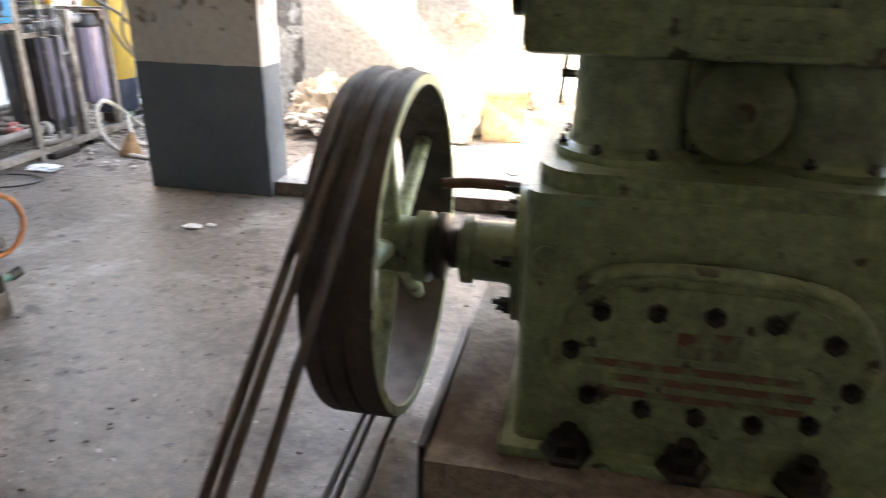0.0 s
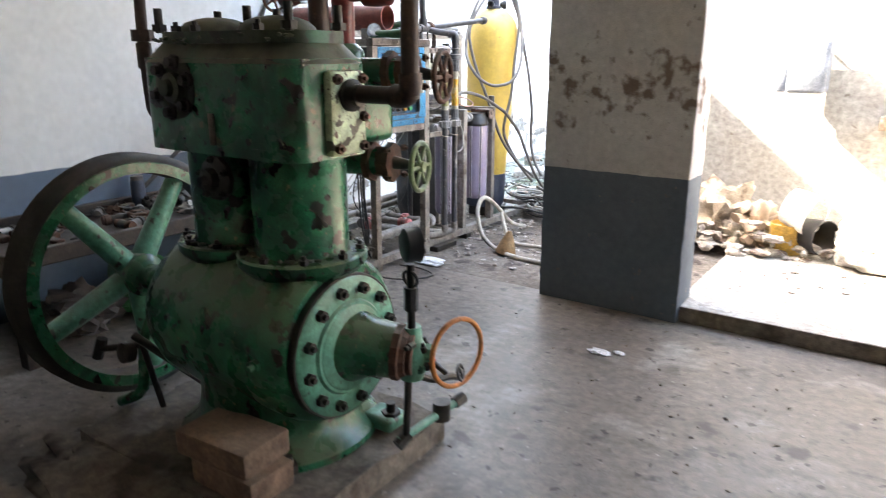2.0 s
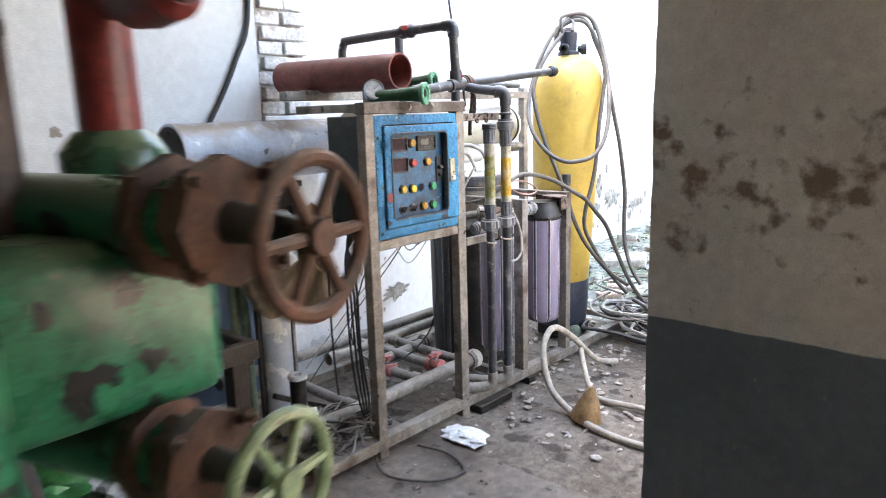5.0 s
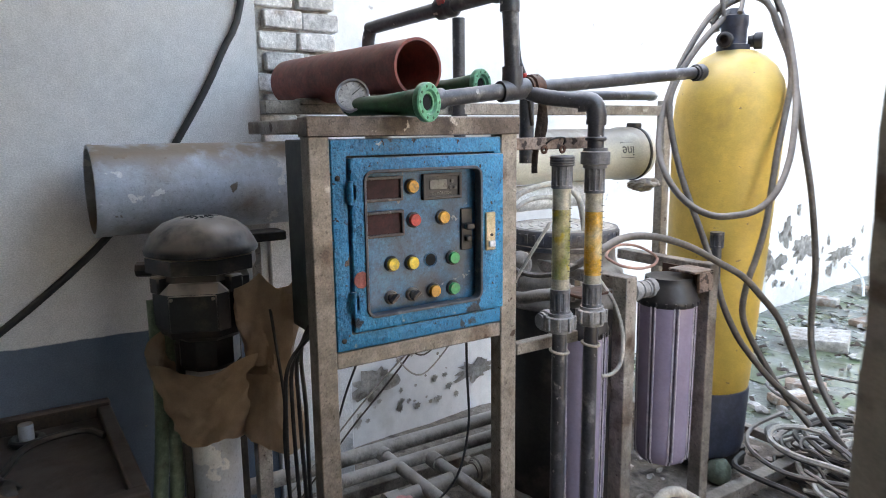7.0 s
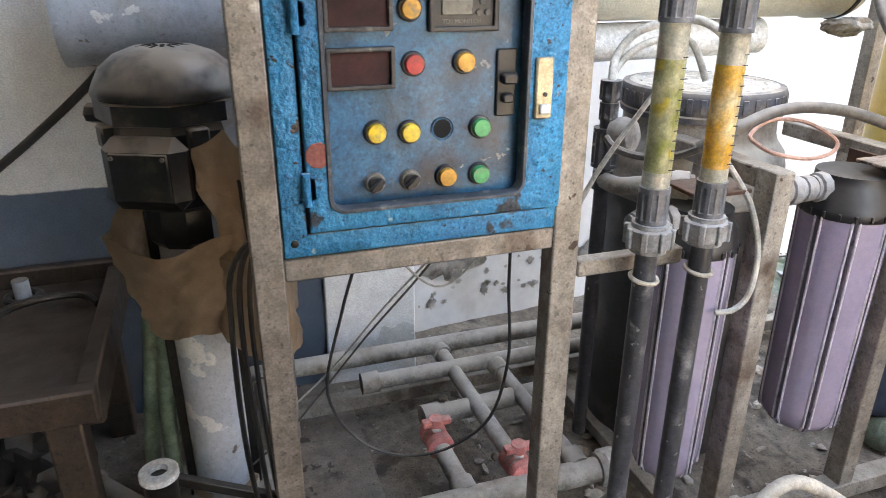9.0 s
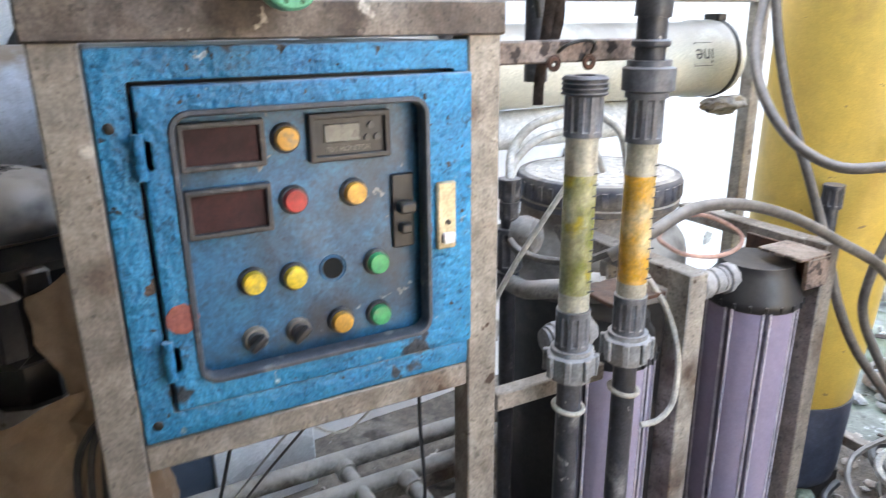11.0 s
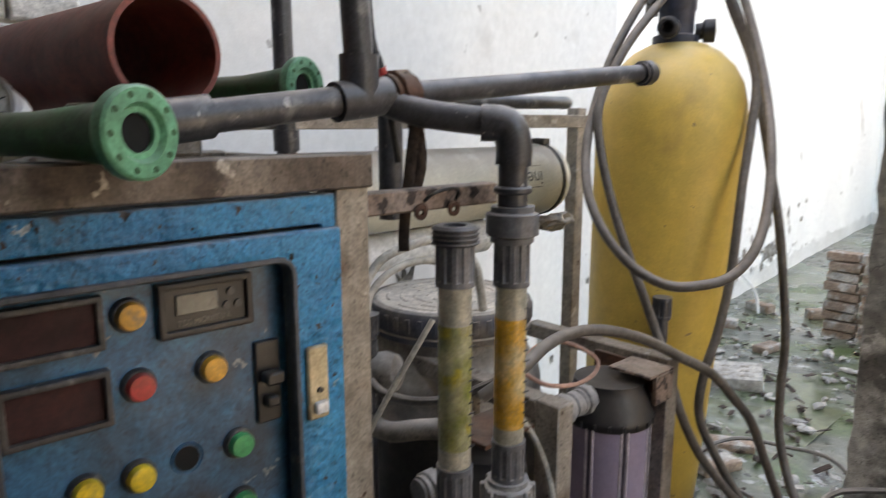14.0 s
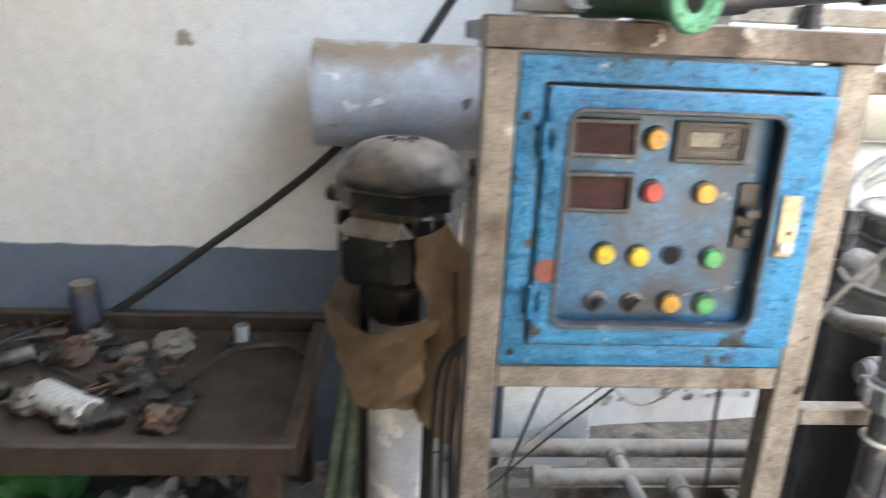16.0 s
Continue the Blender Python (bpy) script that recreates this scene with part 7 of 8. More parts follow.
part("paper_wrap", wrap((MX + 0.01, MY + 0.01), -160, 80, lambda w: 0.905 - 0.05 * math.sin(math.pi * w) + 0.012 * math.sin(19 * w), lambda w: 0.84 - 0.235 * min(1.0, 2.1 * w) - 0.025 * math.sin(7 * w) + 0.006 * math.sin(33 * w), lambda u: 0.135 + 0.052 * u, 3.0, 0.018), "cloth", pm, "brown wrapping paper slung under the motor", 25)
part("paper_tail", wrap((MX + 0.145, MY + 0.145), -150, 150, lambda w: 1.145 - 0.06 * abs(math.sin(8 * w)) - 0.05 * w, lambda w: 0.615 + 0.03 * math.sin(9 * w), lambda u: 0.088 - 0.045 * math.sin(math.pi * min(1.0, u * 1.15)) ** 2 * (1 if u > 0.45 else 0.55) + 0.012 * u, 8.0, 0.026), "cloth", pm, "bunched brown paper tied at the side", 25)
part("tie_cord", tube([(MX + 0.23, MY + 0.12, 1.02), (MX + 0.255, MY + 0.125, 0.90), (MX + 0.25, MY + 0.14, 0.75), (MX + 0.262, MY + 0.13, 0.60), (MX + 0.25, MY + 0.15, 0.30), (MX + 0.27, MY + 0.16, 0.06)], 0.005, 6, 5), "cable", pm, "black cord running down the paper")
part("pump_column", lathe((MX, MY, 0.06), (0, 0, 1), [(0.09, 0), (0.09, 0.03), (0.075, 0.04), (0.075, 0.80), (0, 0.80)], 28), "galv", pm, "grey steel pump column")
for dy in (-0.085, 0.085):
    part("tie_rod", box(MX - 0.012, MY + dy - 0.012, 0.05, MX + 0.012, MY + dy + 0.012, 0.90, 0.003), "iron", pm)
part("side_pipe", tube([(-4.605, 3.475, 1.0), (-4.55, 3.462, 0.62), (-4.50, 3.41, 0.21), (-4.495, 3.40, 0.08)], 0.022, 12, 3), "palepipe", pm, "faded pale green pipe")
part("side_pipe", tube([(-4.585, 3.515, 0.98), (-4.52, 3.495, 0.60), (-4.46, 3.465, 0.30), (-4.45, 3.46, 0.10)], 0.022, 12, 3), "palepipe", pm, "faded pale green pipe")
part("pump_base", box(MX - 0.13, MY - 0.13, 0.0, MX + 0.13, MY + 0.13, 0.065, 0.01), "dustpipe", pm)
pv = thing("pipe_stub", (-4.10, 3.47, 0.0), "dark pipe stub with a pale open rim among fittings", "pipe")
part("stub", cyl((-4.10, 3.47, 0.12), (-4.10, 3.47, 0.40), 0.036, None, 20), "iron", pv)
part("stub_rim", ring_plate((-4.10, 3.47, 0.395), (0, 0, 1), 0.042, 0.02, 0.02, 20), "white", pv)
part("stub_nut", union_nut((-4.10, 3.47, 0.20), (0, 0, 1), 0.05, 0.05), "dustpipe", pv)
part("elbow", tube([(-4.10, 3.47, 0.16), (-4.10, 3.46, 0.09), (-4.16, 3.38, 0.06), (-4.25, 3.28, 0.06)], 0.04, 12, 4), "dustpipe", pv)
part("tee", merge(cyl((-4.35, 3.30, 0.10), (-4.18, 3.36, 0.10), 0.032, None, 14), cyl((-4.26, 3.33, 0.10), (-4.26, 3.33, 0.2), 0.032, None, 14)), "dustpipe", pv)
ctn = thing("small_carton", (-4.17, 3.55, 0.0), "small white carton with a blue band, dusty, on the floor", "carton")
part("carton_body", box(-0.075, -0.06, 0, 0.075, 0.06, 0.14, 0.006, 2, pose(-4.17, 3.55, 0.045, 8, -14, 35)), "white", ctn)
part("carton_band", box(-0.0765, -0.0615, 0.05, 0.0765, 0.0615, 0.09, 0.004, 1, pose(-4.17, 3.55, 0.045, 8, -14, 35)), surf("blue_print", (0.04, 0.10, 0.35), (0.06, 0.14, 0.42), 12, 0.6), ctn, "printed blue band")
tangle = merge(*[tube([(-4.05 + rng.uniform(-0.18, 0.2), 3.62 + rng.uniform(-0.2, 0.2), 0.06 + rng.uniform(0, 0.16)) for _ in range(6)], rng.uniform(0.003, 0.006), 5, 5) for _ in range(26)])
solo("wire_tangle", tangle, "hose", "tangle of dusty wires on the floor", "wires", kind="stuff")

# ---- wooden tray bench ----
be = thing("wooden_bench", (-4.6, 2.5, 0.0), "dark stained wooden bench with a raised rim, full of scrap fittings", "bench")
part("tray", box(-4.95, 1.55, 0.50, -4.22, 3.35, 0.535, 0.004), "wood", be)
part("front_apron", box(-4.245, 1.55, 0.495, -4.20, 3.36, 0.578, 0.006), "wood", be)
part("back_rim", box(-4.965, 1.55, 0.50, -4.925, 3.36, 0.59, 0.006), "wood", be)
part("side_rim", box(-4.925, 3.315, 0.46, -4.245, 3.36, 0.575, 0.006), "wood", be)
part("side_rim", box(-4.925, 1.55, 0.46, -4.245, 1.59, 0.575, 0.006), "wood", be)
for x in (-4.92, -4.30):
    for y in (1.58, 3.24):
        part("leg", box(x, y, 0.0, x + 0.075, y + 0.075, 0.50, 0.005), "wood", be)
for k in range(72):
    y, x = rng.uniform(1.7, 3.02), rng.uniform(-4.86, -4.32)
    kind_ = k % 4
    if kind_ == 0:
        g = thing("pipe_fitting", (x, y, 0.536), "small dirty pipe fitting lying in the bench tray", "fitting", "scrap fittings")
        d = Vector((rng.uniform(-1, 1), rng.uniform(-1, 1), 0)).normalized()
        part("fitting_barrel", cyl(Vector((x, y, 0.562)) - d * 0.05, Vector((x, y, 0.562)) + d * 0.05, 0.024, None, 14), rng.choice(["hose", "iron", "drum", "rust"]), g)
        part("fitting_nut", union_nut(Vector((x, y, 0.562)) + d * 0.02, d, 0.03, 0.03), rng.choice(["iron", "rust", "iron"]), g)
    elif kind_ == 1:
        solo("rag_lump", blob((x, y, 0.565), (rng.uniform(0.04, 0.08), rng.uniform(0.03, 0.07), 0.035), 0.5, 2.5, 3, 0.536, k), rng.choice(["hose", "iron", "iron", "rust"]), "crumpled dusty scrap in the bench tray", "scrap", "scrap lumps")
    elif kind_ == 2:
        solo("scrap_wire", tube([(x + rng.uniform(-0.1, 0.1), y + rng.uniform(-0.12, 0.12), 0.545 + rng.uniform(0, 0.03)) for _ in range(5)], 0.005, 6, 5), rng.choice(["hose", "cable", "rust"]), "bent scrap wire in the bench tray", "wire", "scrap wires")
    else:
        solo("scrap_block", box(-0.04, -0.025, 0, 0.04, 0.025, 0.035, 0.005, 1, Matrix.Translation((x, y, 0.536)) @ pose(0, 0, 0, 0, 0, rng.uniform(0, 180))), rng.choice(["rust", "iron", "hose"]), "small rusty block in the bench tray", "scrap", "scrap blocks")
jar = thing("dark_bottle", (-4.85, 2.62, 0.536), "dark upright bottle with a pale cap against the wall", "bottle")
part("bottle", lathe((-4.85, 2.62, 0.536), (0, 0, 1), [(0.04, 0), (0.042, 0.01), (0.042, 0.15), (0.036, 0.17), (0, 0.17)], 20), "navy", jar)
part("cap", cyl((-4.85, 2.62, 0.70), (-4.85, 2.62, 0.725), 0.037, None, 18), "hose", jar)
cup = thing("metal_cup", (-4.83, 3.10, 0.536), "small bright metal part in a black ring", "fitting")
part("ring", torus((-4.83, 3.10, 0.545), (0, 0, 1), 0.042, 0.012, 24, 8), "black", cup)
part("sleeve", cyl((-4.83, 3.10, 0.54), (-4.83, 3.10, 0.60), 0.022, None, 16), "galv", cup)
wb = thing("white_filter_cartridge", (-4.36, 2.72, 0.536), "dirty white cylindrical cartridge lying in the tray", "cartridge")
part("cartridge_body", cyl((-4.44, 2.68, 0.575), (-4.34, 2.84, 0.575), 0.038, None, 24), "white", wb)
part("cartridge_end", cyl((-4.34, 2.84, 0.575), (-4.325, 2.864, 0.575), 0.03, None, 20), "hose", wb)
solo("tray_hose", tube([(-4.40, 2.92, 0.545), (-4.55, 3.02, 0.56), (-4.70, 3.10, 0.575), (-4.75, 3.25, 0.57), (-4.70, 3.31, 0.555)], 0.011, 8, 5), "iron", "dark hose piece curving across the tray", "hose")
for nm, c, sz, mt, lb in (("plastic_bag", (-4.50, 2.45, 0.12), (0.22, 0.24, 0.15), "greenbag", "crumpled green plastic bag under the bench"), ("plastic_bag", (-4.45, 2.85, 0.10), (0.16, 0.17, 0.13), "greybag", "crumpled grey plastic bag under the bench"),
                          ("plastic_bag", (-4.60, 3.08, 0.12), (0.14, 0.14, 0.16), "black", "black plastic bundle under the bench"), ("plastic_bag", (-4.55, 2.0, 0.10), (0.2, 0.22, 0.13), "beltrim", "dark brown bundle under the bench")):
    solo(nm, blob(c, sz, 0.45, 2.2, 4, 0.0, c[1] * 3), mt, lb, "bag", "bags under the bench")
solo("wall_cable", tube([(-4.955, 2.55, 0.565), (-4.95, 2.66, 0.585), (-4.95, 2.98, 0.82), (-4.95, 3.20, 0.985), (-4.95, 3.40, 1.16), (-4.95, 3.56, 1.36), (-4.95, 3.665, 1.50), (-4.95, 3.825, 1.78), (-4.952, 3.93, 2.1), (-4.955, 3.95, 3.19)], 0.013, 10, 5), "cable", "thick black cable sagging down the white wall", "cable")
lean = thing("leaning_stick", (-4.1, 1.7, 0.0), "thin pale stick leaning on the floor by the wall", "stick")
part("stick", cyl((-4.0, 1.25, 0.0), (-4.92, 1.45, 0.55), 0.012, None, 8), "steel", lean)

# ---- hoses and clutter on the passage floor ----
solo("beige_hose", tube([(-3.60, 5.35, 0.03), (-3.62, 5.15, 0.10), (-3.66, 4.95, 0.28), (-3.68, 4.80, 0.36), (-3.66, 4.68, 0.28), (-3.58, 4.62, 0.12), (-3.45, 4.60, 0.03), (-3.25, 4.52, 0.02), (-3.02, 4.50, 0.02), (-2.88, 4.56, 0.02), (-2.84, 4.75, 0.02)], 0.017, 12, 7), "beige", "beige hose in a standing loop on the floor", "hose")
solo("beige_hose", tube([(-3.60, 4.95, 0.22), (-3.50, 4.85, 0.10), (-3.42, 4.82, 0.03), (-3.2, 4.86, 0.02), (-2.98, 4.88, 0.02), (-2.9, 5.1, 0.02), (-3.0, 5.4, 0.03), (-3.15, 5.55, 0.1)], 0.015, 10, 6), "beige", "pale hose lying across the floor", "hose")
solo("brown_funnel", lathe((-3.36, 4.60, 0.01), (0.15, 0.1, 1), [(0.075, 0), (0.078, 0.01), (0.055, 0.08), (0.03, 0.14), (0.015, 0.17), (0.006, 0.17), (0.006, 0.16), (0, 0.15)], 18), surf("brown_leaf", (0.28, 0.16, 0.07), (0.38, 0.23, 0.11), 12, 0.7), "brown conical scrap standing on the floor", "funnel")
coil = thing("cable_heap", (-3.55, 6.0, 0.0), "big heap of tangled grey and black cables on the ground", "cables")
crg = random.Random(11)
for k in range(46):
    c = Vector((-3.55 + crg.gauss(0, 0.16), 5.98 + crg.gauss(0, 0.20), 0.03 + 0.006 * k * crg.uniform(0.5, 1.0)))
    R, e = crg.uniform(0.14, 0.36), crg.uniform(0.5, 1.0)
    a0, n = crg.uniform(0, 6.28), 9
    pts = [c + Vector((R * math.cos(a0 + i * 0.62), R * e * math.sin(a0 + i * 0.62), crg.uniform(-0.02, 0.035))) for i in range(n)]
    for p in pts:
        p.z = max(p.z, 0.012)
    part("cable", tube(pts, crg.choice([0.007, 0.009, 0.012]), 6, 4), crg.choice(["cable", "cable", "hose", "rubber", "wire", "hose"]), coil)
for k in range(4):
    part("cable", tube([(-3.70 + 0.05 * k, 5.75, 0.30 - 0.05 * k), (-3.50, 5.72 + 0.03 * k, 0.22), (-3.30 + 0.04 * k, 5.62, 0.05), (-3.20 + 0.05 * k, 5.35, 0.02), (-3.1 + 0.07 * k, 5.2 - 0.1 * k, 0.02)], 0.014, 8, 6), "wire" if k % 2 else "hose", coil)
solo("crumpled_paper", blob((-3.70, 4.10, 0.012), (0.12, 0.075, 0.02), 0.45, 2.5, 3, 0.002, 3), "paper", "crumpled white paper on the concrete floor", "paper")
solo("paper_scrap", blob((-2.09, 3.32, 0.008), (0.055, 0.028, 0.012), 0.5, 2.5, 3, 0.003, 8), "paper", "small torn paper scrap on the floor", "paper")
solo("paper_scrap", blob((-2.0, 3.36, 0.008), (0.028, 0.018, 0.010), 0.5, 2.5, 2, 0.003, 9), "paper", "tiny torn paper scrap on the floor", "paper")
solo("floor_cable", tube([(-3.95, 3.75, 0.03), (-3.75, 3.62, 0.012), (-3.55, 3.70, 0.012), (-3.50, 3.85, 0.012), (-3.65, 3.92, 0.012), (-3.80, 3.88, 0.02)], 0.006, 6, 6), "cable", "thin black cable looping on the floor", "cable")
specks = merge(*[blob((crg.uniform(-4.0, 3.0), crg.uniform(0.6, 3.9), 0.004), (crg.uniform(0.003, 0.012), crg.uniform(0.003, 0.012), 0.004), 0.4, 2, 1, 0.0, k) for k in range(380)])
solo("floor_grit", specks, "pad", "scattered grit and crumbs on the concrete floor", "grit", kind="stuff")
deb = merge(*[blob((crg.uniform(-4.9, -2.85), crg.uniform(4.3, 6.2), 0.006), (crg.uniform(0.006, 0.03), crg.uniform(0.006, 0.03), crg.uniform(0.004, 0.014)), 0.5, 2, 1, 0.0, k) for k in range(420)])
solo("passage_rubble", deb, "trash", "crumbled plaster and dirt on the passage floor", "rubble", kind="stuff")
wetdeb = merge(*[blob((crg.uniform(-5.3, -3.7), crg.uniform(6.2, 9.5), -0.01), (crg.uniform(0.01, 0.06), crg.uniform(0.01, 0.05), crg.uniform(0.008, 0.025)), 0.5, 2, 1, -0.04, k) for k in range(110)])
solo("wet_litter", wetdeb, "mortar", "pale litter floating in the wet mud", "litter", kind="stuff")
setting("water", rough_sheet(-6.3, 6.9, -4.2, 16.4, -0.031, 0.5, 0.0, 1.0, 0.003), "puddle")
slab = thing("cast_block", (-4.86, 7.87, -0.02), "pale perforated cast block lying in the wet mud", "block")
SLAB = pose(-4.86, 7.87, -0.02, 3, -4, 24)
part("block_body", box(-0.20, -0.15, 0, 0.20, 0.15, 0.085, 0.010, 2, SLAB), "yard", slab)
for q in range(9):
    part("block_slot", box(-0.15 + 0.11 * (q % 3), -0.10 + 0.075 * (q // 3), 0.083, -0.10 + 0.11 * (q % 3), -0.075 + 0.075 * (q // 3), 0.087, 0.001, 1, SLAB), "bareplaster", slab)
for k, (x, y, a) in enumerate(((-5.45, 9.05, 14), (-5.44, 9.75, -12), (-5.0, 9.9, 50), (-4.95, 8.7, 80), (-4.45, 7.0, 30), (-4.40, 6.75, 70))):
    solo("loose_brick", box(-0.11, -0.055, 0, 0.11, 0.055, 0.075 if k < 3 else 0.05, 0.008, 2, pose(x, y, -0.03, 0, 0, a)), "brick", "weathered brick lying in the wet mud", "brick", "loose bricks")
solo("bent_stick", tube([(-5.62, 9.75, 0.26), (-5.48, 9.72, 0.14), (-5.40, 9.62, -0.02)], 0.012, 8, 3), "white", "pale stick leaning from the wall into the mud", "stick")
lit = thing("mud_litter", (-4.8, 8.2, -0.03), "dark leaves and torn scraps trodden into the mud", "litter", kind="stuff")
lrg = random.Random(5)
scraps = []
for k in range(300):
    x, y = lrg.uniform(-5.5, -3.85), 6.3 + 4.2 * lrg.random() ** 1.4
    scraps.append(box(-lrg.uniform(0.006, 0.045), -lrg.uniform(0.004, 0.020), 0, lrg.uniform(0.006, 0.045), lrg.uniform(0.004, 0.020), 0.004, 0, 1, pose(x, y, -0.018 + lrg.uniform(0, 0.012), lrg.uniform(-25, 25), lrg.uniform(-25, 25), lrg.uniform(0, 180))))
part("dark_scraps", merge(*scraps[:260]), "darkrag", lit)
part("pale_scraps", merge(*scraps[260:300]), "mortar", lit)
# stack of bricks by the yard wall
bs = thing("brick_stack", (-4.6, 9.4, -0.03), "dry stack of old clay bricks beside the wall", "brick stack")
me_b = None
for lv in range(9):
    for j in range(2):
        m_ = pose(-4.71 + 0.24 * j + 0.014 * math.sin(lv * 2.1), 9.42 + 0.012 * math.cos(lv * 3.0), -0.04 + 0.076 * lv, 0, 0, 3 * math.sin(lv * 1.7 + j))
        if me_b is None:
            me_b = link("brick", box(-0.11, -0.055, 0, 0.11, 0.055, 0.066, 0.007), "brick", Vector((0, 0, 0)))
            ob_b = me_b
        else:
            ob_b = new("brick", me_b.data)
        ob_b.parent = bs
        ob_b.matrix_parent_inverse = Matrix.Translation(-HOME[bs])
        ob_b.matrix_basis = m_

# ================= yard =================
def crumpled(c, sz, seed, flat, rough=0.5):
    return blob(c, sz, rough, 2.4, 4, flat, seed)


YZ = 0.085
for k, (c, sz, mt) in enumerate((((-2.10, 5.80, 0.22), (0.30, 0.24, 0.26), "tan"), ((-1.85, 5.72, 0.18), (0.20, 0.2, 0.18), "cloth"), ((-2.35, 5.85, 0.2), (0.2, 0.22, 0.2), "tan"), ((-1.95, 5.62, 0.14), (0.13, 0.12, 0.13), "tan"))):
    solo("crumpled_cloth", crumpled(c, sz, k + 1.3, YZ), mt, "crumpled tan cloth bundle on the rubbish heap", "cloth", "rubbish bundles")
hp = merge(*[blob((crg.gauss(-1.95, 0.32), crg.gauss(5.75, 0.22), YZ + abs(crg.gauss(0, 0.07))), (crg.uniform(0.02, 0.09), crg.uniform(0.02, 0.08), crg.uniform(0.01, 0.04)), 0.6, 2.2, 2, YZ, k) for k in range(260)])
solo("rubbish_heap", hp, "trash", "heap of torn paper, rag and plaster rubbish in the yard", "rubbish", kind="stuff")
ground_lit = merge(*[blob((crg.uniform(-1.8, 2.5), crg.uniform(4.3, 6.3), YZ + 0.004), (crg.uniform(0.005, 0.025), crg.uniform(0.005, 0.025), 0.006), 0.5, 2, 1, YZ, k) for k in range(200)])
solo("yard_grit", ground_lit, "trash", "grit scattered on the sunlit yard", "grit", kind="stuff")
tub = thing("amber_tub", (-1.60, 5.55, YZ), "amber plastic tub standing in the rubbish", "tub")
part("tub_body", lathe((-1.60, 5.55, YZ), (0, 0, 1), [(0.10, 0), (0.105, 0.01), (0.12, 0.20), (0.124, 0.21), (0.116, 0.21), (0.10, 0.015), (0, 0.015)], 28), "ybin", tub)
wt = thing("white_bowl", (-1.50, 5.58, 0.29), "white plastic bowl tipped over on the tub", "bowl")
part("bowl_shell", lathe((-1.62, 5.58, 0.42), (0.9, -0.35, -0.25), [(0.10, 0), (0.13, 0.01), (0.15, 0.20), (0.155, 0.205), (0.148, 0.205), (0.122, 0.018), (0, 0.015)], 30), "white", wt)
kt = thing("black_bucket", (-1.42, 5.50, YZ), "black plastic bucket lying on its side", "bucket")
part("bucket_shell", lathe((-1.52, 5.58, 0.24), (0.8, -0.55, 0.0), [(0.0, 0), (0.10, 0.0), (0.125, 0.20), (0.118, 0.20), (0.095, 0.01), (0, 0.01)], 28), "black", kt)
for c, sz, sd, mt in (((-1.05, 5.42, 0.26), (0.24, 0.18, 0.22), 3.3, "sack"), ((-0.86, 5.75, 0.30), (0.22, 0.2, 0.26), 6.1, "sack"), ((-0.30, 5.9, 0.32), (0.30, 0.22, 0.28), 9.4, "sack"), ((0.45, 5.95, 0.30), (0.3, 0.2, 0.25), 12.4, "sack"), ((0.10, 6.1, 0.55), (0.26, 0.2, 0.24), 15.0, "sack")):
    solo("woven_sack", crumpled(c, sz, sd, YZ, 0.28), mt, "stuffed white woven sack slumped in the yard", "sack", "sacks")
for a, b in (((-0.62, 5.55, YZ, 8), (0.34, 0.16, 0.36)), ((-0.30, 5.50, YZ, -12), (0.24, 0.2, 0.22)), ((0.10, 5.60, YZ, 20), (0.3, 0.2, 0.2))):
    cb = thing("cardboard_box", a[:3], "open brown cardboard box among the sacks", "box", "cardboard boxes")
    m_ = pose(a[0], a[1], a[2], 0, 0, a[3])
    w, d_, h_ = b
    for s in (-1, 1):
        part("box_side", box(-w / 2, s * d_ / 2 - 0.004, 0, w / 2, s * d_ / 2 + 0.004, h_, 0.001, 1, m_), "card", cb)
        part("box_end", box(s * w / 2 - 0.004, -d_ / 2, 0, s * w / 2 + 0.004, d_ / 2, h_, 0.001, 1, m_), "card", cb)
        part("box_flap", box(-w / 2, -0.004, 0, w / 2, 0.004, d_ * 0.45, 0.001, 1, m_ @ pose(0, s * d_ / 2, h_, -s * 50, 0, 0)), "card", cb)
    part("box_floor", box(-w / 2, -d_ / 2, 0.002, w / 2, d_ / 2, 0.01, 0, 1, m_), "card", cb)
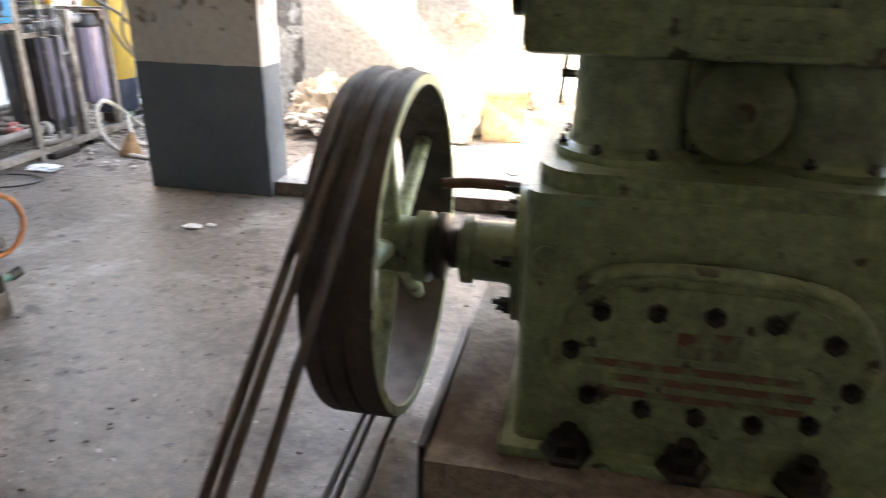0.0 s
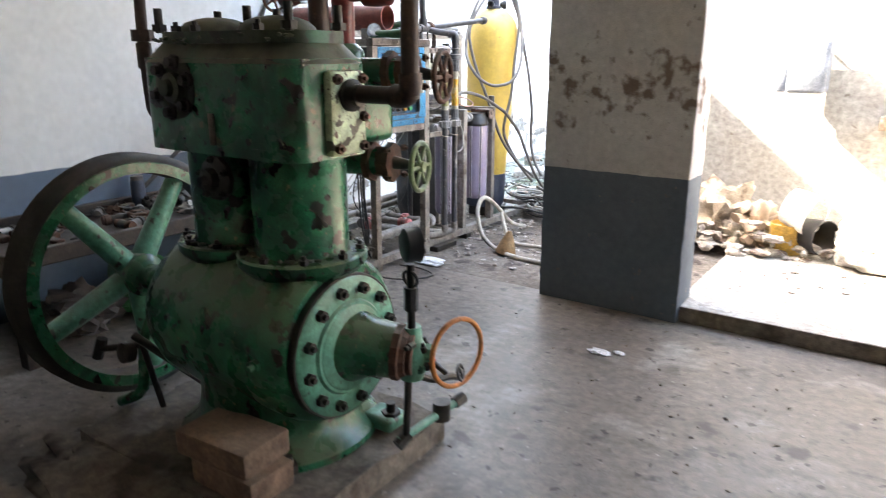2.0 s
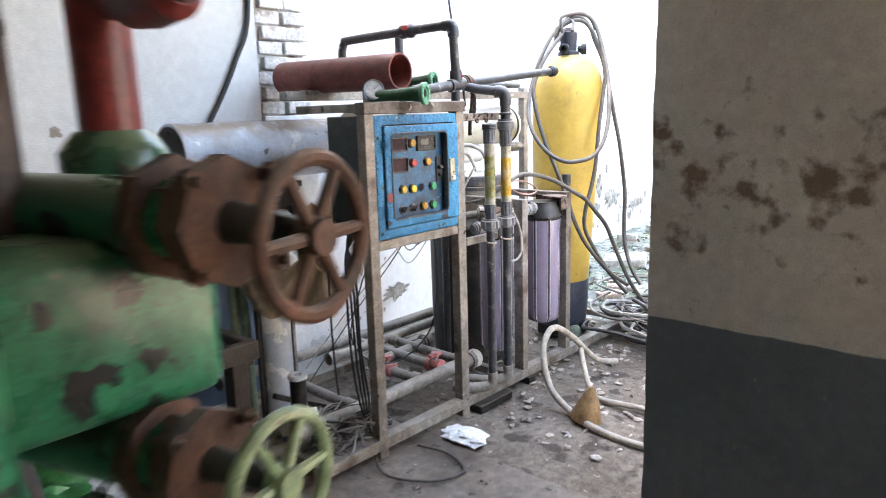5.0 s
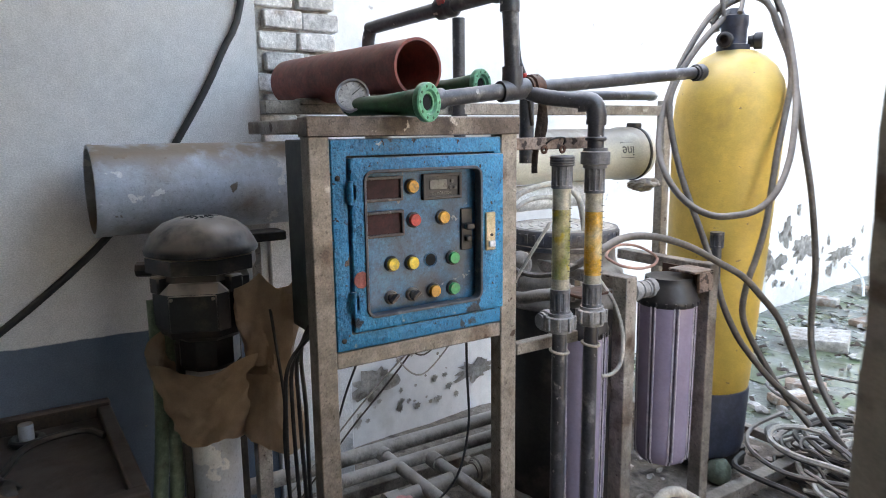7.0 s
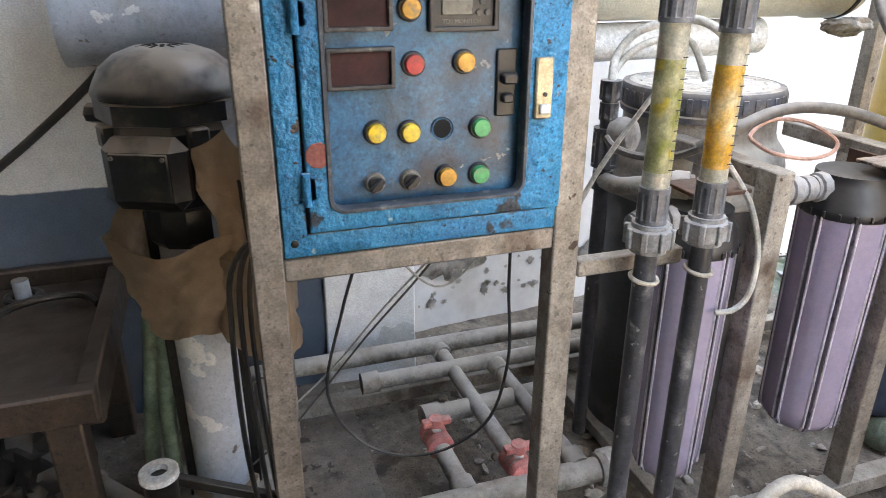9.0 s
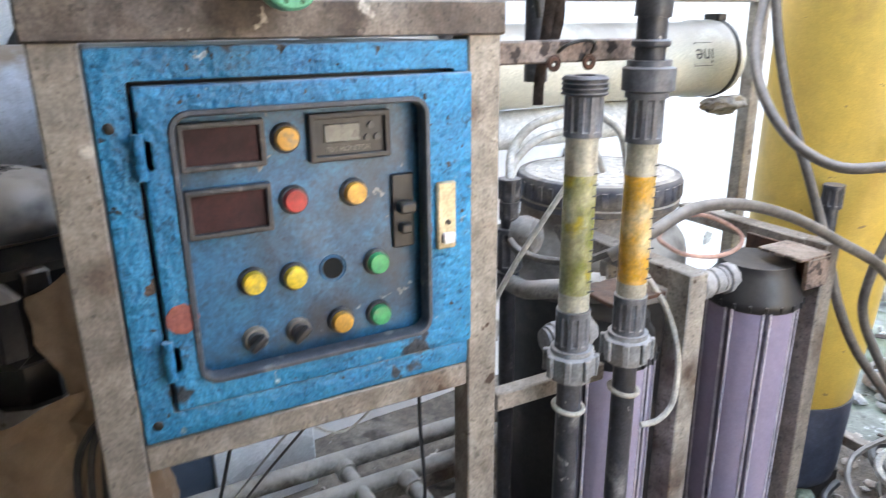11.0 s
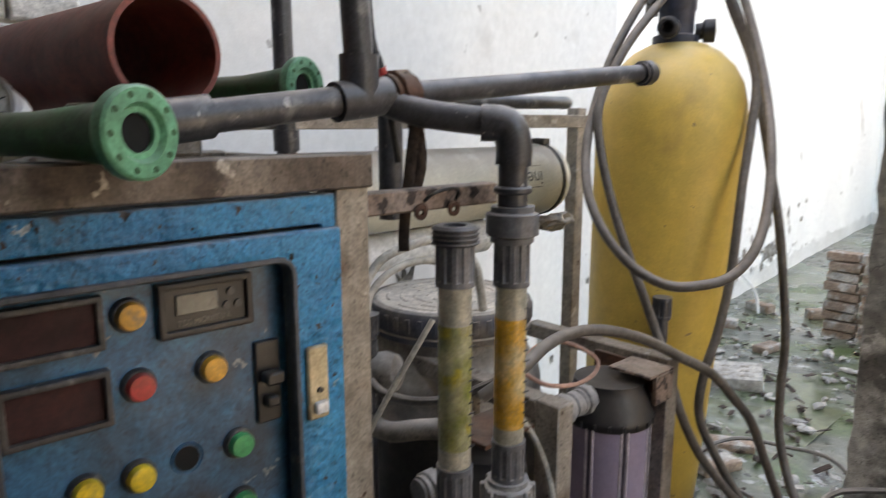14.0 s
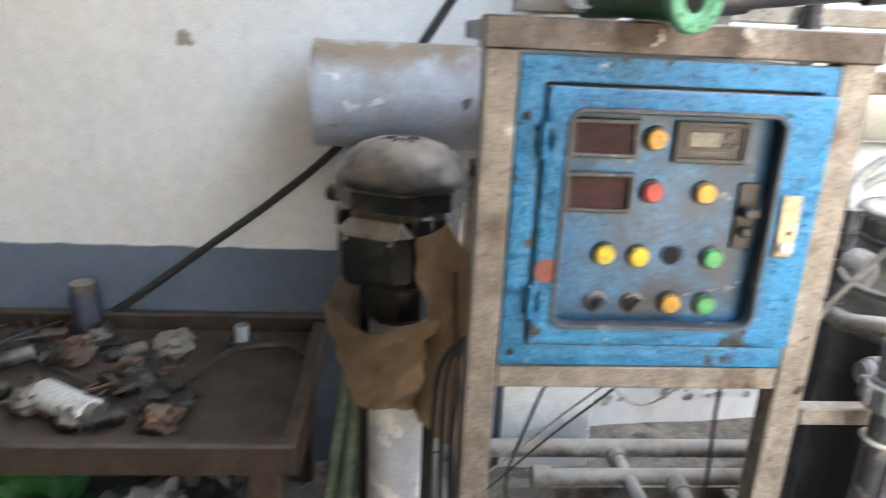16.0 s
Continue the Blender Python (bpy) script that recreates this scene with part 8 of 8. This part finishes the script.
gb = thing("grey_tub", (-1.64, 6.40, 1.20), "grey plastic tub hung on the yard wall", "tub")
part("tub_body", box(-1.85, 6.22, 1.16, -1.575, 6.46, 1.555, 0.03, 3), "greybin", gb)
part("tub_flap", box(-1.925, 6.25, 1.165, -1.855, 6.42, 1.35, 0.012, 2), "greybin", gb)
part("wall_hook", cyl((-1.70, 6.40, 1.53), (-1.70, 6.52, 1.55), 0.012, None, 8), "iron", gb)
yb = solo("loose_brick", box(-1.20, 6.36, 0.90, -0.98, 6.52, 1.0, 0.008, 2), "brick", "clay brick stub set in the yard wall", "brick", "loose bricks")
solo("plastic_hoop", torus((-0.72, 5.75, 0.62), (0.3, -1, 0.5), 0.22, 0.022, 36, 8), "white", "white plastic pipe hoop leaning over the sacks", "hoop")
solo("wire_ring", torus((-0.42, 4.55, 0.16), (0.2, -1, 0.2), 0.075, 0.005, 28, 6), "cable", "thin black wire ring standing on the yard floor", "ring")
solo("net_bag", crumpled((0.2, 6.42, 1.15), (0.13, 0.10, 0.11), 4.4, None, 0.3), "greybin", "blue-grey net bag hanging on the yard wall", "bag")

# ---- whitewashed brick end of the wall, laid brick by brick ----
pier = setting("wall_brick_pier", box(-5.165, 3.972, -0.05, -4.985, 4.27, WALL_H, 0), "mortar")
setting("trim_pier_plaster", box(-5.17, 3.973, -0.05, -4.945, 4.30, 1.50, 0.004), "farwall")
mesh_a = link("brick", box(-0.105, -0.075, 0, 0.105, 0.075, 0.066, 0.005), "wbrick", Vector((0, 0, 0)))
first = True
for lv in range(20, 41):
    z = -0.05 + 0.078 * lv
    odd = lv % 2
    for j in range(2):
        ob_ = mesh_a if first else new("brick", mesh_a.data)
        first = False
        ob_.parent = pier
        yy = 3.972 + 0.077 + 0.158 * j + (0.022 if odd else -0.002) + 0.006 * math.sin(lv * 5.3 + j)
        ob_.matrix_basis = pose(-5.063 + 0.01 * math.sin(lv * 3.1 + j * 2), yy, z, 0, 0, 1.5 * math.sin(lv * 1.9 + j))
